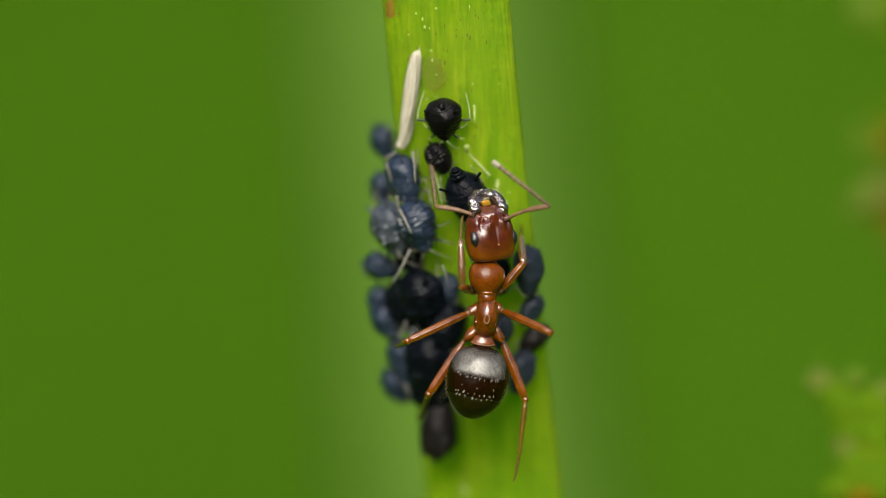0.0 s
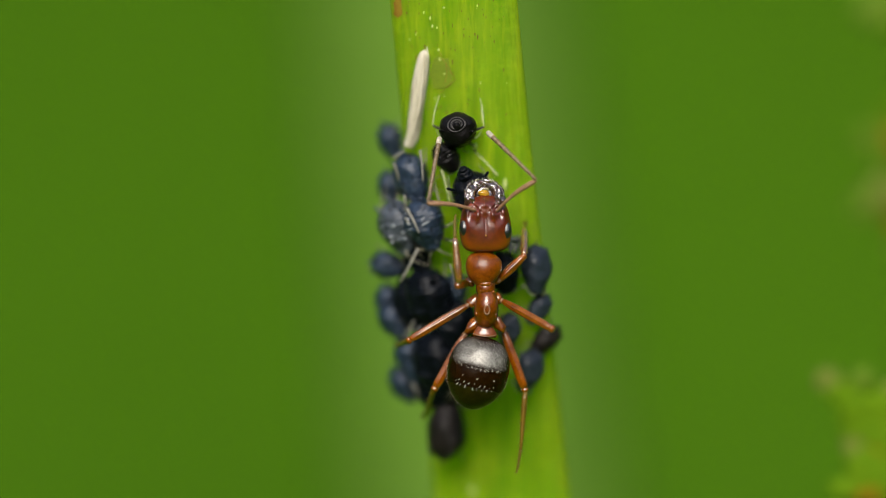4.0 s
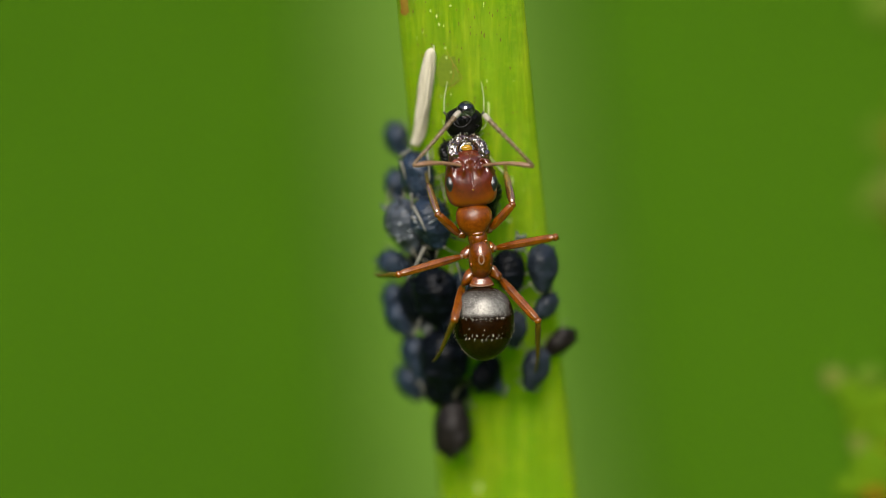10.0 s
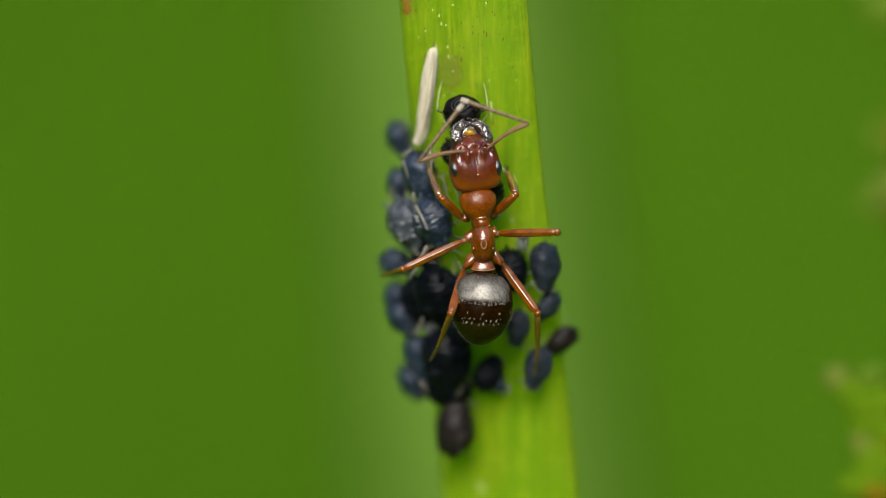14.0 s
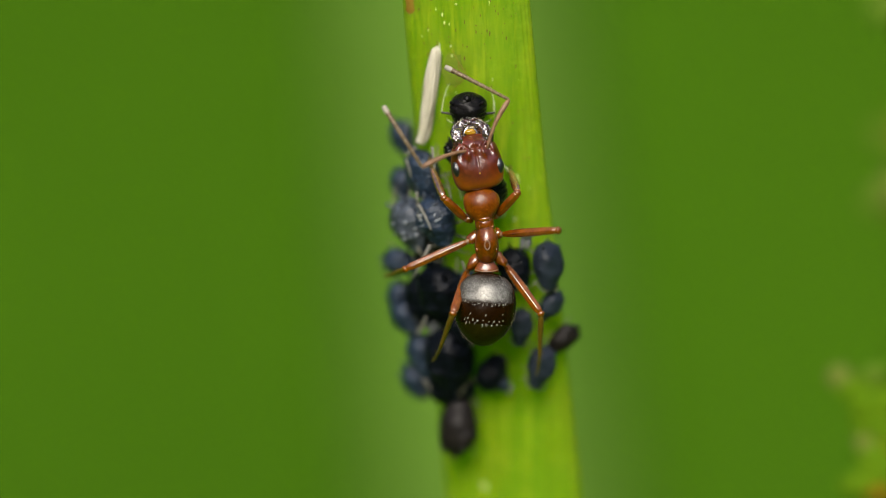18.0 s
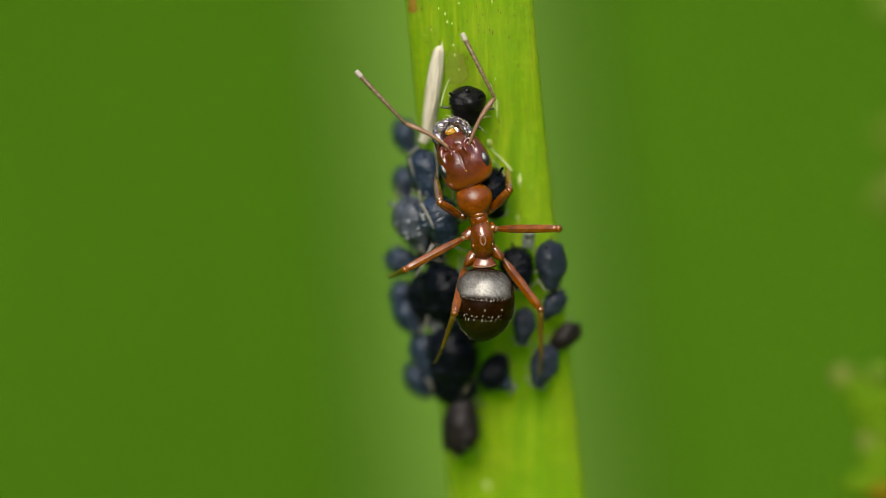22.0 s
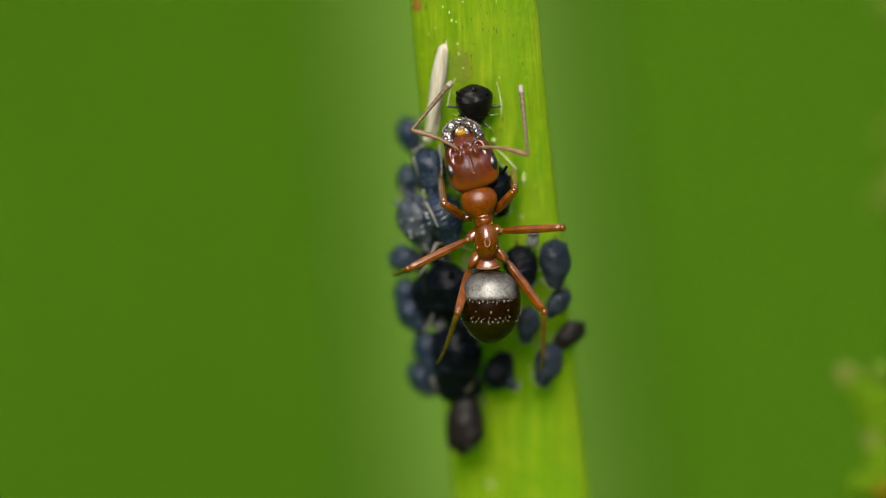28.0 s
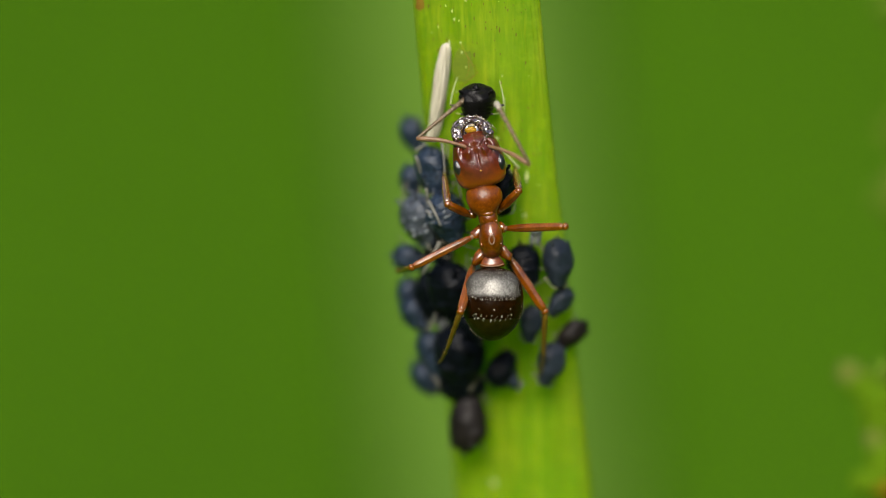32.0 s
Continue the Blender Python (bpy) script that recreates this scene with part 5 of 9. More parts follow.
    walk(skull, [
        (0.0, turned(0.014, -0.050, 1.508, -10.31, 27.0)),
        (0.5, turned(0.047, -0.050, 1.535, -4.12, 26.8)),
        (1.0, turned(0.106, -0.050, 1.558, -1.24, 26.5)),
        (1.5, turned(0.096, -0.050, 1.525, 1.94, 26.2)),
        (2.0, turned(0.129, -0.050, 1.516, 0.94, 26.0)),
        (2.5, turned(0.040, -0.050, 1.457, -0.91, 19.0)),
        (3.0, turned(-0.011, -0.050, 1.468, -0.60, 15.0)),
        (3.5, turned(-0.056, -0.050, 1.483, 0.35, 2.0)),
        (5.5, turned(-0.113, -0.050, 1.513, -2.20, 0.0)),
        (6.0, turned(-0.095, -0.050, 1.475, -1.59, 0.5)),
        (6.5, turned(-0.116, -0.050, 1.462, -1.93, 1.0)),
        (7.0, turned(-0.103, -0.050, 1.443, -1.65, 1.5)),
        (7.2, turned(-0.106, -0.050, 1.439, -1.85, 1.7)),
        (7.5, turned(-0.108, -0.050, 1.435, -0.75, 2.0)),
        (8.0, turned(-0.123, -0.050, 1.460, 3.18, 9.0)),
        (8.5, turned(-0.106, -0.050, 1.447, 3.09, 9.0)),
        (9.0, turned(-0.099, -0.050, 1.412, 1.33, 9.0)),
        (9.5, turned(-0.107, -0.050, 1.513, 1.36, 9.0)),
        (9.8, turned(-0.108, -0.050, 1.438, 1.20, 6.6)),
        (10.0, turned(-0.110, -0.050, 1.387, 1.00, 5.0)),
        (10.3, turned(-0.099, -0.050, 1.385, 0.74, 3.8)),
        (10.5, turned(-0.090, -0.050, 1.383, 0.84, 3.0)),
        (11.0, turned(-0.117, -0.050, 1.406, 1.26, 1.0)),
        (11.5, turned(-0.100, -0.050, 1.445, 0.38, 3.3)),
        (12.0, turned(-0.105, -0.050, 1.420, -0.43, 5.7)),
        (12.5, turned(-0.108, -0.050, 1.395, -0.81, 8.0)),
        (13.0, turned(-0.099, -0.050, 1.425, -0.39, 8.0)),
        (13.5, turned(-0.103, -0.050, 1.391, -1.50, 8.0)),
        (14.0, turned(-0.100, -0.050, 1.378, -2.75, 7.3)),
        (14.5, turned(-0.106, -0.050, 1.431, -3.91, 6.7)),
        (16.5, turned(-0.115, -0.050, 1.443, -3.65, 4.0)),
        (17.0, turned(-0.105, -0.050, 1.460, -4.81, 4.4)),
        (17.5, turned(-0.102, -0.050, 1.407, -5.05, 4.8)),
        (18.0, turned(-0.107, -0.050, 1.435, -5.60, 5.2)),
        (18.5, turned(-0.105, -0.050, 1.484, -5.90, 5.6)),
        (19.0, turned(-0.116, -0.050, 1.441, -6.62, 6.0)),
        (19.5, turned(-0.091, -0.050, 1.375, -6.86, 4.0)),
        (20.0, turned(-0.086, -0.050, 1.395, -9.23, 2.0)),
        (20.5, turned(-0.084, -0.050, 1.379, -12.49, -6.0)),
        (21.0, turned(-0.107, -0.050, 1.442, -12.90, -5.7)),
        (21.5, turned(-0.104, -0.050, 1.425, -12.70, -5.3)),
        (22.0, turned(-0.087, -0.050, 1.432, -13.27, -5.0)),
        (22.5, turned(-0.103, -0.050, 1.403, -12.75, -3.8)),
        (23.0, turned(-0.078, -0.050, 1.397, -11.64, -2.5)),
        (23.5, turned(-0.101, -0.050, 1.408, -10.38, -1.2)),
        (24.0, turned(-0.087, -0.050, 1.399, -10.09, 0.0)),
        (24.5, turned(-0.083, -0.050, 1.379, -9.00, 0.0)),
        (25.0, turned(-0.110, -0.050, 1.414, -8.13, 0.0)),
        (25.5, turned(-0.084, -0.050, 1.386, -7.84, 0.0)),
        (27.5, turned(-0.098, -0.050, 1.419, -9.25, 0.0)),
        (27.8, turned(-0.096, -0.050, 1.402, -8.32, 0.0)),
        (28.0, turned(-0.095, -0.050, 1.401, -8.47, 0.0)),
        (28.3, turned(-0.097, -0.050, 1.410, -8.04, 0.0)),
        (28.5, turned(-0.105, -0.050, 1.443, -8.05, 0.0)),
        (28.8, turned(-0.106, -0.050, 1.466, -7.89, 0.0)),
        (29.0, turned(-0.099, -0.050, 1.443, -7.40, 0.0)),
        (29.3, turned(-0.101, -0.050, 1.433, -7.01, 0.0)),
        (29.5, turned(-0.102, -0.050, 1.430, -6.36, 0.0)),
        (29.8, turned(-0.103, -0.050, 1.437, -6.68, 0.0)),
        (30.0, turned(-0.098, -0.050, 1.409, -6.20, 0.0)),
        (30.3, turned(-0.096, -0.050, 1.409, -6.25, 0.0)),
        (30.5, turned(-0.097, -0.050, 1.433, -5.87, 0.0)),
        (30.8, turned(-0.099, -0.050, 1.424, -6.10, 0.0)),
        (31.0, turned(-0.101, -0.050, 1.396, -5.58, 0.0)),
        (31.5, turned(-0.088, -0.050, 1.377, -5.92, 0.0)),
        (32.0, turned(-0.089, -0.050, 1.372, -5.54, 0.0)),
    ])
    walk(gaster, [
        (0.0, turned(0.045, -0.020, -0.750, 3.60)),
        (1.5, turned(0.045, -0.020, -0.750, 8.50)),
        (3.0, turned(0.045, -0.020, -0.750, 9.80)),
        (5.5, turned(0.045, -0.020, -0.750, 8.60)),
        (6.5, turned(0.045, -0.020, -0.750, 8.60)),
        (7.0, turned(0.045, -0.020, -0.750, 6.60)),
        (7.2, turned(0.045, -0.020, -0.750, 4.60)),
        (7.4, turned(0.045, -0.020, -0.750, -4.50)),
        (7.6, turned(0.045, -0.020, -0.750, -10.50)),
        (8.0, turned(0.045, -0.020, -0.750, -4.20)),
        (8.5, turned(0.045, -0.020, -0.750, -3.50)),
        (9.0, turned(0.045, -0.020, -0.750, -2.60)),
        (9.5, turned(0.045, -0.020, -0.750, -3.40)),
        (10.0, turned(0.045, -0.020, -0.750, 1.10)),
        (10.5, turned(0.045, -0.020, -0.750, 5.60)),
        (11.0, turned(0.045, -0.020, -0.750, 4.90)),
        (12.0, turned(0.045, -0.020, -0.750, 2.60)),
        (13.0, turned(0.045, -0.020, -0.750, 3.30)),
        (14.5, turned(0.045, -0.020, -0.750, 4.00)),
        (17.0, turned(0.045, -0.020, -0.750, 4.30)),
        (20.0, turned(0.045, -0.020, -0.750, 5.60)),
        (21.0, turned(0.045, -0.020, -0.750, 6.80)),
        (24.0, turned(0.045, -0.020, -0.750, 6.60)),
        (27.5, turned(0.045, -0.020, -0.750, 2.80)),
        (29.0, turned(0.045, -0.020, -0.750, 2.60)),
        (32.0, turned(0.045, -0.020, -0.750, 3.30)),
    ])
    walk(scapes["left"], [
        (0.0, limb(-0.263, -0.635, 2.556, -0.990, -0.000, 0.141)),
        (0.5, limb(-0.118, -0.635, 2.606, -0.658, -0.424, 0.622)),
        (1.0, limb(-0.006, -0.635, 2.636, -0.877, -0.422, 0.230)),
        (1.5, limb(0.042, -0.634, 2.607, -0.800, -0.566, 0.200)),
        (2.0, limb(0.055, -0.634, 2.598, -0.599, -0.778, 0.191)),
        (2.5, limb(-0.116, -0.621, 2.534, -1.000, -0.000, -0.019)),
        (3.0, limb(-0.187, -0.612, 2.546, -0.567, -0.714, 0.411)),
        (3.5, limb(-0.293, -0.568, 2.564, -0.926, -0.369, 0.081)),
        (5.5, limb(-0.409, -0.560, 2.582, -0.942, -0.270, 0.201)),
        (6.0, limb(-0.377, -0.562, 2.548, -0.639, -0.506, 0.579)),
        (6.5, limb(-0.402, -0.564, 2.533, -0.950, -0.275, 0.148)),
        (7.0, limb(-0.381, -0.566, 2.515, -0.773, -0.559, 0.300)),
        (7.5, limb(-0.366, -0.568, 2.511, -0.945, -0.180, 0.275)),
        (8.0, limb(-0.266, -0.594, 2.549, -0.870, -0.328, 0.368)),
        (8.5, limb(-0.250, -0.594, 2.536, -0.991, -0.000, 0.134)),
        (9.0, limb(-0.277, -0.594, 2.497, -0.976, -0.128, 0.178)),
        (9.5, limb(-0.285, -0.594, 2.597, -1.000, -0.021, 0.004)),
        (10.0, limb(-0.318, -0.580, 2.471, -0.953, -0.300, 0.047)),
        (10.5, limb(-0.312, -0.572, 2.467, -0.900, -0.382, -0.207)),
        (11.0, limb(-0.342, -0.564, 2.491, -0.899, -0.367, -0.240)),
        (11.5, limb(-0.329, -0.573, 2.526, -0.898, -0.345, -0.271)),
        (12.0, limb(-0.335, -0.582, 2.498, -0.886, -0.328, -0.327)),
        (12.5, limb(-0.332, -0.590, 2.472, -0.907, -0.415, 0.067)),
        (13.0, limb(-0.315, -0.590, 2.504, -0.919, -0.365, 0.150)),
        (13.5, limb(-0.340, -0.590, 2.465, -0.927, -0.372, -0.055)),
        (14.0, limb(-0.364, -0.588, 2.447, -0.926, -0.321, -0.200)),
        (14.5, limb(-0.396, -0.586, 2.494, -0.695, -0.370, -0.617)),
        (16.5, limb(-0.416, -0.576, 2.506, -0.832, -0.526, -0.175)),
        (17.0, limb(-0.425, -0.577, 2.517, -0.909, -0.351, -0.226)),
        (17.5, limb(-0.424, -0.579, 2.463, -0.917, -0.348, -0.195)),
        (18.0, limb(-0.437, -0.580, 2.488, -0.871, -0.374, -0.317)),
        (18.5, limb(-0.438, -0.582, 2.536, -0.991, -0.000, -0.132)),
        (19.0, limb(-0.460, -0.583, 2.488, -0.727, -0.331, 0.602)),
        (19.5, limb(-0.451, -0.576, 2.420, -0.852, -0.516, 0.086)),
        (20.0, limb(-0.500, -0.568, 2.422, -0.842, -0.521, 0.143)),
        (20.5, limb(-0.598, -0.533, 2.371, -0.999, -0.000, 0.053)),
        (21.0, limb(-0.626, -0.535, 2.432, -0.886, -0.000, 0.464)),
        (21.5, limb(-0.618, -0.536, 2.417, -0.814, -0.000, 0.581)),
        (22.0, limb(-0.609, -0.538, 2.419, -0.828, -0.000, 0.561)),
        (22.5, limb(-0.610, -0.544, 2.395, -0.786, -0.000, 0.618)),
        (23.0, limb(-0.559, -0.549, 2.401, -0.771, -0.000, 0.637)),
        (23.5, limb(-0.553, -0.555, 2.424, -0.997, -0.000, 0.077)),
        (24.0, limb(-0.527, -0.560, 2.417, -0.996, -0.000, 0.091)),
        (24.5, limb(-0.503, -0.560, 2.406, -0.947, -0.000, -0.322)),
        (25.0, limb(-0.515, -0.560, 2.447, -0.996, -0.000, -0.091)),
        (25.5, limb(-0.484, -0.560, 2.421, -0.993, -0.000, 0.120)),
        (27.5, limb(-0.523, -0.560, 2.444, -0.983, -0.000, 0.184)),
        (27.8, limb(-0.504, -0.560, 2.434, -0.791, -0.000, 0.612)),
        (28.0, limb(-0.506, -0.560, 2.432, -0.895, -0.000, 0.446)),
        (28.3, limb(-0.500, -0.560, 2.444, -0.746, -0.000, 0.666)),
        (28.5, limb(-0.509, -0.560, 2.477, -0.812, -0.000, 0.583)),
        (28.8, limb(-0.507, -0.560, 2.501, -0.735, -0.000, 0.678)),
        (29.0, limb(-0.491, -0.560, 2.481, -0.940, -0.000, 0.342)),
        (29.3, limb(-0.486, -0.560, 2.474, -0.801, -0.000, 0.599)),
        (29.5, limb(-0.476, -0.560, 2.475, -0.637, -0.253, 0.728)),
        (29.8, limb(-0.482, -0.560, 2.480, -0.625, -0.291, 0.725)),
        (30.0, limb(-0.469, -0.560, 2.455, -0.623, -0.248, 0.742)),
        (30.3, limb(-0.467, -0.560, 2.455, -0.644, -0.000, 0.765)),
        (30.5, limb(-0.461, -0.560, 2.481, -0.936, -0.319, -0.147)),
        (30.8, limb(-0.468, -0.560, 2.471, -0.952, -0.156, 0.262)),
        (31.0, limb(-0.460, -0.560, 2.446, -0.975, -0.220, 0.012)),
        (31.5, limb(-0.453, -0.560, 2.425, -0.960, -0.133, 0.247)),
        (32.0, limb(-0.447, -0.560, 2.422, -0.975, -0.000, 0.222)),
    ])
    walk(flagella["left"], [
        (0.0, limb(-1.669, -0.635, 2.756, -0.156, 0.764, 0.626)),
        (0.5, limb(-1.053, -1.237, 3.489, 0.041, 0.461, 0.887)),
        (1.0, limb(-1.252, -1.234, 2.962, -0.046, 0.634, 0.772)),
        (1.5, limb(-1.094, -1.438, 2.892, -0.433, 0.353, 0.830)),
        (2.0, limb(-0.796, -1.738, 2.869, -0.146, 0.000, 0.989)),
        (2.5, limb(-1.536, -0.621, 2.507, -0.048, 0.119, 0.992)),
        (3.0, limb(-0.992, -1.625, 3.130, -0.228, 0.000, 0.974)),
        (3.5, limb(-1.608, -1.092, 2.680, 0.041, 0.419, 0.907)),
        (5.5, limb(-1.747, -0.943, 2.868, 0.158, 0.000, 0.987)),
        (6.0, limb(-1.285, -1.281, 3.370, 0.159, 0.000, 0.987)),
        (6.5, limb(-1.750, -0.955, 2.743, 0.354, 0.000, 0.935)),
        (7.0, limb(-1.479, -1.359, 2.942, -0.086, 0.000, 0.996)),
        (7.5, limb(-1.707, -0.823, 2.901, 0.658, 0.468, 0.590)),
        (8.0, limb(-1.501, -1.059, 3.072, 0.562, 0.675, 0.479)),
        (8.5, limb(-1.657, -0.594, 2.727, 0.737, 0.218, 0.639)),
        (9.0, limb(-1.662, -0.776, 2.749, 0.780, 0.000, 0.626)),
        (9.5, limb(-1.704, -0.624, 2.603, 0.699, 0.000, 0.715)),
        (10.0, limb(-1.671, -1.005, 2.538, 0.671, 0.162, 0.723)),
        (10.5, limb(-1.591, -1.115, 2.172, 0.478, 0.226, 0.849)),
        (11.0, limb(-1.618, -1.085, 2.150, 0.529, 0.214, 0.821)),
        (11.5, limb(-1.605, -1.064, 2.141, 0.449, 0.227, 0.864)),
        (12.0, limb(-1.594, -1.048, 2.033, 0.394, 0.216, 0.893)),
        (12.5, limb(-1.621, -1.180, 2.567, 0.580, 0.317, 0.751)),
        (13.0, limb(-1.619, -1.109, 2.717, 0.862, 0.000, 0.508)),
        (13.5, limb(-1.656, -1.119, 2.387, 0.748, 0.098, 0.657)),
        (14.0, limb(-1.679, -1.044, 2.163, 0.612, 0.000, 0.791)),
        (14.5, limb(-1.382, -1.112, 1.618, 0.077, 0.000, 0.997)),
        (16.5, limb(-1.598, -1.323, 2.258, 0.014, 0.000, 1.000)),
        (17.0, limb(-1.715, -1.076, 2.195, 0.005, 0.000, 1.000)),
        (17.5, limb(-1.726, -1.074, 2.186, 0.035, 0.000, 0.999)),
        (18.0, limb(-1.674, -1.111, 2.037, -0.538, 0.000, 0.843)),
        (18.5, limb(-1.846, -0.582, 2.349, -0.159, 0.523, 0.837)),
        (19.0, limb(-1.493, -1.053, 3.342, 0.101, 0.181, 0.978)),
        (19.5, limb(-1.661, -1.308, 2.543, -0.317, 0.358, 0.878)),
        (20.0, limb(-1.695, -1.308, 2.624, -0.507, 0.274, 0.817)),
        (20.5, limb(-2.016, -0.533, 2.447, -0.539, 0.614, 0.577)),
        (21.0, limb(-1.884, -0.535, 3.090, -0.098, 0.444, 0.890)),
        (21.5, limb(-1.774, -0.536, 3.241, -0.446, 0.222, 0.867)),
        (22.0, limb(-1.785, -0.538, 3.216, -0.631, 0.000, 0.776)),
        (22.5, limb(-1.726, -0.544, 3.273, 0.294, 0.456, 0.840)),
        (23.0, limb(-1.654, -0.549, 3.305, -0.374, 0.000, 0.927)),
        (23.5, limb(-1.969, -0.555, 2.533, 0.490, 0.364, 0.792)),
        (24.0, limb(-1.941, -0.560, 2.546, 0.512, 0.512, 0.690)),
        (24.5, limb(-1.848, -0.560, 1.948, 0.404, 0.337, 0.850)),
        (25.0, limb(-1.929, -0.560, 2.318, 0.117, 0.622, 0.775)),
        (25.5, limb(-1.894, -0.560, 2.591, 0.509, 0.546, 0.665)),
        (27.5, limb(-1.919, -0.560, 2.705, 0.102, 0.661, 0.743)),
        (27.8, limb(-1.627, -0.560, 3.303, 0.440, 0.335, 0.833)),
        (28.0, limb(-1.777, -0.560, 3.066, 0.588, 0.498, 0.638)),
        (28.3, limb(-1.560, -0.560, 3.389, 0.189, 0.485, 0.854)),
        (28.5, limb(-1.662, -0.560, 3.305, 0.375, 0.545, 0.750)),
        (28.8, limb(-1.550, -0.560, 3.464, -0.339, 0.000, 0.941)),
        (29.0, limb(-1.825, -0.560, 2.966, 0.425, 0.613, 0.666)),
        (29.3, limb(-1.623, -0.560, 3.324, 0.376, 0.105, 0.921)),
        (29.5, limb(-1.380, -0.919, 3.510, 0.042, 0.000, 0.999)),
        (29.8, limb(-1.369, -0.974, 3.509, -0.087, 0.000, 0.996)),
        (30.0, limb(-1.353, -0.912, 3.508, -0.029, 0.000, 1.000)),
        (30.3, limb(-1.382, -0.560, 3.541, 0.010, 0.136, 0.991)),
        (30.5, limb(-1.791, -1.013, 2.273, 0.065, 0.525, 0.848)),
        (30.8, limb(-1.820, -0.782, 2.844, 0.333, 0.578, 0.745)),
        (31.0, limb(-1.845, -0.873, 2.464, 0.461, 0.546, 0.699)),
        (31.5, limb(-1.816, -0.749, 2.775, 0.172, 0.000, 0.985)),
        (32.0, limb(-1.831, -0.560, 2.737, 0.759, 0.300, 0.577)),
    ])
    walk(scapes["right"], [
        (0.0, limb(0.157, -0.417, 2.632, 0.807, -0.458, 0.373)),
        (0.5, limb(0.309, -0.419, 2.636, 0.653, -0.608, 0.451)),
        (1.0, limb(0.423, -0.420, 2.645, 0.562, -0.465, 0.684)),
        (1.5, limb(0.472, -0.422, 2.593, 0.633, -0.686, 0.358)),
        (2.0, limb(0.486, -0.423, 2.591, 0.122, -0.000, 0.993)),
        (2.5, limb(0.337, -0.465, 2.541, 0.291, -0.578, 0.763)),
        (3.0, limb(0.276, -0.487, 2.551, 0.278, -0.449, 0.849)),
        (3.5, limb(0.187, -0.551, 2.561, 0.670, -0.351, 0.653)),
        (5.5, limb(0.070, -0.560, 2.600, 0.743, -0.252, 0.620)),
        (6.0, limb(0.102, -0.558, 2.561, 0.443, -0.199, 0.874)),
        (6.5, limb(0.078, -0.556, 2.549, 0.819, -0.260, 0.512)),
        (7.0, limb(0.099, -0.554, 2.529, 0.793, -0.361, 0.490)),
        (7.5, limb(0.114, -0.551, 2.518, 0.845, -0.520, -0.120)),
        (8.0, limb(0.208, -0.519, 2.523, 0.913, -0.370, 0.174)),
        (8.5, limb(0.223, -0.519, 2.511, 0.860, -0.479, 0.175)),
        (9.0, limb(0.197, -0.519, 2.486, 0.917, -0.397, 0.045)),
        (9.5, limb(0.189, -0.519, 2.586, 0.903, -0.410, 0.127)),
        (10.0, limb(0.160, -0.538, 2.463, 0.956, -0.290, -0.047)),
        (10.5, limb(0.167, -0.547, 2.460, 0.967, -0.242, 0.077)),
        (11.0, limb(0.137, -0.556, 2.481, 0.938, -0.304, 0.168)),
        (11.5, limb(0.150, -0.546, 2.523, 0.891, -0.265, 0.370)),
        (12.0, limb(0.142, -0.535, 2.502, 0.868, -0.284, 0.408)),
        (12.5, limb(0.143, -0.524, 2.479, 0.855, -0.339, 0.393)),
        (13.0, limb(0.161, -0.524, 2.507, 0.853, -0.513, -0.091)),
        (13.5, limb(0.135, -0.524, 2.478, 0.812, -0.338, 0.475)),
        (14.0, limb(0.111, -0.527, 2.470, 0.796, -0.346, 0.496)),
        (14.5, limb(0.080, -0.530, 2.527, 0.679, -0.000, 0.734)),
        (16.5, limb(0.062, -0.543, 2.536, 0.938, -0.000, 0.346)),
        (17.0, limb(0.052, -0.541, 2.557, 0.764, -0.167, 0.624)),
        (17.5, limb(0.052, -0.539, 2.505, 0.590, -0.000, 0.808)),
        (18.0, limb(0.039, -0.537, 2.534, 0.405, -0.000, 0.914)),
        (18.5, limb(0.037, -0.535, 2.585, 0.774, -0.235, 0.588)),
        (19.0, limb(0.014, -0.533, 2.543, 0.564, -0.000, 0.826)),
        (19.5, limb(0.025, -0.543, 2.477, 0.748, -0.610, 0.261)),
        (20.0, limb(-0.027, -0.551, 2.499, 0.488, -0.382, 0.785)),
        (20.5, limb(-0.132, -0.583, 2.475, 0.013, -0.000, 1.000)),
        (21.0, limb(-0.160, -0.582, 2.538, 0.593, -0.000, 0.805)),
        (21.5, limb(-0.152, -0.581, 2.522, 0.597, -0.176, 0.783)),
        (22.0, limb(-0.144, -0.580, 2.529, 0.537, -0.000, 0.844)),
        (22.5, limb(-0.143, -0.575, 2.501, 0.786, -0.000, 0.618)),
        (23.0, limb(-0.090, -0.570, 2.497, 0.755, -0.277, 0.595)),
        (23.5, limb(-0.081, -0.565, 2.510, 0.889, -0.441, -0.124)),
        (24.0, limb(-0.054, -0.560, 2.501, 0.796, -0.405, 0.449)),
        (24.5, limb(-0.029, -0.560, 2.481, 0.764, -0.467, 0.446)),
        (25.0, limb(-0.040, -0.560, 2.515, 0.363, -0.296, 0.884)),
        (25.5, limb(-0.009, -0.560, 2.486, 0.842, -0.505, 0.188)),
        (27.5, limb(-0.049, -0.560, 2.521, 0.831, -0.462, 0.312)),
        (27.8, limb(-0.029, -0.560, 2.503, 0.699, -0.559, -0.446)),
        (28.0, limb(-0.031, -0.560, 2.503, 0.907, -0.369, -0.203)),
        (28.3, limb(-0.025, -0.560, 2.511, 0.884, -0.365, 0.293)),
        (28.5, limb(-0.034, -0.560, 2.544, 0.770, -0.329, 0.547)),
        (28.8, limb(-0.031, -0.560, 2.567, 0.500, -0.000, 0.866)),
        (29.0, limb(-0.015, -0.560, 2.543, 0.938, -0.345, 0.042)),
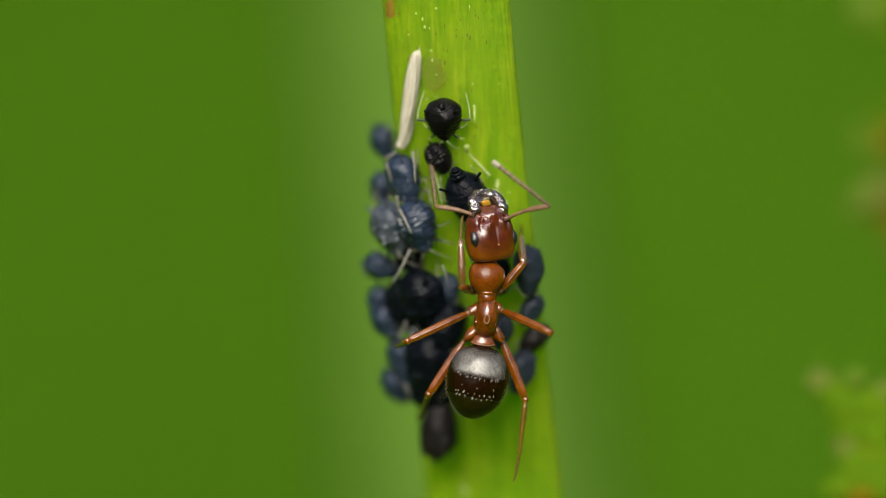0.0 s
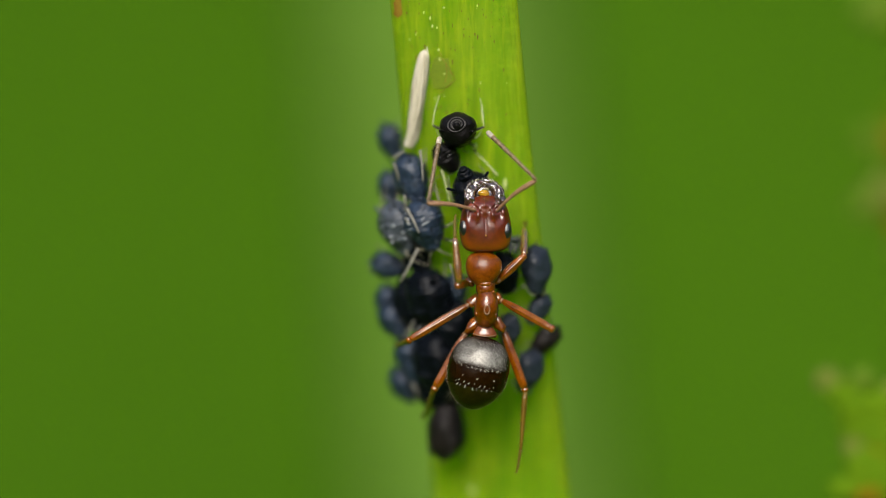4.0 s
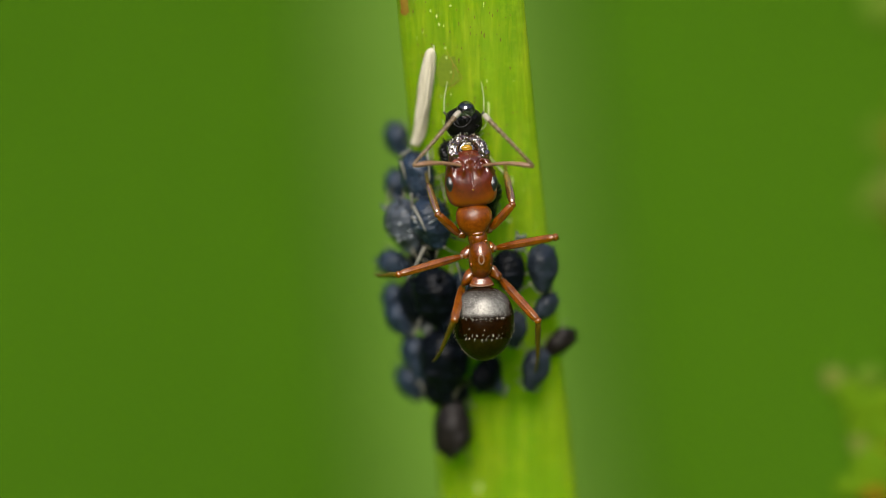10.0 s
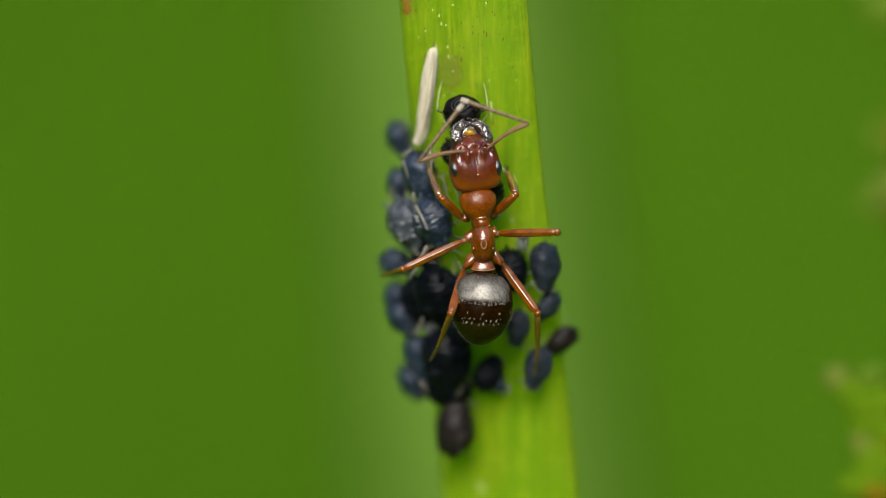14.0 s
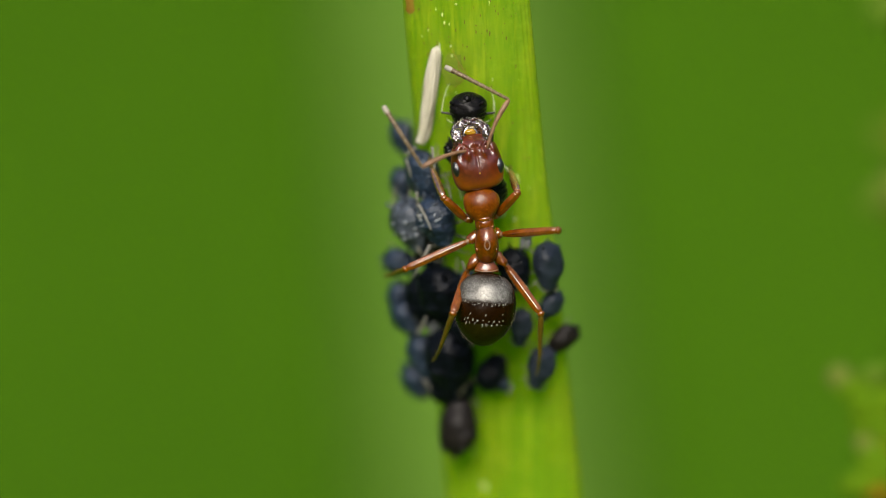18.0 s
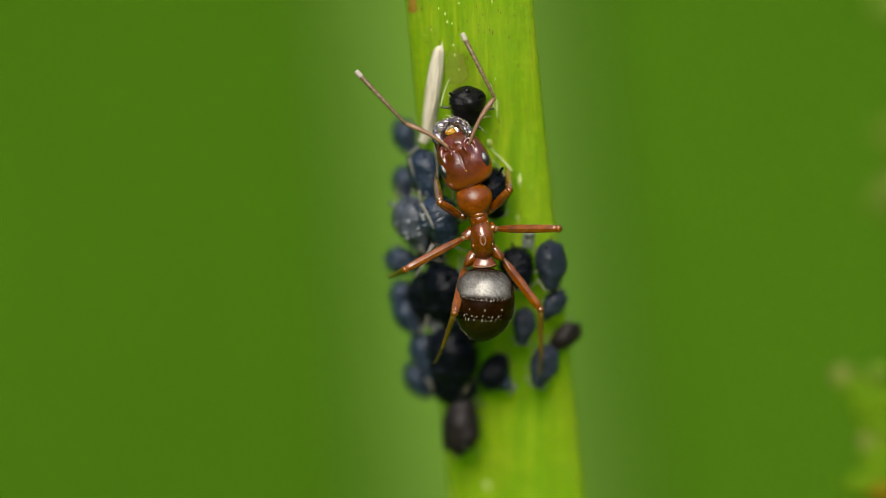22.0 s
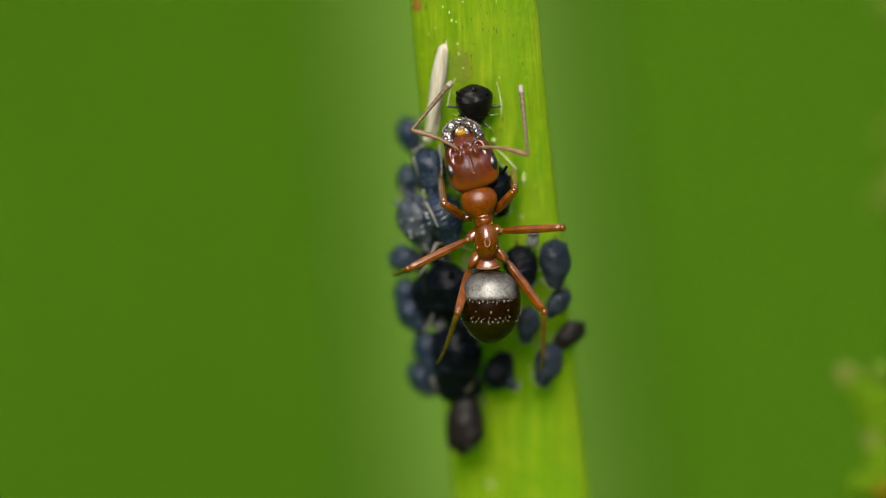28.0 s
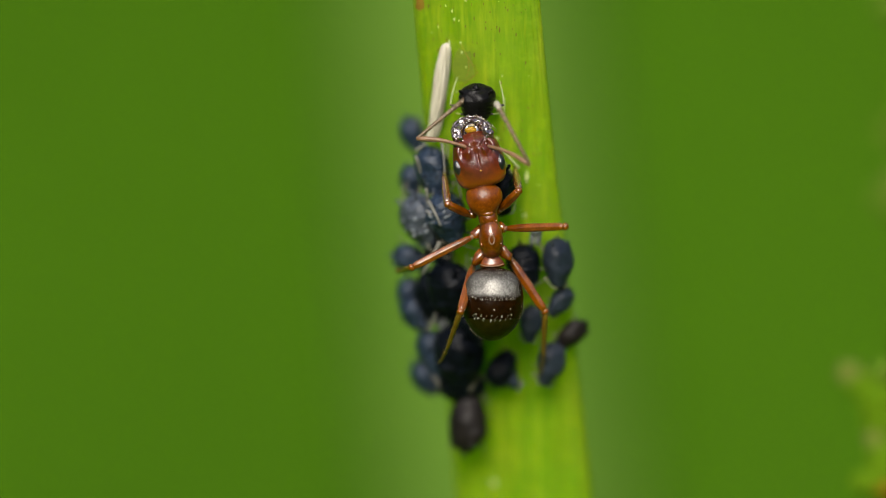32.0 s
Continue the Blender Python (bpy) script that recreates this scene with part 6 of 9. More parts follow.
        (29.3, limb(-0.009, -0.560, 2.532, 0.906, -0.390, 0.167)),
        (29.5, limb(0.002, -0.560, 2.529, 0.814, -0.331, 0.477)),
        (29.8, limb(-0.005, -0.560, 2.536, 0.670, -0.000, 0.743)),
        (30.0, limb(0.009, -0.560, 2.507, 0.603, -0.000, 0.798)),
        (30.3, limb(0.010, -0.560, 2.507, 0.516, -0.087, 0.852)),
        (30.5, limb(0.016, -0.560, 2.530, 0.798, -0.373, 0.473)),
        (30.8, limb(0.010, -0.560, 2.522, 0.870, -0.473, 0.138)),
        (31.0, limb(0.018, -0.560, 2.493, 0.724, -0.503, -0.473)),
        (31.5, limb(0.025, -0.560, 2.474, 0.891, -0.256, 0.374)),
        (32.0, limb(0.031, -0.560, 2.468, 0.775, -0.490, -0.398)),
    ])
    walk(flagella["right"], [
        (0.0, limb(1.303, -1.068, 3.162, -0.861, 0.000, 0.509)),
        (0.5, limb(1.237, -1.282, 3.277, -0.290, 0.632, 0.719)),
        (1.0, limb(1.222, -1.080, 3.616, -0.725, 0.410, 0.553)),
        (1.5, limb(1.371, -1.396, 3.102, -0.800, 0.098, 0.591)),
        (2.0, limb(0.659, -0.423, 4.000, -0.856, 0.000, 0.517)),
        (2.5, limb(0.750, -1.285, 3.625, 0.130, 0.000, 0.991)),
        (3.0, limb(0.671, -1.126, 3.756, -0.406, 0.000, 0.914)),
        (3.5, limb(1.139, -1.051, 3.489, -0.701, 0.369, 0.610)),
        (5.5, limb(1.125, -0.917, 3.481, -0.611, 0.000, 0.792)),
        (6.0, limb(0.731, -0.840, 3.803, -0.138, 0.000, 0.990)),
        (6.5, limb(1.241, -0.924, 3.276, -0.684, 0.000, 0.729)),
        (7.0, limb(1.225, -1.067, 3.225, -0.651, 0.000, 0.759)),
        (7.5, limb(1.314, -1.290, 2.347, -0.532, 0.000, 0.847)),
        (8.0, limb(1.503, -1.044, 2.771, -0.649, 0.259, 0.715)),
        (8.5, limb(1.444, -1.199, 2.759, -0.614, 0.345, 0.709)),
        (9.0, limb(1.499, -1.083, 2.550, -0.622, 0.169, 0.765)),
        (9.5, limb(1.472, -1.100, 2.766, -0.749, 0.000, 0.663)),
        (10.0, limb(1.517, -0.950, 2.396, -0.667, 0.000, 0.745)),
        (10.5, limb(1.540, -0.891, 2.569, -0.808, 0.202, 0.554)),
        (11.0, limb(1.469, -0.987, 2.719, -0.833, 0.000, 0.553)),
        (11.5, limb(1.414, -0.921, 3.048, -0.951, 0.000, 0.308)),
        (12.0, limb(1.374, -0.938, 3.081, -0.893, 0.216, 0.394)),
        (12.5, limb(1.356, -1.005, 3.037, -0.951, 0.000, 0.310)),
        (13.0, limb(1.372, -1.253, 2.379, -0.697, 0.000, 0.717)),
        (13.5, limb(1.289, -1.003, 3.153, -0.920, 0.000, 0.393)),
        (14.0, limb(1.242, -1.018, 3.174, -0.944, 0.000, 0.329)),
        (14.5, limb(1.044, -0.530, 3.569, -0.998, 0.000, 0.066)),
        (16.5, limb(1.394, -0.543, 3.028, -0.686, 0.000, 0.727)),
        (17.0, limb(1.137, -0.778, 3.442, -0.816, 0.000, 0.579)),
        (17.5, limb(0.889, -0.539, 3.652, -0.943, 0.000, 0.333)),
        (18.0, limb(0.614, -0.537, 3.833, -0.883, 0.114, 0.456)),
        (18.5, limb(1.136, -0.869, 3.420, -0.783, 0.000, 0.622)),
        (19.0, limb(0.814, -0.533, 3.716, -0.227, 0.000, 0.974)),
        (19.5, limb(1.087, -1.409, 2.848, 0.032, 0.300, 0.953)),
        (20.0, limb(0.666, -1.094, 3.613, -0.399, 0.000, 0.917)),
        (20.5, limb(-0.114, -0.583, 3.895, -0.694, 0.000, 0.720)),
        (21.0, limb(0.683, -0.582, 3.681, -0.801, 0.438, 0.408)),
        (21.5, limb(0.696, -0.831, 3.633, -0.499, 0.457, 0.736)),
        (22.0, limb(0.618, -0.580, 3.727, -0.385, 0.000, 0.923)),
        (22.5, limb(0.973, -0.575, 3.379, -0.492, 0.390, 0.778)),
        (23.0, limb(0.982, -0.963, 3.342, -0.565, 0.311, 0.764)),
        (23.5, limb(1.181, -1.191, 2.334, -0.685, 0.108, 0.721)),
        (24.0, limb(1.076, -1.135, 3.139, -0.870, 0.378, 0.316)),
        (24.5, limb(1.055, -1.223, 3.115, -0.911, 0.302, 0.281)),
        (25.0, limb(0.475, -0.980, 3.770, -0.878, 0.448, -0.168)),
        (25.5, limb(1.188, -1.277, 2.754, -0.845, 0.249, 0.473)),
        (27.5, limb(1.130, -1.215, 2.964, -0.823, 0.000, 0.568)),
        (27.8, limb(0.963, -1.354, 1.870, -0.464, 0.274, 0.842)),
        (28.0, limb(1.256, -1.084, 2.215, -0.043, 0.235, 0.971)),
        (28.3, limb(1.230, -1.078, 2.926, -0.116, 0.476, 0.872)),
        (28.5, limb(1.059, -1.028, 3.320, -0.161, 0.546, 0.822)),
        (28.8, limb(0.679, -0.560, 3.796, -0.734, 0.566, 0.376)),
        (29.0, limb(1.317, -1.050, 2.602, 0.353, 0.669, 0.655)),
        (29.3, limb(1.276, -1.114, 2.769, 0.136, 0.626, 0.768)),
        (29.5, limb(1.158, -1.030, 3.206, -0.161, 0.620, 0.768)),
        (29.8, limb(0.945, -0.560, 3.591, -0.185, 0.343, 0.921)),
        (30.0, limb(0.865, -0.560, 3.640, -0.250, 0.323, 0.913)),
        (30.3, limb(0.742, -0.684, 3.717, -0.497, 0.468, 0.731)),
        (30.5, limb(1.150, -1.089, 3.201, -0.600, 0.412, 0.686)),
        (30.8, limb(1.245, -1.232, 2.717, -0.757, 0.246, 0.605)),
        (31.0, limb(1.046, -1.274, 1.822, -0.380, 0.169, 0.909)),
        (31.5, limb(1.290, -0.924, 3.005, -0.520, 0.392, 0.759)),
        (32.0, limb(1.132, -1.256, 1.903, -0.441, 0.070, 0.895)),
    ])
    walk(thighs["left", "front"], [
        (0.0, limb(-0.510, 0.050, 0.660, -0.214, -0.971, 0.106)),
        (0.5, limb(-0.510, 0.050, 0.660, -0.221, -0.969, 0.107)),
        (1.0, limb(-0.510, 0.050, 0.660, -0.250, -0.962, 0.110)),
        (1.5, limb(-0.510, 0.050, 0.660, -0.283, -0.959, 0.008)),
        (2.0, limb(-0.510, 0.050, 0.660, -0.324, -0.945, -0.054)),
        (2.5, limb(-0.510, 0.050, 0.660, -0.253, -0.966, -0.053)),
        (3.0, limb(-0.510, 0.050, 0.660, -0.251, -0.968, -0.029)),
        (3.5, limb(-0.510, 0.050, 0.660, -0.200, -0.972, -0.120)),
        (5.5, limb(-0.510, 0.050, 0.660, -0.430, -0.831, 0.354)),
        (6.0, limb(-0.510, 0.050, 0.660, -0.388, -0.832, 0.396)),
        (6.5, limb(-0.510, 0.050, 0.660, -0.345, -0.812, 0.471)),
        (7.0, limb(-0.510, 0.050, 0.660, -0.315, -0.719, 0.620)),
        (7.2, limb(-0.510, 0.050, 0.660, -0.311, -0.805, 0.505)),
        (7.5, limb(-0.510, 0.050, 0.660, -0.307, -0.891, 0.334)),
        (8.0, limb(-0.510, 0.050, 0.660, -0.458, -0.706, 0.539)),
        (8.5, limb(-0.510, 0.050, 0.660, -0.536, -0.644, 0.546)),
        (9.0, limb(-0.510, 0.050, 0.660, -0.621, -0.485, 0.616)),
        (9.5, limb(-0.510, 0.050, 0.660, -0.619, -0.475, 0.625)),
        (9.8, limb(-0.510, 0.050, 0.660, -0.594, -0.526, 0.608)),
        (10.0, limb(-0.510, 0.050, 0.660, -0.580, -0.557, 0.595)),
        (10.3, limb(-0.510, 0.050, 0.660, -0.585, -0.603, 0.542)),
        (10.5, limb(-0.510, 0.050, 0.660, -0.588, -0.630, 0.508)),
        (11.0, limb(-0.510, 0.050, 0.660, -0.569, -0.662, 0.488)),
        (11.5, limb(-0.510, 0.050, 0.660, -0.553, -0.656, 0.514)),
        (12.0, limb(-0.510, 0.050, 0.660, -0.563, -0.647, 0.514)),
        (12.5, limb(-0.510, 0.050, 0.660, -0.571, -0.620, 0.539)),
        (13.0, limb(-0.510, 0.050, 0.660, -0.608, -0.512, 0.607)),
        (13.5, limb(-0.510, 0.050, 0.660, -0.624, -0.506, 0.595)),
        (14.0, limb(-0.510, 0.050, 0.660, -0.634, -0.469, 0.614)),
        (14.5, limb(-0.510, 0.050, 0.660, -0.620, -0.462, 0.634)),
        (16.5, limb(-0.510, 0.050, 0.660, -0.598, -0.522, 0.608)),
        (17.0, limb(-0.510, 0.050, 0.660, -0.597, -0.540, 0.594)),
        (17.5, limb(-0.510, 0.050, 0.660, -0.593, -0.556, 0.583)),
        (18.0, limb(-0.510, 0.050, 0.660, -0.631, -0.488, 0.603)),
        (18.5, limb(-0.510, 0.050, 0.660, -0.565, -0.610, 0.556)),
        (19.0, limb(-0.510, 0.050, 0.660, -0.573, -0.601, 0.557)),
        (19.5, limb(-0.510, 0.050, 0.660, -0.567, -0.593, 0.572)),
        (20.0, limb(-0.510, 0.050, 0.660, -0.574, -0.560, 0.598)),
        (20.5, limb(-0.510, 0.050, 0.660, -0.605, -0.646, 0.465)),
        (21.0, limb(-0.510, 0.050, 0.660, -0.522, -0.730, 0.441)),
        (21.5, limb(-0.510, 0.050, 0.660, -0.535, -0.719, 0.443)),
        (22.0, limb(-0.510, 0.050, 0.660, -0.534, -0.725, 0.435)),
        (22.5, limb(-0.510, 0.050, 0.660, -0.556, -0.710, 0.431)),
        (23.0, limb(-0.510, 0.050, 0.660, -0.552, -0.717, 0.426)),
        (23.5, limb(-0.510, 0.050, 0.660, -0.572, -0.688, 0.445)),
        (24.0, limb(-0.510, 0.050, 0.660, -0.572, -0.694, 0.436)),
        (24.5, limb(-0.510, 0.050, 0.660, -0.580, -0.673, 0.460)),
        (25.0, limb(-0.510, 0.050, 0.660, -0.584, -0.649, 0.487)),
        (25.5, limb(-0.510, 0.050, 0.660, -0.572, -0.664, 0.481)),
        (27.5, limb(-0.510, 0.050, 0.660, -0.565, -0.682, 0.464)),
        (27.8, limb(-0.510, 0.050, 0.660, -0.559, -0.698, 0.447)),
        (28.0, limb(-0.510, 0.050, 0.660, -0.556, -0.708, 0.436)),
        (28.3, limb(-0.510, 0.050, 0.660, -0.565, -0.694, 0.447)),
        (28.5, limb(-0.510, 0.050, 0.660, -0.573, -0.684, 0.451)),
        (28.8, limb(-0.510, 0.050, 0.660, -0.572, -0.699, 0.430)),
        (29.0, limb(-0.510, 0.050, 0.660, -0.573, -0.708, 0.414)),
        (29.3, limb(-0.510, 0.050, 0.660, -0.582, -0.694, 0.425)),
        (29.5, limb(-0.510, 0.050, 0.660, -0.587, -0.684, 0.433)),
        (29.8, limb(-0.510, 0.050, 0.660, -0.593, -0.679, 0.433)),
        (30.0, limb(-0.510, 0.050, 0.660, -0.596, -0.676, 0.433)),
        (30.3, limb(-0.510, 0.050, 0.660, -0.590, -0.682, 0.432)),
        (30.5, limb(-0.510, 0.050, 0.660, -0.585, -0.686, 0.434)),
        (30.8, limb(-0.510, 0.050, 0.660, -0.595, -0.709, 0.378)),
        (31.0, limb(-0.510, 0.050, 0.660, -0.603, -0.722, 0.339)),
        (31.5, limb(-0.510, 0.050, 0.660, -0.617, -0.712, 0.335)),
        (32.0, limb(-0.510, 0.050, 0.660, -0.608, -0.723, 0.329)),
    ])
    walk(shins["left", "front"], [
        (0.0, limb(-0.713, -0.873, 0.760, -0.163, 0.000, 0.987)),
        (0.5, limb(-0.720, -0.871, 0.761, -0.151, 0.000, 0.989)),
        (1.0, limb(-0.747, -0.864, 0.764, -0.134, 0.000, 0.991)),
        (1.5, limb(-0.778, -0.861, 0.668, -0.128, 0.000, 0.992)),
        (2.0, limb(-0.818, -0.847, 0.609, -0.134, 0.000, 0.991)),
        (2.5, limb(-0.751, -0.868, 0.610, -0.136, 0.000, 0.991)),
        (3.0, limb(-0.748, -0.869, 0.633, -0.130, 0.000, 0.991)),
        (3.5, limb(-0.700, -0.874, 0.546, -0.124, 0.000, 0.992)),
        (5.5, limb(-0.918, -0.739, 0.996, -0.282, 0.000, 0.959)),
        (6.0, limb(-0.878, -0.741, 1.037, -0.256, 0.000, 0.967)),
        (6.5, limb(-0.837, -0.721, 1.108, -0.262, 0.394, 0.881)),
        (7.0, limb(-0.809, -0.633, 1.249, -0.259, 0.623, 0.738)),
        (7.2, limb(-0.805, -0.715, 1.140, -0.229, 0.649, 0.725)),
        (7.5, limb(-0.802, -0.797, 0.977, -0.185, 0.685, 0.705)),
        (8.0, limb(-0.946, -0.621, 1.172, -0.170, 0.697, 0.697)),
        (8.5, limb(-1.019, -0.562, 1.179, -0.150, 0.710, 0.689)),
        (9.0, limb(-1.100, -0.411, 1.245, -0.136, 0.721, 0.679)),
        (9.5, limb(-1.098, -0.402, 1.254, -0.151, 0.707, 0.691)),
        (9.8, limb(-1.075, -0.450, 1.238, -0.175, 0.715, 0.677)),
        (10.0, limb(-1.061, -0.479, 1.225, -0.192, 0.720, 0.667)),
        (10.3, limb(-1.066, -0.523, 1.175, -0.217, 0.744, 0.632)),
        (10.5, limb(-1.068, -0.548, 1.142, -0.233, 0.759, 0.608)),
        (11.0, limb(-1.051, -0.579, 1.124, -0.230, 0.760, 0.608)),
        (11.5, limb(-1.035, -0.573, 1.148, -0.231, 0.761, 0.607)),
        (12.0, limb(-1.044, -0.565, 1.148, -0.231, 0.762, 0.605)),
        (12.5, limb(-1.052, -0.539, 1.172, -0.232, 0.762, 0.604)),
        (13.0, limb(-1.088, -0.436, 1.236, -0.237, 0.763, 0.601)),
        (13.5, limb(-1.103, -0.431, 1.225, -0.241, 0.760, 0.604)),
        (14.0, limb(-1.113, -0.396, 1.243, -0.243, 0.757, 0.607)),
        (14.5, limb(-1.099, -0.389, 1.262, -0.244, 0.753, 0.611)),
        (16.5, limb(-1.078, -0.446, 1.238, -0.243, 0.740, 0.627)),
        (17.0, limb(-1.077, -0.463, 1.224, -0.250, 0.736, 0.629)),
        (17.5, limb(-1.073, -0.478, 1.214, -0.255, 0.733, 0.631)),
        (18.0, limb(-1.109, -0.413, 1.233, -0.257, 0.729, 0.634)),
        (18.5, limb(-1.046, -0.530, 1.188, -0.256, 0.725, 0.639)),
        (19.0, limb(-1.055, -0.521, 1.189, -0.254, 0.722, 0.644)),
        (19.5, limb(-1.049, -0.513, 1.203, -0.258, 0.718, 0.646)),
        (20.0, limb(-1.055, -0.482, 1.228, -0.257, 0.714, 0.651)),
        (20.5, limb(-1.085, -0.564, 1.102, -0.075, 0.851, 0.519)),
        (21.0, limb(-1.006, -0.643, 1.079, -0.059, 0.852, 0.520)),
        (21.5, limb(-1.018, -0.633, 1.081, -0.056, 0.853, 0.518)),
        (22.0, limb(-1.017, -0.639, 1.073, -0.059, 0.854, 0.516)),
        (22.5, limb(-1.039, -0.625, 1.070, -0.059, 0.855, 0.515)),
        (23.0, limb(-1.035, -0.631, 1.065, -0.059, 0.856, 0.513)),
        (23.5, limb(-1.054, -0.604, 1.083, -0.060, 0.857, 0.511)),
        (24.0, limb(-1.054, -0.610, 1.074, -0.062, 0.858, 0.509)),
        (24.5, limb(-1.061, -0.589, 1.097, -0.060, 0.855, 0.515)),
        (25.0, limb(-1.065, -0.567, 1.123, -0.055, 0.852, 0.521)),
        (25.5, limb(-1.054, -0.581, 1.117, -0.055, 0.848, 0.527)),
        (27.5, limb(-1.047, -0.598, 1.101, -0.052, 0.833, 0.550)),
        (27.8, limb(-1.041, -0.613, 1.085, -0.051, 0.831, 0.554)),
        (28.0, limb(-1.038, -0.622, 1.074, -0.050, 0.830, 0.556)),
        (28.3, limb(-1.046, -0.609, 1.084, -0.050, 0.827, 0.560)),
        (28.5, limb(-1.054, -0.600, 1.089, -0.051, 0.826, 0.562)),
        (28.8, limb(-1.054, -0.614, 1.068, -0.053, 0.823, 0.565)),
        (29.0, limb(-1.054, -0.622, 1.053, -0.055, 0.822, 0.567)),
        (29.3, limb(-1.063, -0.609, 1.064, -0.056, 0.819, 0.571)),
        (29.5, limb(-1.068, -0.600, 1.071, -0.056, 0.818, 0.573)),
        (29.8, limb(-1.073, -0.595, 1.071, -0.055, 0.815, 0.576)),
        (30.0, limb(-1.076, -0.592, 1.071, -0.054, 0.814, 0.579)),
        (30.3, limb(-1.071, -0.598, 1.071, -0.052, 0.811, 0.582)),
        (30.5, limb(-1.065, -0.601, 1.072, -0.050, 0.810, 0.585)),
        (30.8, limb(-1.075, -0.624, 1.019, -0.047, 0.807, 0.589)),
        (31.0, limb(-1.083, -0.636, 0.982, -0.045, 0.805, 0.591)),
        (31.5, limb(-1.097, -0.626, 0.978, -0.046, 0.801, 0.597)),
        (32.0, limb(-1.087, -0.637, 0.973, -0.047, 0.797, 0.602)),
    ])
    walk(thighs["right", "front"], [
        (0.0, limb(0.300, 0.050, 0.765, 0.539, -0.000, 0.842)),
        (0.5, limb(0.300, 0.050, 0.765, 0.548, -0.000, 0.837)),
        (1.0, limb(0.300, 0.050, 0.765, 0.551, -0.000, 0.835)),
        (1.5, limb(0.300, 0.050, 0.765, 0.573, -0.000, 0.819)),
        (2.0, limb(0.300, 0.050, 0.765, 0.564, -0.000, 0.826)),
        (2.5, limb(0.300, 0.050, 0.765, 0.596, -0.000, 0.803)),
        (3.0, limb(0.300, 0.050, 0.765, 0.592, -0.000, 0.806)),
        (3.5, limb(0.300, 0.050, 0.765, 0.654, -0.000, 0.757)),
        (5.5, limb(0.300, 0.050, 0.765, 0.684, -0.000, 0.729)),
        (6.0, limb(0.300, 0.050, 0.765, 0.676, -0.000, 0.737)),
        (6.5, limb(0.300, 0.050, 0.765, 0.766, -0.000, 0.643)),
        (7.0, limb(0.300, 0.050, 0.765, 0.812, -0.000, 0.583)),
        (7.2, limb(0.300, 0.050, 0.765, 0.833, -0.000, 0.553)),
        (7.5, limb(0.300, 0.050, 0.765, 0.865, -0.000, 0.501)),
        (8.0, limb(0.300, 0.050, 0.765, 0.819, -0.064, 0.570)),
        (8.5, limb(0.300, 0.050, 0.765, 0.727, -0.294, 0.621)),
        (9.0, limb(0.300, 0.050, 0.765, 0.625, -0.206, 0.753)),
        (9.5, limb(0.300, 0.050, 0.765, 0.610, -0.170, 0.774)),
        (9.8, limb(0.300, 0.050, 0.765, 0.641, -0.254, 0.724)),
        (10.0, limb(0.300, 0.050, 0.765, 0.661, -0.291, 0.692)),
        (10.3, limb(0.300, 0.050, 0.765, 0.649, -0.577, 0.495)),
        (10.5, limb(0.300, 0.050, 0.765, 0.644, -0.674, 0.363)),
        (11.0, limb(0.300, 0.050, 0.765, 0.672, -0.656, 0.345)),
        (11.5, limb(0.300, 0.050, 0.765, 0.698, -0.605, 0.384)),
        (12.0, limb(0.300, 0.050, 0.765, 0.698, -0.596, 0.398)),
        (12.5, limb(0.300, 0.050, 0.765, 0.699, -0.566, 0.437)),
        (13.0, limb(0.300, 0.050, 0.765, 0.671, -0.518, 0.531)),
        (13.5, limb(0.300, 0.050, 0.765, 0.648, -0.536, 0.541)),
        (14.0, limb(0.300, 0.050, 0.765, 0.631, -0.528, 0.569)),
        (14.5, limb(0.300, 0.050, 0.765, 0.639, -0.483, 0.599)),
        (16.5, limb(0.300, 0.050, 0.765, 0.635, -0.502, 0.587)),
        (17.0, limb(0.300, 0.050, 0.765, 0.629, -0.493, 0.601)),
        (17.5, limb(0.300, 0.050, 0.765, 0.625, -0.485, 0.611)),
        (18.0, limb(0.300, 0.050, 0.765, 0.580, -0.501, 0.642)),
        (18.5, limb(0.300, 0.050, 0.765, 0.641, -0.487, 0.594)),
        (19.0, limb(0.300, 0.050, 0.765, 0.626, -0.506, 0.594)),
        (19.5, limb(0.300, 0.050, 0.765, 0.625, -0.464, 0.628)),
        (20.0, limb(0.300, 0.050, 0.765, 0.613, -0.443, 0.655)),
        (20.5, limb(0.300, 0.050, 0.765, 0.480, -0.633, 0.607)),
        (21.0, limb(0.300, 0.050, 0.765, 0.573, -0.625, 0.531)),
        (21.5, limb(0.300, 0.050, 0.765, 0.564, -0.634, 0.529)),
        (22.0, limb(0.300, 0.050, 0.765, 0.567, -0.626, 0.535)),
        (22.5, limb(0.300, 0.050, 0.765, 0.547, -0.641, 0.538)),
        (23.0, limb(0.300, 0.050, 0.765, 0.554, -0.633, 0.541)),
        (23.5, limb(0.300, 0.050, 0.765, 0.536, -0.624, 0.568)),
        (24.0, limb(0.300, 0.050, 0.765, 0.538, -0.617, 0.575)),
        (24.5, limb(0.300, 0.050, 0.765, 0.534, -0.599, 0.597)),
        (25.0, limb(0.300, 0.050, 0.765, 0.534, -0.583, 0.612)),
        (25.5, limb(0.300, 0.050, 0.765, 0.548, -0.571, 0.612)),
        (27.5, limb(0.300, 0.050, 0.765, 0.565, -0.556, 0.610)),
        (27.8, limb(0.300, 0.050, 0.765, 0.572, -0.566, 0.594)),
        (28.0, limb(0.300, 0.050, 0.765, 0.577, -0.572, 0.583)),
        (28.3, limb(0.300, 0.050, 0.765, 0.569, -0.564, 0.598)),
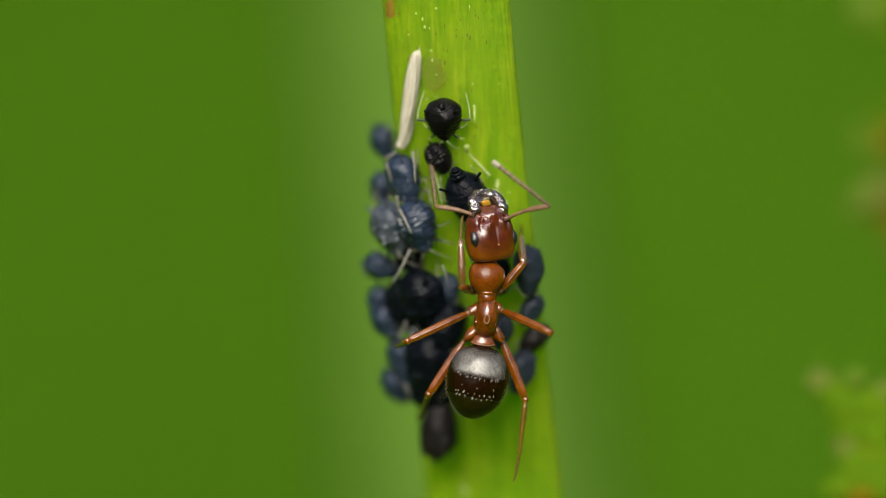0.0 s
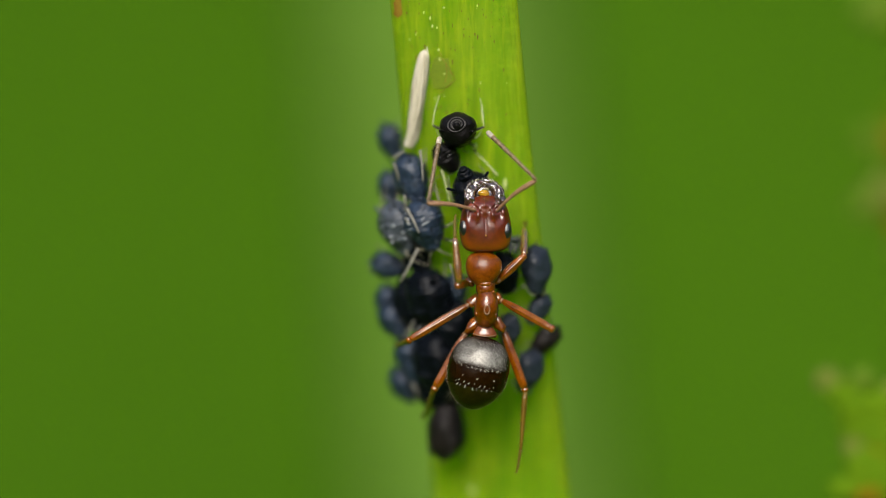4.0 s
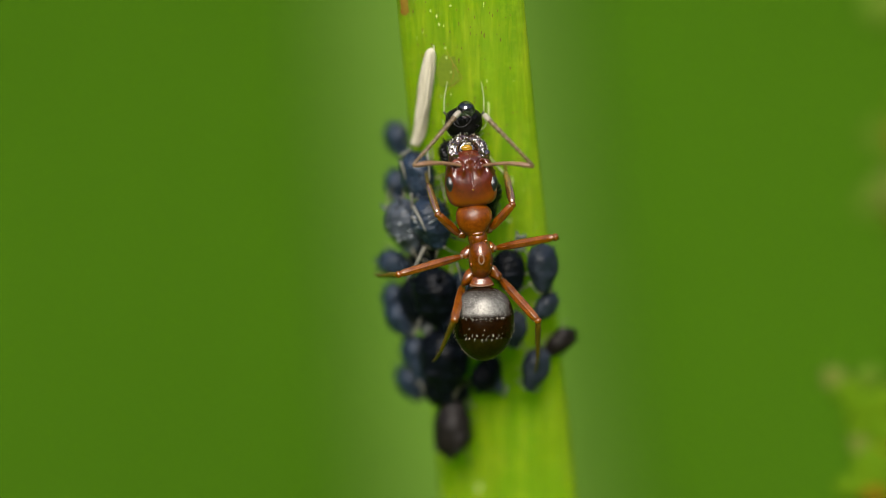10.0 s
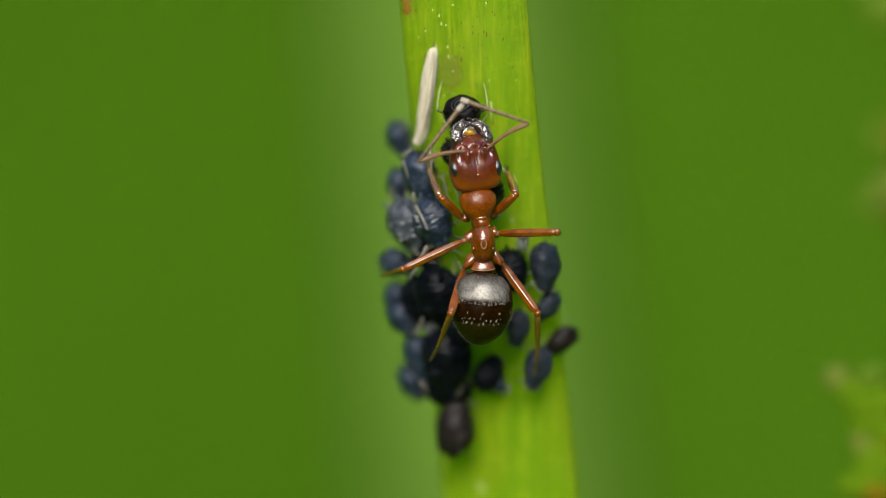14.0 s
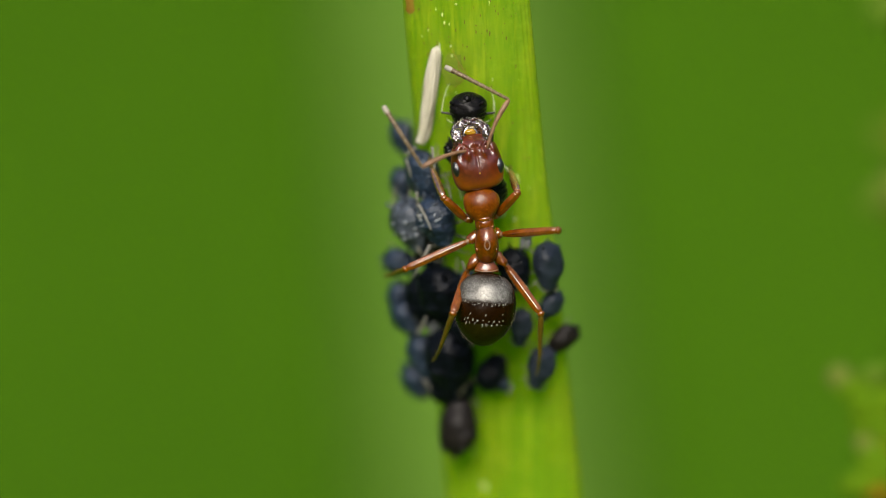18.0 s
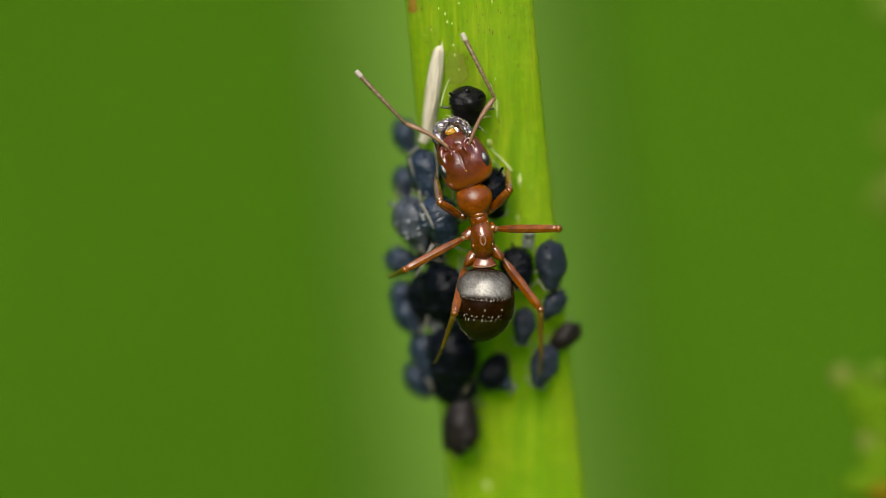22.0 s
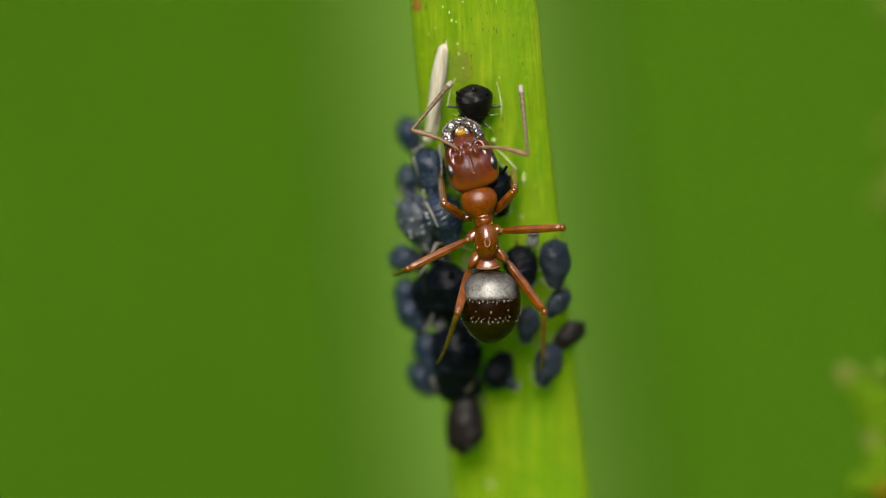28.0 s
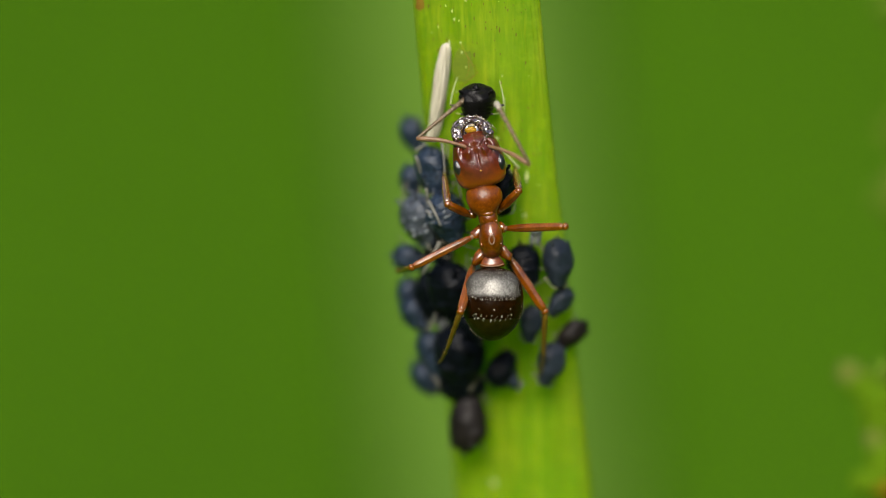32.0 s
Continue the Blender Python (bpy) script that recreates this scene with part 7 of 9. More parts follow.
        (28.5, limb(0.300, 0.050, 0.765, 0.561, -0.560, 0.610)),
        (28.8, limb(0.300, 0.050, 0.765, 0.562, -0.571, 0.598)),
        (29.0, limb(0.300, 0.050, 0.765, 0.562, -0.579, 0.591)),
        (29.3, limb(0.300, 0.050, 0.765, 0.553, -0.569, 0.608)),
        (29.5, limb(0.300, 0.050, 0.765, 0.549, -0.562, 0.619)),
        (29.8, limb(0.300, 0.050, 0.765, 0.545, -0.566, 0.618)),
        (30.0, limb(0.300, 0.050, 0.765, 0.543, -0.568, 0.618)),
        (30.3, limb(0.300, 0.050, 0.765, 0.551, -0.565, 0.614)),
        (30.5, limb(0.300, 0.050, 0.765, 0.559, -0.561, 0.610)),
        (30.8, limb(0.300, 0.050, 0.765, 0.551, -0.629, 0.548)),
        (31.0, limb(0.300, 0.050, 0.765, 0.545, -0.668, 0.507)),
        (31.5, limb(0.300, 0.050, 0.765, 0.532, -0.674, 0.512)),
        (32.0, limb(0.300, 0.050, 0.765, 0.543, -0.663, 0.516)),
    ])
    walk(shins["right", "front"], [
        (0.0, limb(0.812, 0.050, 1.565, -0.125, 0.781, 0.612)),
        (0.5, limb(0.820, 0.050, 1.560, -0.107, 0.775, 0.623)),
        (1.0, limb(0.823, 0.050, 1.558, -0.093, 0.773, 0.627)),
        (1.5, limb(0.845, 0.050, 1.543, -0.113, 0.810, 0.576)),
        (2.0, limb(0.836, 0.050, 1.549, -0.130, 0.825, 0.550)),
        (2.5, limb(0.866, 0.050, 1.528, -0.086, 0.803, 0.590)),
        (3.0, limb(0.863, 0.050, 1.530, -0.059, 0.783, 0.619)),
        (3.5, limb(0.921, 0.050, 1.484, -0.042, 0.800, 0.599)),
        (5.5, limb(0.950, 0.050, 1.458, 0.077, 0.799, 0.596)),
        (6.0, limb(0.942, 0.050, 1.465, 0.100, 0.799, 0.593)),
        (6.5, limb(1.027, 0.050, 1.376, 0.119, 0.789, 0.602)),
        (7.0, limb(1.072, 0.050, 1.319, 0.156, 0.755, 0.637)),
        (7.2, limb(1.092, 0.050, 1.290, 0.124, 0.703, 0.700)),
        (7.5, limb(1.122, 0.050, 1.241, 0.079, 0.597, 0.798)),
        (8.0, limb(1.078, -0.010, 1.307, -0.032, 0.635, 0.772)),
        (8.5, limb(0.991, -0.229, 1.355, -0.042, 0.619, 0.784)),
        (9.0, limb(0.893, -0.145, 1.481, -0.058, 0.603, 0.796)),
        (9.5, limb(0.879, -0.112, 1.501, -0.063, 0.618, 0.783)),
        (9.8, limb(0.909, -0.191, 1.453, -0.095, 0.664, 0.741)),
        (10.0, limb(0.928, -0.227, 1.422, -0.118, 0.691, 0.713)),
        (10.3, limb(0.917, -0.498, 1.235, -0.145, 0.777, 0.612)),
        (10.5, limb(0.912, -0.590, 1.110, -0.163, 0.822, 0.545)),
        (11.0, limb(0.938, -0.573, 1.092, -0.163, 0.827, 0.538)),
        (11.5, limb(0.963, -0.524, 1.129, -0.166, 0.831, 0.530)),
        (12.0, limb(0.963, -0.516, 1.143, -0.168, 0.836, 0.522)),
        (12.5, limb(0.964, -0.488, 1.180, -0.171, 0.840, 0.514)),
        (13.0, limb(0.937, -0.442, 1.270, -0.177, 0.845, 0.505)),
        (13.5, limb(0.915, -0.459, 1.279, -0.177, 0.846, 0.502)),
        (14.0, limb(0.899, -0.451, 1.305, -0.174, 0.848, 0.501)),
        (14.5, limb(0.907, -0.409, 1.334, -0.172, 0.849, 0.499)),
        (16.5, limb(0.904, -0.426, 1.323, -0.155, 0.855, 0.494)),
        (17.0, limb(0.897, -0.419, 1.336, -0.157, 0.857, 0.491)),
        (17.5, limb(0.894, -0.411, 1.346, -0.157, 0.858, 0.489)),
        (18.0, limb(0.851, -0.426, 1.375, -0.154, 0.860, 0.487)),
        (18.5, limb(0.909, -0.413, 1.329, -0.149, 0.861, 0.486)),
        (19.0, limb(0.895, -0.430, 1.329, -0.144, 0.863, 0.485)),
        (19.5, limb(0.894, -0.390, 1.362, -0.144, 0.864, 0.483)),
        (20.0, limb(0.882, -0.370, 1.387, -0.139, 0.865, 0.482)),
        (20.5, limb(0.756, -0.552, 1.342, -0.043, 0.906, 0.422)),
        (21.0, limb(0.844, -0.544, 1.269, -0.018, 0.905, 0.424)),
        (21.5, limb(0.836, -0.552, 1.268, -0.003, 0.905, 0.425)),
        (22.0, limb(0.838, -0.545, 1.273, 0.007, 0.905, 0.426)),
        (22.5, limb(0.820, -0.559, 1.276, 0.019, 0.904, 0.427)),
        (23.0, limb(0.826, -0.551, 1.279, 0.031, 0.904, 0.427)),
        (23.5, limb(0.810, -0.543, 1.305, 0.043, 0.903, 0.428)),
        (24.0, limb(0.811, -0.536, 1.311, 0.053, 0.902, 0.429)),
        (24.5, limb(0.807, -0.519, 1.332, 0.047, 0.901, 0.431)),
        (25.0, limb(0.807, -0.504, 1.347, 0.044, 0.900, 0.433)),
        (25.5, limb(0.820, -0.492, 1.346, 0.037, 0.900, 0.435)),
        (27.5, limb(0.837, -0.478, 1.345, 0.009, 0.897, 0.443)),
        (27.8, limb(0.844, -0.487, 1.329, 0.006, 0.896, 0.444)),
        (28.0, limb(0.848, -0.493, 1.319, 0.003, 0.896, 0.445)),
        (28.3, limb(0.841, -0.486, 1.333, -0.001, 0.895, 0.446)),
        (28.5, limb(0.833, -0.482, 1.344, -0.005, 0.895, 0.446)),
        (28.8, limb(0.834, -0.493, 1.333, -0.011, 0.894, 0.448)),
        (29.0, limb(0.834, -0.500, 1.327, -0.015, 0.894, 0.448)),
        (29.3, limb(0.826, -0.491, 1.343, -0.020, 0.893, 0.449)),
        (29.5, limb(0.821, -0.484, 1.353, -0.023, 0.893, 0.450)),
        (29.8, limb(0.818, -0.488, 1.353, -0.027, 0.892, 0.451)),
        (30.0, limb(0.816, -0.490, 1.352, -0.029, 0.892, 0.452)),
        (30.3, limb(0.823, -0.487, 1.349, -0.032, 0.891, 0.453)),
        (30.5, limb(0.831, -0.483, 1.345, -0.033, 0.891, 0.454)),
        (30.8, limb(0.823, -0.548, 1.286, -0.035, 0.890, 0.455)),
        (31.0, limb(0.817, -0.585, 1.247, -0.037, 0.889, 0.455)),
        (31.5, limb(0.805, -0.591, 1.252, -0.045, 0.888, 0.457)),
        (32.0, limb(0.816, -0.579, 1.255, -0.053, 0.887, 0.459)),
    ])
    walk(thighs["left", "middle"], [
        (0.0, limb(-0.420, 0.050, 0.105, -0.823, -0.230, -0.519)),
        (0.5, limb(-0.420, 0.050, 0.105, -0.839, -0.203, -0.505)),
        (1.0, limb(-0.420, 0.050, 0.105, -0.870, -0.089, -0.486)),
        (1.5, limb(-0.420, 0.050, 0.105, -0.861, -0.000, -0.509)),
        (2.0, limb(-0.420, 0.050, 0.105, -0.852, -0.000, -0.523)),
        (2.5, limb(-0.420, 0.050, 0.105, -0.844, -0.000, -0.536)),
        (3.0, limb(-0.420, 0.050, 0.105, -0.855, -0.000, -0.519)),
        (3.5, limb(-0.420, 0.050, 0.105, -0.833, -0.000, -0.553)),
        (5.5, limb(-0.420, 0.050, 0.105, -0.817, -0.071, -0.571)),
        (6.0, limb(-0.420, 0.050, 0.105, -0.826, -0.062, -0.560)),
        (6.5, limb(-0.420, 0.050, 0.105, -0.791, -0.000, -0.612)),
        (7.0, limb(-0.420, 0.050, 0.105, -0.776, -0.000, -0.630)),
        (7.2, limb(-0.420, 0.050, 0.105, -0.748, -0.000, -0.663)),
        (7.5, limb(-0.420, 0.050, 0.105, -0.541, -0.518, -0.663)),
        (8.0, limb(-0.420, 0.050, 0.105, -0.570, -0.281, -0.772)),
        (8.5, limb(-0.420, 0.050, 0.105, -0.603, -0.136, -0.786)),
        (9.0, limb(-0.420, 0.050, 0.105, -0.627, -0.113, -0.771)),
        (9.5, limb(-0.420, 0.050, 0.105, -0.619, -0.124, -0.775)),
        (9.8, limb(-0.420, 0.050, 0.105, -0.942, -0.313, -0.118)),
        (10.0, limb(-0.420, 0.050, 0.105, -0.930, -0.287, -0.229)),
        (10.3, limb(-0.420, 0.050, 0.105, -0.909, -0.219, -0.354)),
        (10.5, limb(-0.420, 0.050, 0.105, -0.895, -0.091, -0.437)),
        (11.0, limb(-0.420, 0.050, 0.105, -0.886, -0.104, -0.451)),
        (11.5, limb(-0.420, 0.050, 0.105, -0.873, -0.197, -0.445)),
        (12.0, limb(-0.420, 0.050, 0.105, -0.873, -0.180, -0.453)),
        (12.5, limb(-0.420, 0.050, 0.105, -0.872, -0.196, -0.448)),
        (13.0, limb(-0.420, 0.050, 0.105, -0.880, -0.214, -0.425)),
        (13.5, limb(-0.420, 0.050, 0.105, -0.887, -0.166, -0.431)),
        (14.0, limb(-0.420, 0.050, 0.105, -0.897, -0.141, -0.419)),
        (14.5, limb(-0.420, 0.050, 0.105, -0.894, -0.187, -0.407)),
        (16.5, limb(-0.420, 0.050, 0.105, -0.913, -0.051, -0.405)),
        (17.0, limb(-0.420, 0.050, 0.105, -0.908, -0.057, -0.415)),
        (17.5, limb(-0.420, 0.050, 0.105, -0.905, -0.058, -0.422)),
        (18.0, limb(-0.420, 0.050, 0.105, -0.915, -0.000, -0.404)),
        (18.5, limb(-0.420, 0.050, 0.105, -0.904, -0.000, -0.428)),
        (19.0, limb(-0.420, 0.050, 0.105, -0.909, -0.000, -0.418)),
        (19.5, limb(-0.420, 0.050, 0.105, -0.910, -0.000, -0.414)),
        (20.0, limb(-0.420, 0.050, 0.105, -0.919, -0.000, -0.394)),
        (20.5, limb(-0.420, 0.050, 0.105, -0.890, -0.214, -0.403)),
        (21.0, limb(-0.420, 0.050, 0.105, -0.877, -0.273, -0.397)),
        (21.5, limb(-0.420, 0.050, 0.105, -0.889, -0.241, -0.390)),
        (22.0, limb(-0.420, 0.050, 0.105, -0.885, -0.247, -0.395)),
        (22.5, limb(-0.420, 0.050, 0.105, -0.897, -0.198, -0.395)),
        (23.0, limb(-0.420, 0.050, 0.105, -0.895, -0.207, -0.396)),
        (23.5, limb(-0.420, 0.050, 0.105, -0.905, -0.182, -0.385)),
        (24.0, limb(-0.420, 0.050, 0.105, -0.901, -0.188, -0.390)),
        (24.5, limb(-0.420, 0.050, 0.105, -0.906, -0.197, -0.375)),
        (25.0, limb(-0.420, 0.050, 0.105, -0.914, -0.198, -0.355)),
        (25.5, limb(-0.420, 0.050, 0.105, -0.905, -0.230, -0.357)),
        (27.5, limb(-0.420, 0.050, 0.105, -0.896, -0.265, -0.358)),
        (27.8, limb(-0.420, 0.050, 0.105, -0.893, -0.265, -0.364)),
        (28.0, limb(-0.420, 0.050, 0.105, -0.891, -0.265, -0.369)),
        (28.3, limb(-0.420, 0.050, 0.105, -0.894, -0.264, -0.363)),
        (28.5, limb(-0.420, 0.050, 0.105, -0.895, -0.262, -0.362)),
        (28.8, limb(-0.420, 0.050, 0.105, -0.890, -0.261, -0.374)),
        (29.0, limb(-0.420, 0.050, 0.105, -0.886, -0.261, -0.383)),
        (29.3, limb(-0.420, 0.050, 0.105, -0.888, -0.261, -0.377)),
        (29.5, limb(-0.420, 0.050, 0.105, -0.890, -0.262, -0.373)),
        (29.8, limb(-0.420, 0.050, 0.105, -0.893, -0.254, -0.371)),
        (30.0, limb(-0.420, 0.050, 0.105, -0.895, -0.249, -0.370)),
        (30.3, limb(-0.420, 0.050, 0.105, -0.894, -0.257, -0.367)),
        (30.5, limb(-0.420, 0.050, 0.105, -0.894, -0.263, -0.364)),
        (30.8, limb(-0.420, 0.050, 0.105, -0.902, -0.189, -0.389)),
        (31.0, limb(-0.420, 0.050, 0.105, -0.907, -0.112, -0.406)),
        (31.5, limb(-0.420, 0.050, 0.105, -0.910, -0.069, -0.408)),
        (32.0, limb(-0.420, 0.050, 0.105, -0.902, -0.136, -0.411)),
    ])
    walk(shins["left", "middle"], [
        (0.0, limb(-1.968, -0.382, -0.870, -0.209, 0.965, -0.160)),
        (0.5, limb(-1.998, -0.331, -0.844, -0.210, 0.966, -0.154)),
        (1.0, limb(-2.055, -0.118, -0.808, -0.211, 0.966, -0.146)),
        (1.5, limb(-2.038, 0.050, -0.853, -0.258, 0.951, -0.169)),
        (2.0, limb(-2.022, 0.050, -0.878, -0.294, 0.936, -0.191)),
        (2.5, limb(-2.007, 0.050, -0.902, -0.250, 0.955, -0.163)),
        (3.0, limb(-2.027, 0.050, -0.870, -0.240, 0.959, -0.151)),
        (3.5, limb(-1.986, 0.050, -0.935, -0.242, 0.959, -0.150)),
        (5.5, limb(-1.957, -0.084, -0.969, -0.202, 0.974, -0.107)),
        (6.0, limb(-1.973, -0.066, -0.948, -0.201, 0.974, -0.102)),
        (6.5, limb(-1.907, 0.050, -1.045, -0.198, 0.974, -0.106)),
        (7.0, limb(-1.880, 0.050, -1.080, -0.186, 0.977, -0.105)),
        (7.2, limb(-1.827, 0.050, -1.142, -0.190, 0.958, -0.213)),
        (7.5, limb(-1.436, -0.923, -1.142, -0.317, 0.868, -0.382)),
        (8.0, limb(-1.491, -0.479, -1.347, -0.332, 0.824, -0.459)),
        (8.5, limb(-1.553, -0.206, -1.373, -0.341, 0.820, -0.460)),
        (9.0, limb(-1.598, -0.162, -1.345, -0.346, 0.815, -0.464)),
        (9.5, limb(-1.584, -0.184, -1.353, -0.344, 0.815, -0.466)),
        (9.8, limb(-2.192, -0.539, -0.117, -0.399, 0.915, -0.056)),
        (10.0, limb(-2.169, -0.490, -0.325, -0.397, 0.918, -0.021)),
        (10.3, limb(-2.129, -0.362, -0.561, -0.426, 0.903, -0.044)),
        (10.5, limb(-2.102, -0.122, -0.716, -0.446, 0.893, -0.058)),
        (11.0, limb(-2.086, -0.146, -0.743, -0.434, 0.898, -0.070)),
        (11.5, limb(-2.062, -0.320, -0.732, -0.422, 0.902, -0.084)),
        (12.0, limb(-2.062, -0.288, -0.746, -0.410, 0.907, -0.099)),
        (12.5, limb(-2.059, -0.319, -0.738, -0.398, 0.910, -0.113)),
        (13.0, limb(-2.074, -0.352, -0.693, -0.385, 0.914, -0.130)),
        (13.5, limb(-2.087, -0.263, -0.705, -0.379, 0.916, -0.133)),
        (14.0, limb(-2.106, -0.215, -0.683, -0.373, 0.918, -0.135)),
        (14.5, limb(-2.101, -0.302, -0.660, -0.368, 0.920, -0.136)),
        (16.5, limb(-2.136, -0.047, -0.657, -0.348, 0.927, -0.139)),
        (17.0, limb(-2.127, -0.058, -0.676, -0.341, 0.929, -0.143)),
        (17.5, limb(-2.121, -0.059, -0.688, -0.335, 0.931, -0.147)),
        (18.0, limb(-2.140, 0.050, -0.654, -0.350, 0.924, -0.157)),
        (18.5, limb(-2.119, 0.050, -0.700, -0.326, 0.934, -0.149)),
        (19.0, limb(-2.128, 0.050, -0.680, -0.336, 0.929, -0.155)),
        (19.5, limb(-2.131, 0.050, -0.673, -0.321, 0.934, -0.155)),
        (20.0, limb(-2.148, 0.050, -0.636, -0.322, 0.934, -0.157)),
        (20.5, limb(-2.093, -0.352, -0.653, -0.308, 0.940, -0.144)),
        (21.0, limb(-2.068, -0.462, -0.641, -0.307, 0.942, -0.137)),
        (21.5, limb(-2.091, -0.402, -0.629, -0.303, 0.943, -0.137)),
        (22.0, limb(-2.083, -0.414, -0.638, -0.297, 0.945, -0.140)),
        (22.5, limb(-2.106, -0.323, -0.637, -0.291, 0.946, -0.142)),
        (23.0, limb(-2.102, -0.338, -0.640, -0.286, 0.947, -0.145)),
        (23.5, limb(-2.121, -0.292, -0.619, -0.281, 0.949, -0.147)),
        (24.0, limb(-2.114, -0.303, -0.629, -0.275, 0.950, -0.150)),
        (24.5, limb(-2.123, -0.320, -0.600, -0.275, 0.950, -0.145)),
        (25.0, limb(-2.138, -0.323, -0.562, -0.276, 0.951, -0.139)),
        (25.5, limb(-2.122, -0.383, -0.566, -0.276, 0.951, -0.135)),
        (27.5, limb(-2.104, -0.447, -0.568, -0.277, 0.953, -0.120)),
        (27.8, limb(-2.098, -0.448, -0.580, -0.277, 0.954, -0.117)),
        (28.0, limb(-2.095, -0.449, -0.589, -0.278, 0.954, -0.115)),
        (28.3, limb(-2.100, -0.446, -0.578, -0.278, 0.954, -0.113)),
        (28.5, limb(-2.102, -0.442, -0.575, -0.277, 0.954, -0.112)),
        (28.8, limb(-2.093, -0.442, -0.598, -0.277, 0.954, -0.111)),
        (29.0, limb(-2.086, -0.440, -0.615, -0.277, 0.955, -0.110)),
        (29.3, limb(-2.090, -0.441, -0.604, -0.277, 0.955, -0.109)),
        (29.5, limb(-2.093, -0.443, -0.596, -0.277, 0.955, -0.107)),
        (29.8, limb(-2.099, -0.428, -0.592, -0.277, 0.955, -0.104)),
        (30.0, limb(-2.103, -0.418, -0.590, -0.278, 0.955, -0.103)),
        (30.3, limb(-2.101, -0.433, -0.585, -0.278, 0.955, -0.099)),
        (30.5, limb(-2.100, -0.445, -0.579, -0.279, 0.956, -0.097)),
        (30.8, limb(-2.115, -0.306, -0.626, -0.279, 0.956, -0.093)),
        (31.0, limb(-2.125, -0.160, -0.658, -0.279, 0.956, -0.091)),
        (31.5, limb(-2.131, -0.080, -0.662, -0.280, 0.956, -0.088)),
        (32.0, limb(-2.115, -0.206, -0.667, -0.280, 0.956, -0.085)),
    ])
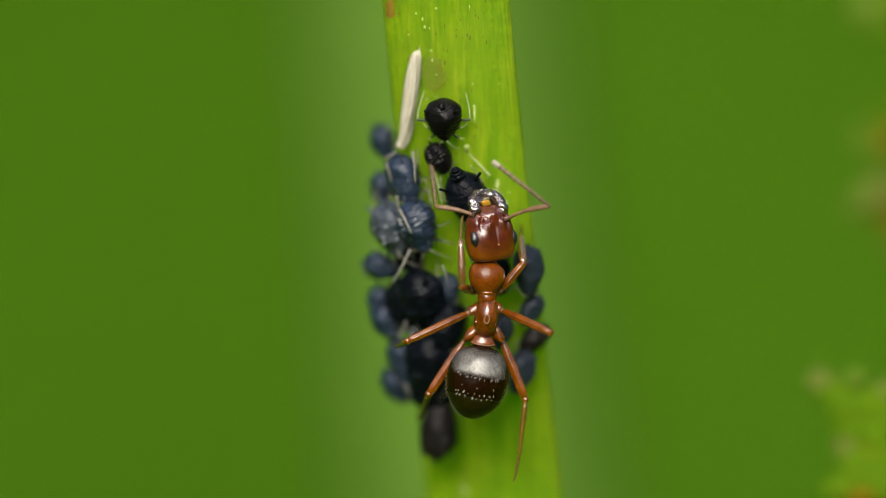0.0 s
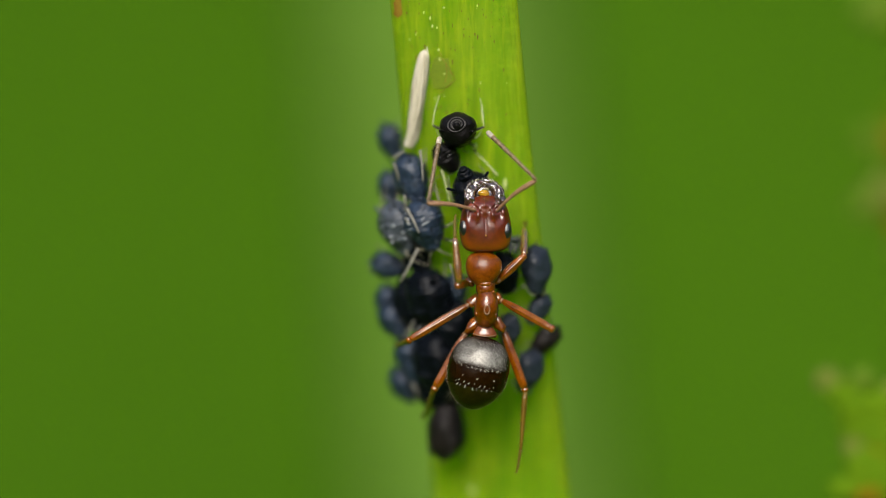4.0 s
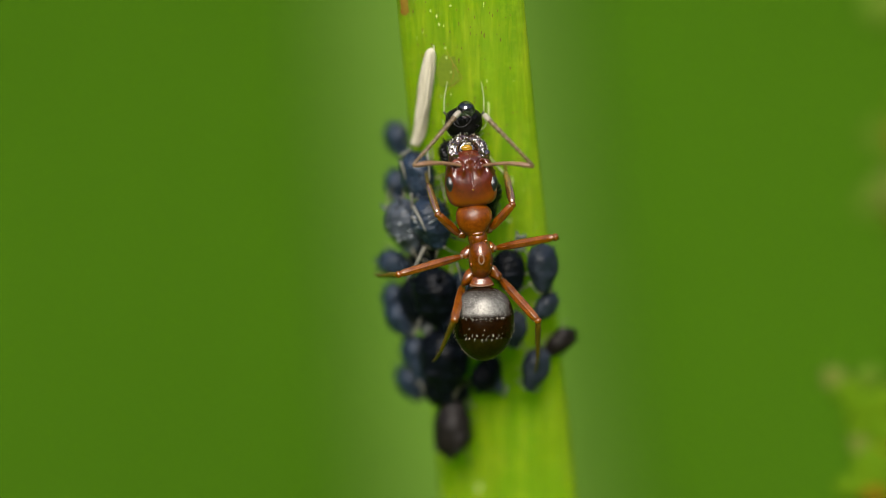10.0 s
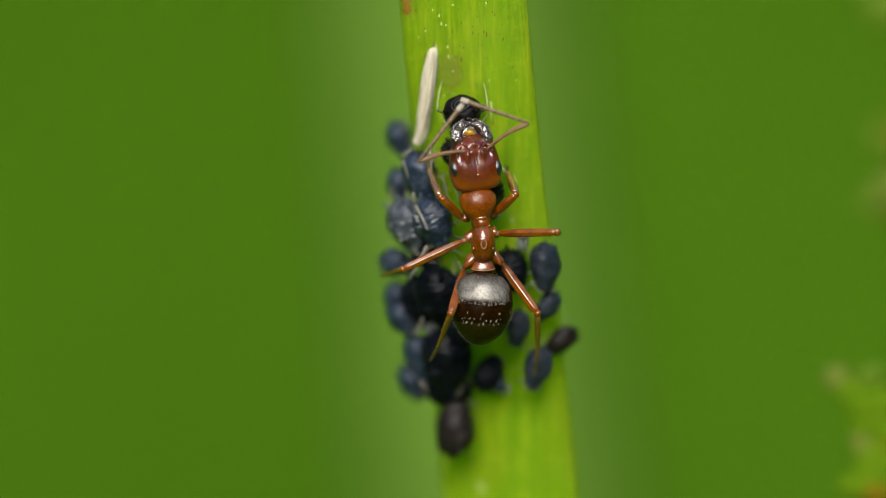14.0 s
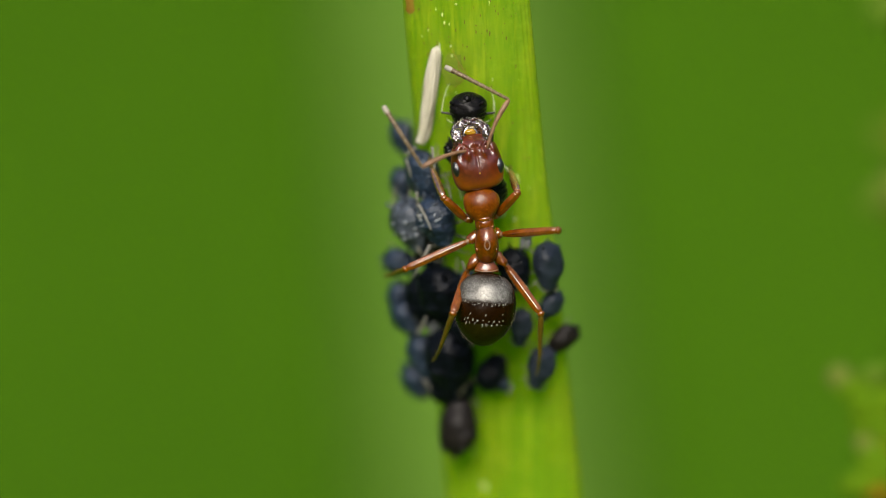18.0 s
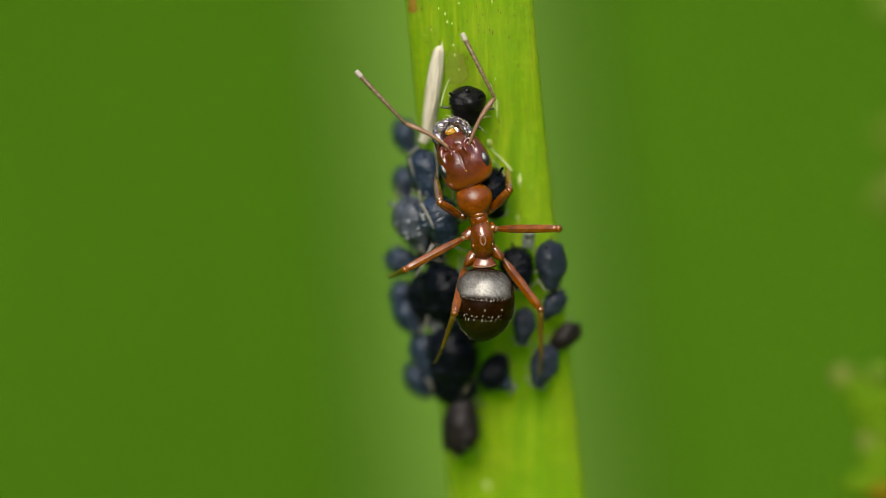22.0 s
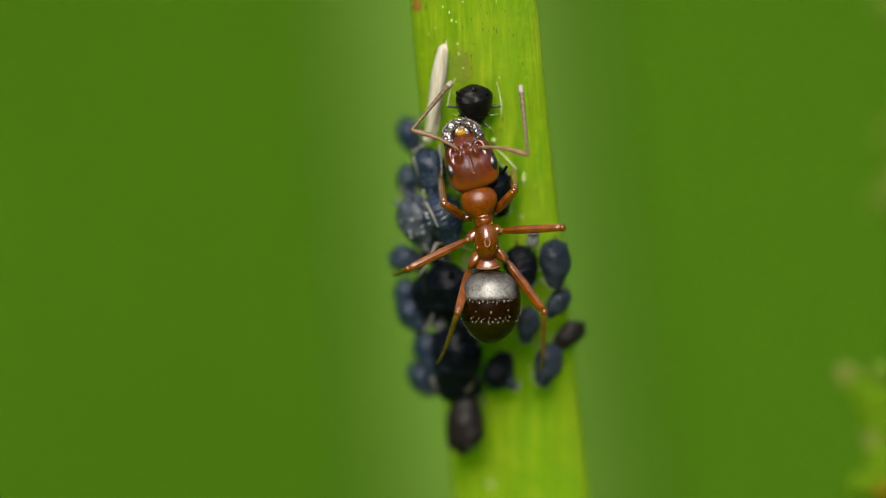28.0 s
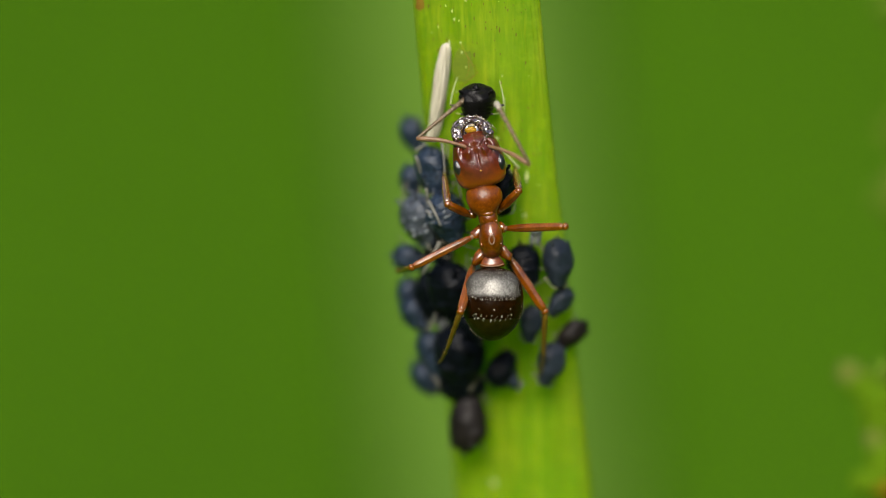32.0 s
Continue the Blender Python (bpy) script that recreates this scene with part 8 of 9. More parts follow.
    walk(thighs["right", "middle"], [
        (0.0, limb(0.390, 0.050, 0.270, 0.723, -0.655, -0.221)),
        (0.5, limb(0.390, 0.050, 0.270, 0.713, -0.662, -0.230)),
        (1.0, limb(0.390, 0.050, 0.270, 0.691, -0.681, -0.244)),
        (1.5, limb(0.390, 0.050, 0.270, 0.672, -0.679, -0.296)),
        (2.0, limb(0.390, 0.050, 0.270, 0.654, -0.688, -0.313)),
        (2.5, limb(0.390, 0.050, 0.270, 0.692, -0.655, -0.304)),
        (3.0, limb(0.390, 0.050, 0.270, 0.691, -0.661, -0.292)),
        (3.5, limb(0.390, 0.050, 0.270, 0.715, -0.611, -0.339)),
        (5.5, limb(0.390, 0.050, 0.270, 0.767, -0.526, -0.368)),
        (6.0, limb(0.390, 0.050, 0.270, 0.762, -0.531, -0.370)),
        (6.5, limb(0.390, 0.050, 0.270, 0.831, -0.292, -0.473)),
        (7.0, limb(0.390, 0.050, 0.270, 0.852, -0.000, -0.524)),
        (7.2, limb(0.390, 0.050, 0.270, 0.833, -0.000, -0.553)),
        (7.5, limb(0.390, 0.050, 0.270, 0.891, -0.282, 0.357)),
        (8.0, limb(0.390, 0.050, 0.270, 0.848, -0.477, 0.231)),
        (8.5, limb(0.390, 0.050, 0.270, 0.840, -0.498, 0.213)),
        (9.0, limb(0.390, 0.050, 0.270, 0.832, -0.500, 0.242)),
        (9.5, limb(0.390, 0.050, 0.270, 0.843, -0.478, 0.247)),
        (9.8, limb(0.390, 0.050, 0.270, 0.853, -0.496, 0.161)),
        (10.0, limb(0.390, 0.050, 0.270, 0.868, -0.479, 0.130)),
        (10.3, limb(0.390, 0.050, 0.270, 0.872, -0.490, 0.004)),
        (10.5, limb(0.390, 0.050, 0.270, 0.859, -0.502, -0.105)),
        (11.0, limb(0.390, 0.050, 0.270, 0.869, -0.481, -0.115)),
        (11.5, limb(0.390, 0.050, 0.270, 0.882, -0.462, -0.092)),
        (12.0, limb(0.390, 0.050, 0.270, 0.882, -0.465, -0.083)),
        (12.5, limb(0.390, 0.050, 0.270, 0.882, -0.468, -0.060)),
        (13.0, limb(0.390, 0.050, 0.270, 0.870, -0.492, -0.006)),
        (13.5, limb(0.390, 0.050, 0.270, 0.860, -0.511, 0.002)),
        (14.0, limb(0.390, 0.050, 0.270, 0.849, -0.528, 0.017)),
        (14.5, limb(0.390, 0.050, 0.270, 0.851, -0.524, 0.032)),
        (16.5, limb(0.390, 0.050, 0.270, 0.835, -0.549, 0.022)),
        (17.0, limb(0.390, 0.050, 0.270, 0.835, -0.549, 0.035)),
        (17.5, limb(0.390, 0.050, 0.270, 0.834, -0.550, 0.044)),
        (18.0, limb(0.390, 0.050, 0.270, 0.810, -0.584, 0.060)),
        (18.5, limb(0.390, 0.050, 0.270, 0.835, -0.549, 0.033)),
        (19.0, limb(0.390, 0.050, 0.270, 0.823, -0.567, 0.030)),
        (19.5, limb(0.390, 0.050, 0.270, 0.823, -0.565, 0.051)),
        (20.0, limb(0.390, 0.050, 0.270, 0.813, -0.579, 0.063)),
        (20.5, limb(0.390, 0.050, 0.270, 0.865, -0.501, -0.004)),
        (21.0, limb(0.390, 0.050, 0.270, 0.892, -0.449, -0.060)),
        (21.5, limb(0.390, 0.050, 0.270, 0.885, -0.461, -0.065)),
        (22.0, limb(0.390, 0.050, 0.270, 0.890, -0.451, -0.059)),
        (22.5, limb(0.390, 0.050, 0.270, 0.882, -0.468, -0.058)),
        (23.0, limb(0.390, 0.050, 0.270, 0.887, -0.459, -0.056)),
        (23.5, limb(0.390, 0.050, 0.270, 0.880, -0.474, -0.042)),
        (24.0, limb(0.390, 0.050, 0.270, 0.884, -0.465, -0.036)),
        (24.5, limb(0.390, 0.050, 0.270, 0.879, -0.476, -0.023)),
        (25.0, limb(0.390, 0.050, 0.270, 0.873, -0.487, -0.016)),
        (25.5, limb(0.390, 0.050, 0.270, 0.880, -0.476, -0.011)),
        (27.5, limb(0.390, 0.050, 0.270, 0.883, -0.470, 0.004)),
        (27.8, limb(0.390, 0.050, 0.270, 0.885, -0.466, -0.002)),
        (28.0, limb(0.390, 0.050, 0.270, 0.887, -0.463, -0.006)),
        (28.3, limb(0.390, 0.050, 0.270, 0.882, -0.471, 0.004)),
        (28.5, limb(0.390, 0.050, 0.270, 0.879, -0.477, 0.014)),
        (28.8, limb(0.390, 0.050, 0.270, 0.881, -0.473, 0.013)),
        (29.0, limb(0.390, 0.050, 0.270, 0.882, -0.471, 0.013)),
        (29.3, limb(0.390, 0.050, 0.270, 0.878, -0.478, 0.026)),
        (29.5, limb(0.390, 0.050, 0.270, 0.875, -0.482, 0.033)),
        (29.8, limb(0.390, 0.050, 0.270, 0.872, -0.488, 0.034)),
        (30.0, limb(0.390, 0.050, 0.270, 0.870, -0.492, 0.035)),
        (30.3, limb(0.390, 0.050, 0.270, 0.871, -0.490, 0.034)),
        (30.5, limb(0.390, 0.050, 0.270, 0.873, -0.487, 0.031)),
        (30.8, limb(0.390, 0.050, 0.270, 0.866, -0.501, -0.001)),
        (31.0, limb(0.390, 0.050, 0.270, 0.861, -0.509, -0.021)),
        (31.5, limb(0.390, 0.050, 0.270, 0.854, -0.520, -0.013)),
        (32.0, limb(0.390, 0.050, 0.270, 0.860, -0.511, -0.005)),
    ])
    walk(shins["right", "middle"], [
        (0.0, limb(1.749, -1.181, -0.145, 0.007, 0.990, -0.022)),
        (0.5, limb(1.731, -1.195, -0.162, 0.009, 0.989, -0.022)),
        (1.0, limb(1.689, -1.229, -0.189, 0.010, 0.989, -0.022)),
        (1.5, limb(1.653, -1.226, -0.286, 0.012, 0.989, -0.022)),
        (2.0, limb(1.620, -1.244, -0.319, 0.017, 0.989, -0.022)),
        (2.5, limb(1.691, -1.182, -0.301, 0.021, 0.989, -0.022)),
        (3.0, limb(1.689, -1.193, -0.279, 0.024, 0.989, -0.022)),
        (3.5, limb(1.734, -1.100, -0.368, 0.026, 0.988, -0.022)),
        (5.5, limb(1.831, -0.939, -0.422, 0.038, 0.987, -0.023)),
        (6.0, limb(1.823, -0.949, -0.426, 0.041, 0.987, -0.023)),
        (6.5, limb(1.953, -0.498, -0.620, 0.037, 0.987, -0.023)),
        (7.0, limb(1.991, 0.050, -0.715, 0.083, 0.979, -0.028)),
        (7.2, limb(1.957, 0.050, -0.769, 0.153, 0.960, -0.035)),
        (7.5, limb(2.064, -0.481, 0.940, 0.078, 0.986, -0.022)),
        (8.0, limb(1.985, -0.846, 0.704, 0.074, 0.986, -0.022)),
        (8.5, limb(1.970, -0.887, 0.670, 0.063, 0.987, -0.022)),
        (9.0, limb(1.954, -0.889, 0.725, 0.053, 0.988, -0.022)),
        (9.5, limb(1.975, -0.849, 0.733, 0.054, 0.988, -0.022)),
        (9.8, limb(1.994, -0.883, 0.572, 0.054, 0.988, -0.022)),
        (10.0, limb(2.021, -0.851, 0.515, 0.055, 0.988, -0.022)),
        (10.3, limb(2.029, -0.871, 0.277, 0.055, 0.988, -0.022)),
        (10.5, limb(2.004, -0.893, 0.073, 0.055, 0.988, -0.022)),
        (11.0, limb(2.024, -0.854, 0.054, 0.055, 0.988, -0.022)),
        (11.5, limb(2.048, -0.819, 0.096, 0.056, 0.988, -0.022)),
        (12.0, limb(2.047, -0.824, 0.115, 0.057, 0.988, -0.022)),
        (12.5, limb(2.048, -0.829, 0.158, 0.058, 0.988, -0.022)),
        (13.0, limb(2.026, -0.875, 0.259, 0.059, 0.988, -0.022)),
        (13.5, limb(2.006, -0.910, 0.275, 0.060, 0.988, -0.022)),
        (14.0, limb(1.986, -0.942, 0.302, 0.060, 0.988, -0.022)),
        (14.5, limb(1.990, -0.935, 0.331, 0.060, 0.988, -0.022)),
        (16.5, limb(1.961, -0.982, 0.312, 0.058, 0.988, -0.022)),
        (17.0, limb(1.960, -0.983, 0.335, 0.059, 0.988, -0.022)),
        (17.5, limb(1.958, -0.984, 0.352, 0.060, 0.988, -0.022)),
        (18.0, limb(1.912, -1.048, 0.382, 0.060, 0.988, -0.022)),
        (18.5, limb(1.961, -0.981, 0.332, 0.059, 0.988, -0.022)),
        (19.0, limb(1.938, -1.016, 0.327, 0.058, 0.988, -0.022)),
        (19.5, limb(1.938, -1.012, 0.366, 0.059, 0.988, -0.022)),
        (20.0, limb(1.918, -1.039, 0.388, 0.058, 0.988, -0.022)),
        (20.5, limb(2.017, -0.892, 0.263, 0.054, 0.988, -0.022)),
        (21.0, limb(2.066, -0.794, 0.157, 0.050, 0.988, -0.022)),
        (21.5, limb(2.054, -0.817, 0.149, 0.048, 0.988, -0.022)),
        (22.0, limb(2.064, -0.798, 0.159, 0.048, 0.988, -0.022)),
        (22.5, limb(2.047, -0.831, 0.161, 0.048, 0.988, -0.022)),
        (23.0, limb(2.057, -0.812, 0.164, 0.047, 0.988, -0.022)),
        (23.5, limb(2.044, -0.841, 0.191, 0.047, 0.988, -0.022)),
        (24.0, limb(2.053, -0.825, 0.202, 0.047, 0.988, -0.022)),
        (24.5, limb(2.043, -0.844, 0.227, 0.046, 0.988, -0.022)),
        (25.0, limb(2.032, -0.865, 0.240, 0.045, 0.988, -0.022)),
        (25.5, limb(2.044, -0.844, 0.248, 0.045, 0.988, -0.022)),
        (27.5, limb(2.049, -0.833, 0.278, 0.044, 0.988, -0.022)),
        (27.8, limb(2.054, -0.825, 0.266, 0.044, 0.988, -0.022)),
        (28.0, limb(2.057, -0.820, 0.258, 0.043, 0.988, -0.022)),
        (28.3, limb(2.049, -0.835, 0.278, 0.043, 0.988, -0.022)),
        (28.5, limb(2.043, -0.846, 0.295, 0.044, 0.988, -0.022)),
        (28.8, limb(2.046, -0.839, 0.294, 0.044, 0.988, -0.022)),
        (29.0, limb(2.048, -0.835, 0.295, 0.045, 0.988, -0.022)),
        (29.3, limb(2.041, -0.848, 0.318, 0.045, 0.988, -0.022)),
        (29.5, limb(2.036, -0.857, 0.332, 0.045, 0.988, -0.022)),
        (29.8, limb(2.029, -0.868, 0.334, 0.044, 0.988, -0.022)),
        (30.0, limb(2.025, -0.876, 0.336, 0.044, 0.988, -0.022)),
        (30.3, limb(2.028, -0.870, 0.334, 0.044, 0.988, -0.022)),
        (30.5, limb(2.031, -0.866, 0.329, 0.043, 0.988, -0.022)),
        (30.8, limb(2.017, -0.892, 0.269, 0.042, 0.988, -0.022)),
        (31.0, limb(2.008, -0.907, 0.230, 0.042, 0.988, -0.022)),
        (31.5, limb(1.996, -0.928, 0.246, 0.042, 0.988, -0.022)),
        (32.0, limb(2.006, -0.910, 0.261, 0.042, 0.988, -0.022)),
    ])
    walk(thighs["left", "hind"], [
        (0.0, limb(-0.465, 0.350, -0.660, -0.440, -0.000, -0.898)),
        (0.5, limb(-0.465, 0.350, -0.660, -0.463, -0.000, -0.886)),
        (1.0, limb(-0.465, 0.350, -0.660, -0.502, -0.000, -0.865)),
        (1.5, limb(-0.465, 0.350, -0.660, -0.502, -0.000, -0.865)),
        (2.0, limb(-0.465, 0.350, -0.660, -0.499, -0.000, -0.867)),
        (2.5, limb(-0.465, 0.350, -0.660, -0.472, -0.000, -0.882)),
        (3.0, limb(-0.465, 0.350, -0.660, -0.485, -0.000, -0.875)),
        (3.5, limb(-0.465, 0.350, -0.660, -0.455, -0.000, -0.890)),
        (5.5, limb(-0.465, 0.350, -0.660, -0.420, -0.000, -0.907)),
        (6.0, limb(-0.465, 0.350, -0.660, -0.433, -0.000, -0.901)),
        (6.5, limb(-0.465, 0.350, -0.660, -0.412, -0.000, -0.911)),
        (7.0, limb(-0.465, 0.350, -0.660, -0.417, -0.000, -0.909)),
        (7.2, limb(-0.465, 0.350, -0.660, -0.421, -0.000, -0.907)),
        (7.5, limb(-0.465, 0.350, -0.660, -0.157, -0.825, -0.543)),
        (8.0, limb(-0.465, 0.350, -0.660, -0.153, -0.808, -0.569)),
        (8.5, limb(-0.465, 0.350, -0.660, -0.154, -0.878, -0.452)),
        (9.0, limb(-0.465, 0.350, -0.660, -0.129, -0.884, -0.449)),
        (9.5, limb(-0.465, 0.350, -0.660, -0.136, -0.896, -0.423)),
        (9.8, limb(-0.465, 0.350, -0.660, -0.138, -0.852, -0.504)),
        (10.0, limb(-0.465, 0.350, -0.660, -0.153, -0.831, -0.534)),
        (10.3, limb(-0.465, 0.350, -0.660, -0.196, -0.700, -0.687)),
        (10.5, limb(-0.465, 0.350, -0.660, -0.225, -0.572, -0.788)),
        (11.0, limb(-0.465, 0.350, -0.660, -0.218, -0.567, -0.794)),
        (11.5, limb(-0.465, 0.350, -0.660, -0.202, -0.600, -0.774)),
        (12.0, limb(-0.465, 0.350, -0.660, -0.199, -0.609, -0.768)),
        (12.5, limb(-0.465, 0.350, -0.660, -0.196, -0.634, -0.748)),
        (13.0, limb(-0.465, 0.350, -0.660, -0.198, -0.682, -0.704)),
        (13.5, limb(-0.465, 0.350, -0.660, -0.201, -0.679, -0.706)),
        (14.0, limb(-0.465, 0.350, -0.660, -0.211, -0.690, -0.693)),
        (14.5, limb(-0.465, 0.350, -0.660, -0.206, -0.705, -0.679)),
        (16.5, limb(-0.465, 0.350, -0.660, -0.229, -0.694, -0.683)),
        (17.0, limb(-0.465, 0.350, -0.660, -0.216, -0.694, -0.687)),
        (17.5, limb(-0.465, 0.350, -0.660, -0.207, -0.694, -0.689)),
        (18.0, limb(-0.465, 0.350, -0.660, -0.231, -0.700, -0.675)),
        (18.5, limb(-0.465, 0.350, -0.660, -0.207, -0.684, -0.699)),
        (19.0, limb(-0.465, 0.350, -0.660, -0.225, -0.682, -0.696)),
        (19.5, limb(-0.465, 0.350, -0.660, -0.216, -0.696, -0.685)),
        (20.0, limb(-0.465, 0.350, -0.660, -0.231, -0.708, -0.668)),
        (20.5, limb(-0.465, 0.350, -0.660, -0.209, -0.688, -0.695)),
        (21.0, limb(-0.465, 0.350, -0.660, -0.215, -0.672, -0.709)),
        (21.5, limb(-0.465, 0.350, -0.660, -0.230, -0.670, -0.705)),
        (22.0, limb(-0.465, 0.350, -0.660, -0.221, -0.671, -0.707)),
        (22.5, limb(-0.465, 0.350, -0.660, -0.233, -0.668, -0.706)),
        (23.0, limb(-0.465, 0.350, -0.660, -0.228, -0.670, -0.706)),
        (23.5, limb(-0.465, 0.350, -0.660, -0.237, -0.681, -0.693)),
        (24.0, limb(-0.465, 0.350, -0.660, -0.229, -0.682, -0.695)),
        (24.5, limb(-0.465, 0.350, -0.660, -0.235, -0.695, -0.680)),
        (25.0, limb(-0.465, 0.350, -0.660, -0.249, -0.706, -0.663)),
        (25.5, limb(-0.465, 0.350, -0.660, -0.239, -0.709, -0.664)),
        (27.5, limb(-0.465, 0.350, -0.660, -0.227, -0.713, -0.663)),
        (27.8, limb(-0.465, 0.350, -0.660, -0.225, -0.707, -0.671)),
        (28.0, limb(-0.465, 0.350, -0.660, -0.223, -0.702, -0.676)),
        (28.3, limb(-0.465, 0.350, -0.660, -0.225, -0.709, -0.669)),
        (28.5, limb(-0.465, 0.350, -0.660, -0.224, -0.713, -0.665)),
        (28.8, limb(-0.465, 0.350, -0.660, -0.216, -0.706, -0.675)),
        (29.0, limb(-0.465, 0.350, -0.660, -0.209, -0.701, -0.682)),
        (29.3, limb(-0.465, 0.350, -0.660, -0.210, -0.708, -0.674)),
        (29.5, limb(-0.465, 0.350, -0.660, -0.211, -0.713, -0.669)),
        (29.8, limb(-0.465, 0.350, -0.660, -0.215, -0.713, -0.667)),
        (30.0, limb(-0.465, 0.350, -0.660, -0.218, -0.713, -0.666)),
        (30.3, limb(-0.465, 0.350, -0.660, -0.219, -0.714, -0.666)),
        (30.5, limb(-0.465, 0.350, -0.660, -0.221, -0.714, -0.664)),
        (30.8, limb(-0.465, 0.350, -0.660, -0.232, -0.681, -0.694)),
        (31.0, limb(-0.465, 0.350, -0.660, -0.239, -0.657, -0.715)),
        (31.5, limb(-0.465, 0.350, -0.660, -0.241, -0.657, -0.714)),
        (32.0, limb(-0.465, 0.350, -0.660, -0.229, -0.661, -0.715)),
    ])
    walk(shins["left", "hind"], [
        (0.0, limb(-1.221, 0.350, -2.205, -0.088, 0.911, -0.403)),
        (0.5, limb(-1.262, 0.350, -2.184, -0.092, 0.913, -0.397)),
        (1.0, limb(-1.329, 0.350, -2.148, -0.103, 0.912, -0.398)),
        (1.5, limb(-1.328, 0.350, -2.148, -0.131, 0.887, -0.444)),
        (2.0, limb(-1.323, 0.350, -2.151, -0.143, 0.872, -0.469)),
        (2.5, limb(-1.276, 0.350, -2.177, -0.122, 0.889, -0.441)),
        (3.0, limb(-1.299, 0.350, -2.164, -0.114, 0.900, -0.420)),
        (3.5, limb(-1.248, 0.350, -2.191, -0.125, 0.888, -0.442)),
        (5.5, limb(-1.188, 0.350, -2.221, -0.112, 0.905, -0.410)),
        (6.0, limb(-1.211, 0.350, -2.210, -0.112, 0.909, -0.401)),
        (6.5, limb(-1.174, 0.350, -2.227, -0.116, 0.886, -0.448)),
        (7.0, limb(-1.182, 0.350, -2.223, -0.110, 0.878, -0.466)),
        (7.2, limb(-1.190, 0.350, -2.220, -0.081, 0.877, -0.473)),
        (7.5, limb(-0.735, -1.069, -1.593, -0.087, 0.876, -0.475)),
        (8.0, limb(-0.729, -1.040, -1.639, -0.114, 0.810, -0.575)),
        (8.5, limb(-0.730, -1.161, -1.438, -0.245, 0.854, -0.458)),
        (9.0, limb(-0.686, -1.171, -1.433, -0.295, 0.785, -0.544)),
        (9.5, limb(-0.700, -1.190, -1.388, -0.284, 0.796, -0.534)),
        (9.8, limb(-0.702, -1.116, -1.528, -0.277, 0.803, -0.528)),
        (10.0, limb(-0.729, -1.080, -1.579, -0.263, 0.789, -0.555)),
        (10.3, limb(-0.803, -0.853, -1.842, -0.238, 0.799, -0.553)),
        (10.5, limb(-0.853, -0.634, -2.016, -0.221, 0.805, -0.551)),
        (11.0, limb(-0.840, -0.626, -2.026, -0.230, 0.793, -0.564)),
        (11.5, limb(-0.812, -0.682, -1.991, -0.235, 0.782, -0.578)),
        (12.0, limb(-0.808, -0.697, -1.981, -0.240, 0.769, -0.592)),
        (12.5, limb(-0.801, -0.740, -1.947, -0.245, 0.757, -0.606)),
        (13.0, limb(-0.806, -0.824, -1.870, -0.246, 0.743, -0.622)),
        (13.5, limb(-0.810, -0.818, -1.875, -0.242, 0.742, -0.625)),
        (14.0, limb(-0.827, -0.836, -1.852, -0.242, 0.741, -0.627)),
        (14.5, limb(-0.819, -0.862, -1.828, -0.241, 0.740, -0.628)),
        (16.5, limb(-0.858, -0.843, -1.835, -0.245, 0.735, -0.633)),
        (17.0, limb(-0.836, -0.844, -1.842, -0.239, 0.733, -0.637)),
        (17.5, limb(-0.822, -0.844, -1.846, -0.235, 0.732, -0.640)),
        (18.0, limb(-0.863, -0.855, -1.821, -0.234, 0.731, -0.641)),
        (18.5, limb(-0.821, -0.827, -1.863, -0.236, 0.729, -0.642)),
        (19.0, limb(-0.853, -0.823, -1.857, -0.239, 0.728, -0.642)),
        (19.5, limb(-0.837, -0.847, -1.838, -0.235, 0.727, -0.645)),
        (20.0, limb(-0.863, -0.867, -1.808, -0.237, 0.726, -0.646)),
        (20.5, limb(-0.825, -0.833, -1.855, -0.256, 0.724, -0.640)),
        (21.0, limb(-0.834, -0.805, -1.880, -0.274, 0.723, -0.634)),
        (21.5, limb(-0.861, -0.803, -1.873, -0.277, 0.722, -0.635)),
        (22.0, limb(-0.846, -0.805, -1.876, -0.274, 0.720, -0.638)),
        (22.5, limb(-0.866, -0.800, -1.875, -0.273, 0.719, -0.639)),
        (23.0, limb(-0.858, -0.802, -1.875, -0.272, 0.718, -0.641)),
        (23.5, limb(-0.873, -0.821, -1.852, -0.270, 0.716, -0.643)),
        (24.0, limb(-0.858, -0.823, -1.855, -0.267, 0.715, -0.647)),
        (24.5, limb(-0.870, -0.845, -1.829, -0.269, 0.714, -0.647)),
        (25.0, limb(-0.894, -0.865, -1.800, -0.274, 0.712, -0.646)),
        (25.5, limb(-0.876, -0.869, -1.802, -0.273, 0.711, -0.648)),
        (27.5, limb(-0.856, -0.877, -1.800, -0.273, 0.707, -0.653)),
        (27.8, limb(-0.851, -0.866, -1.814, -0.273, 0.706, -0.653)),
        (28.0, limb(-0.848, -0.858, -1.823, -0.274, 0.705, -0.654)),
        (28.3, limb(-0.852, -0.869, -1.810, -0.273, 0.705, -0.655)),
        (28.5, limb(-0.851, -0.876, -1.803, -0.271, 0.704, -0.656)),
        (28.8, limb(-0.836, -0.864, -1.821, -0.269, 0.704, -0.658)),
        (29.0, limb(-0.825, -0.856, -1.833, -0.266, 0.703, -0.659)),
        (29.3, limb(-0.826, -0.868, -1.820, -0.265, 0.702, -0.661)),
        (29.5, limb(-0.829, -0.876, -1.810, -0.264, 0.702, -0.661)),
        (29.8, limb(-0.835, -0.876, -1.808, -0.265, 0.701, -0.662)),
        (30.0, limb(-0.840, -0.876, -1.806, -0.266, 0.701, -0.662)),
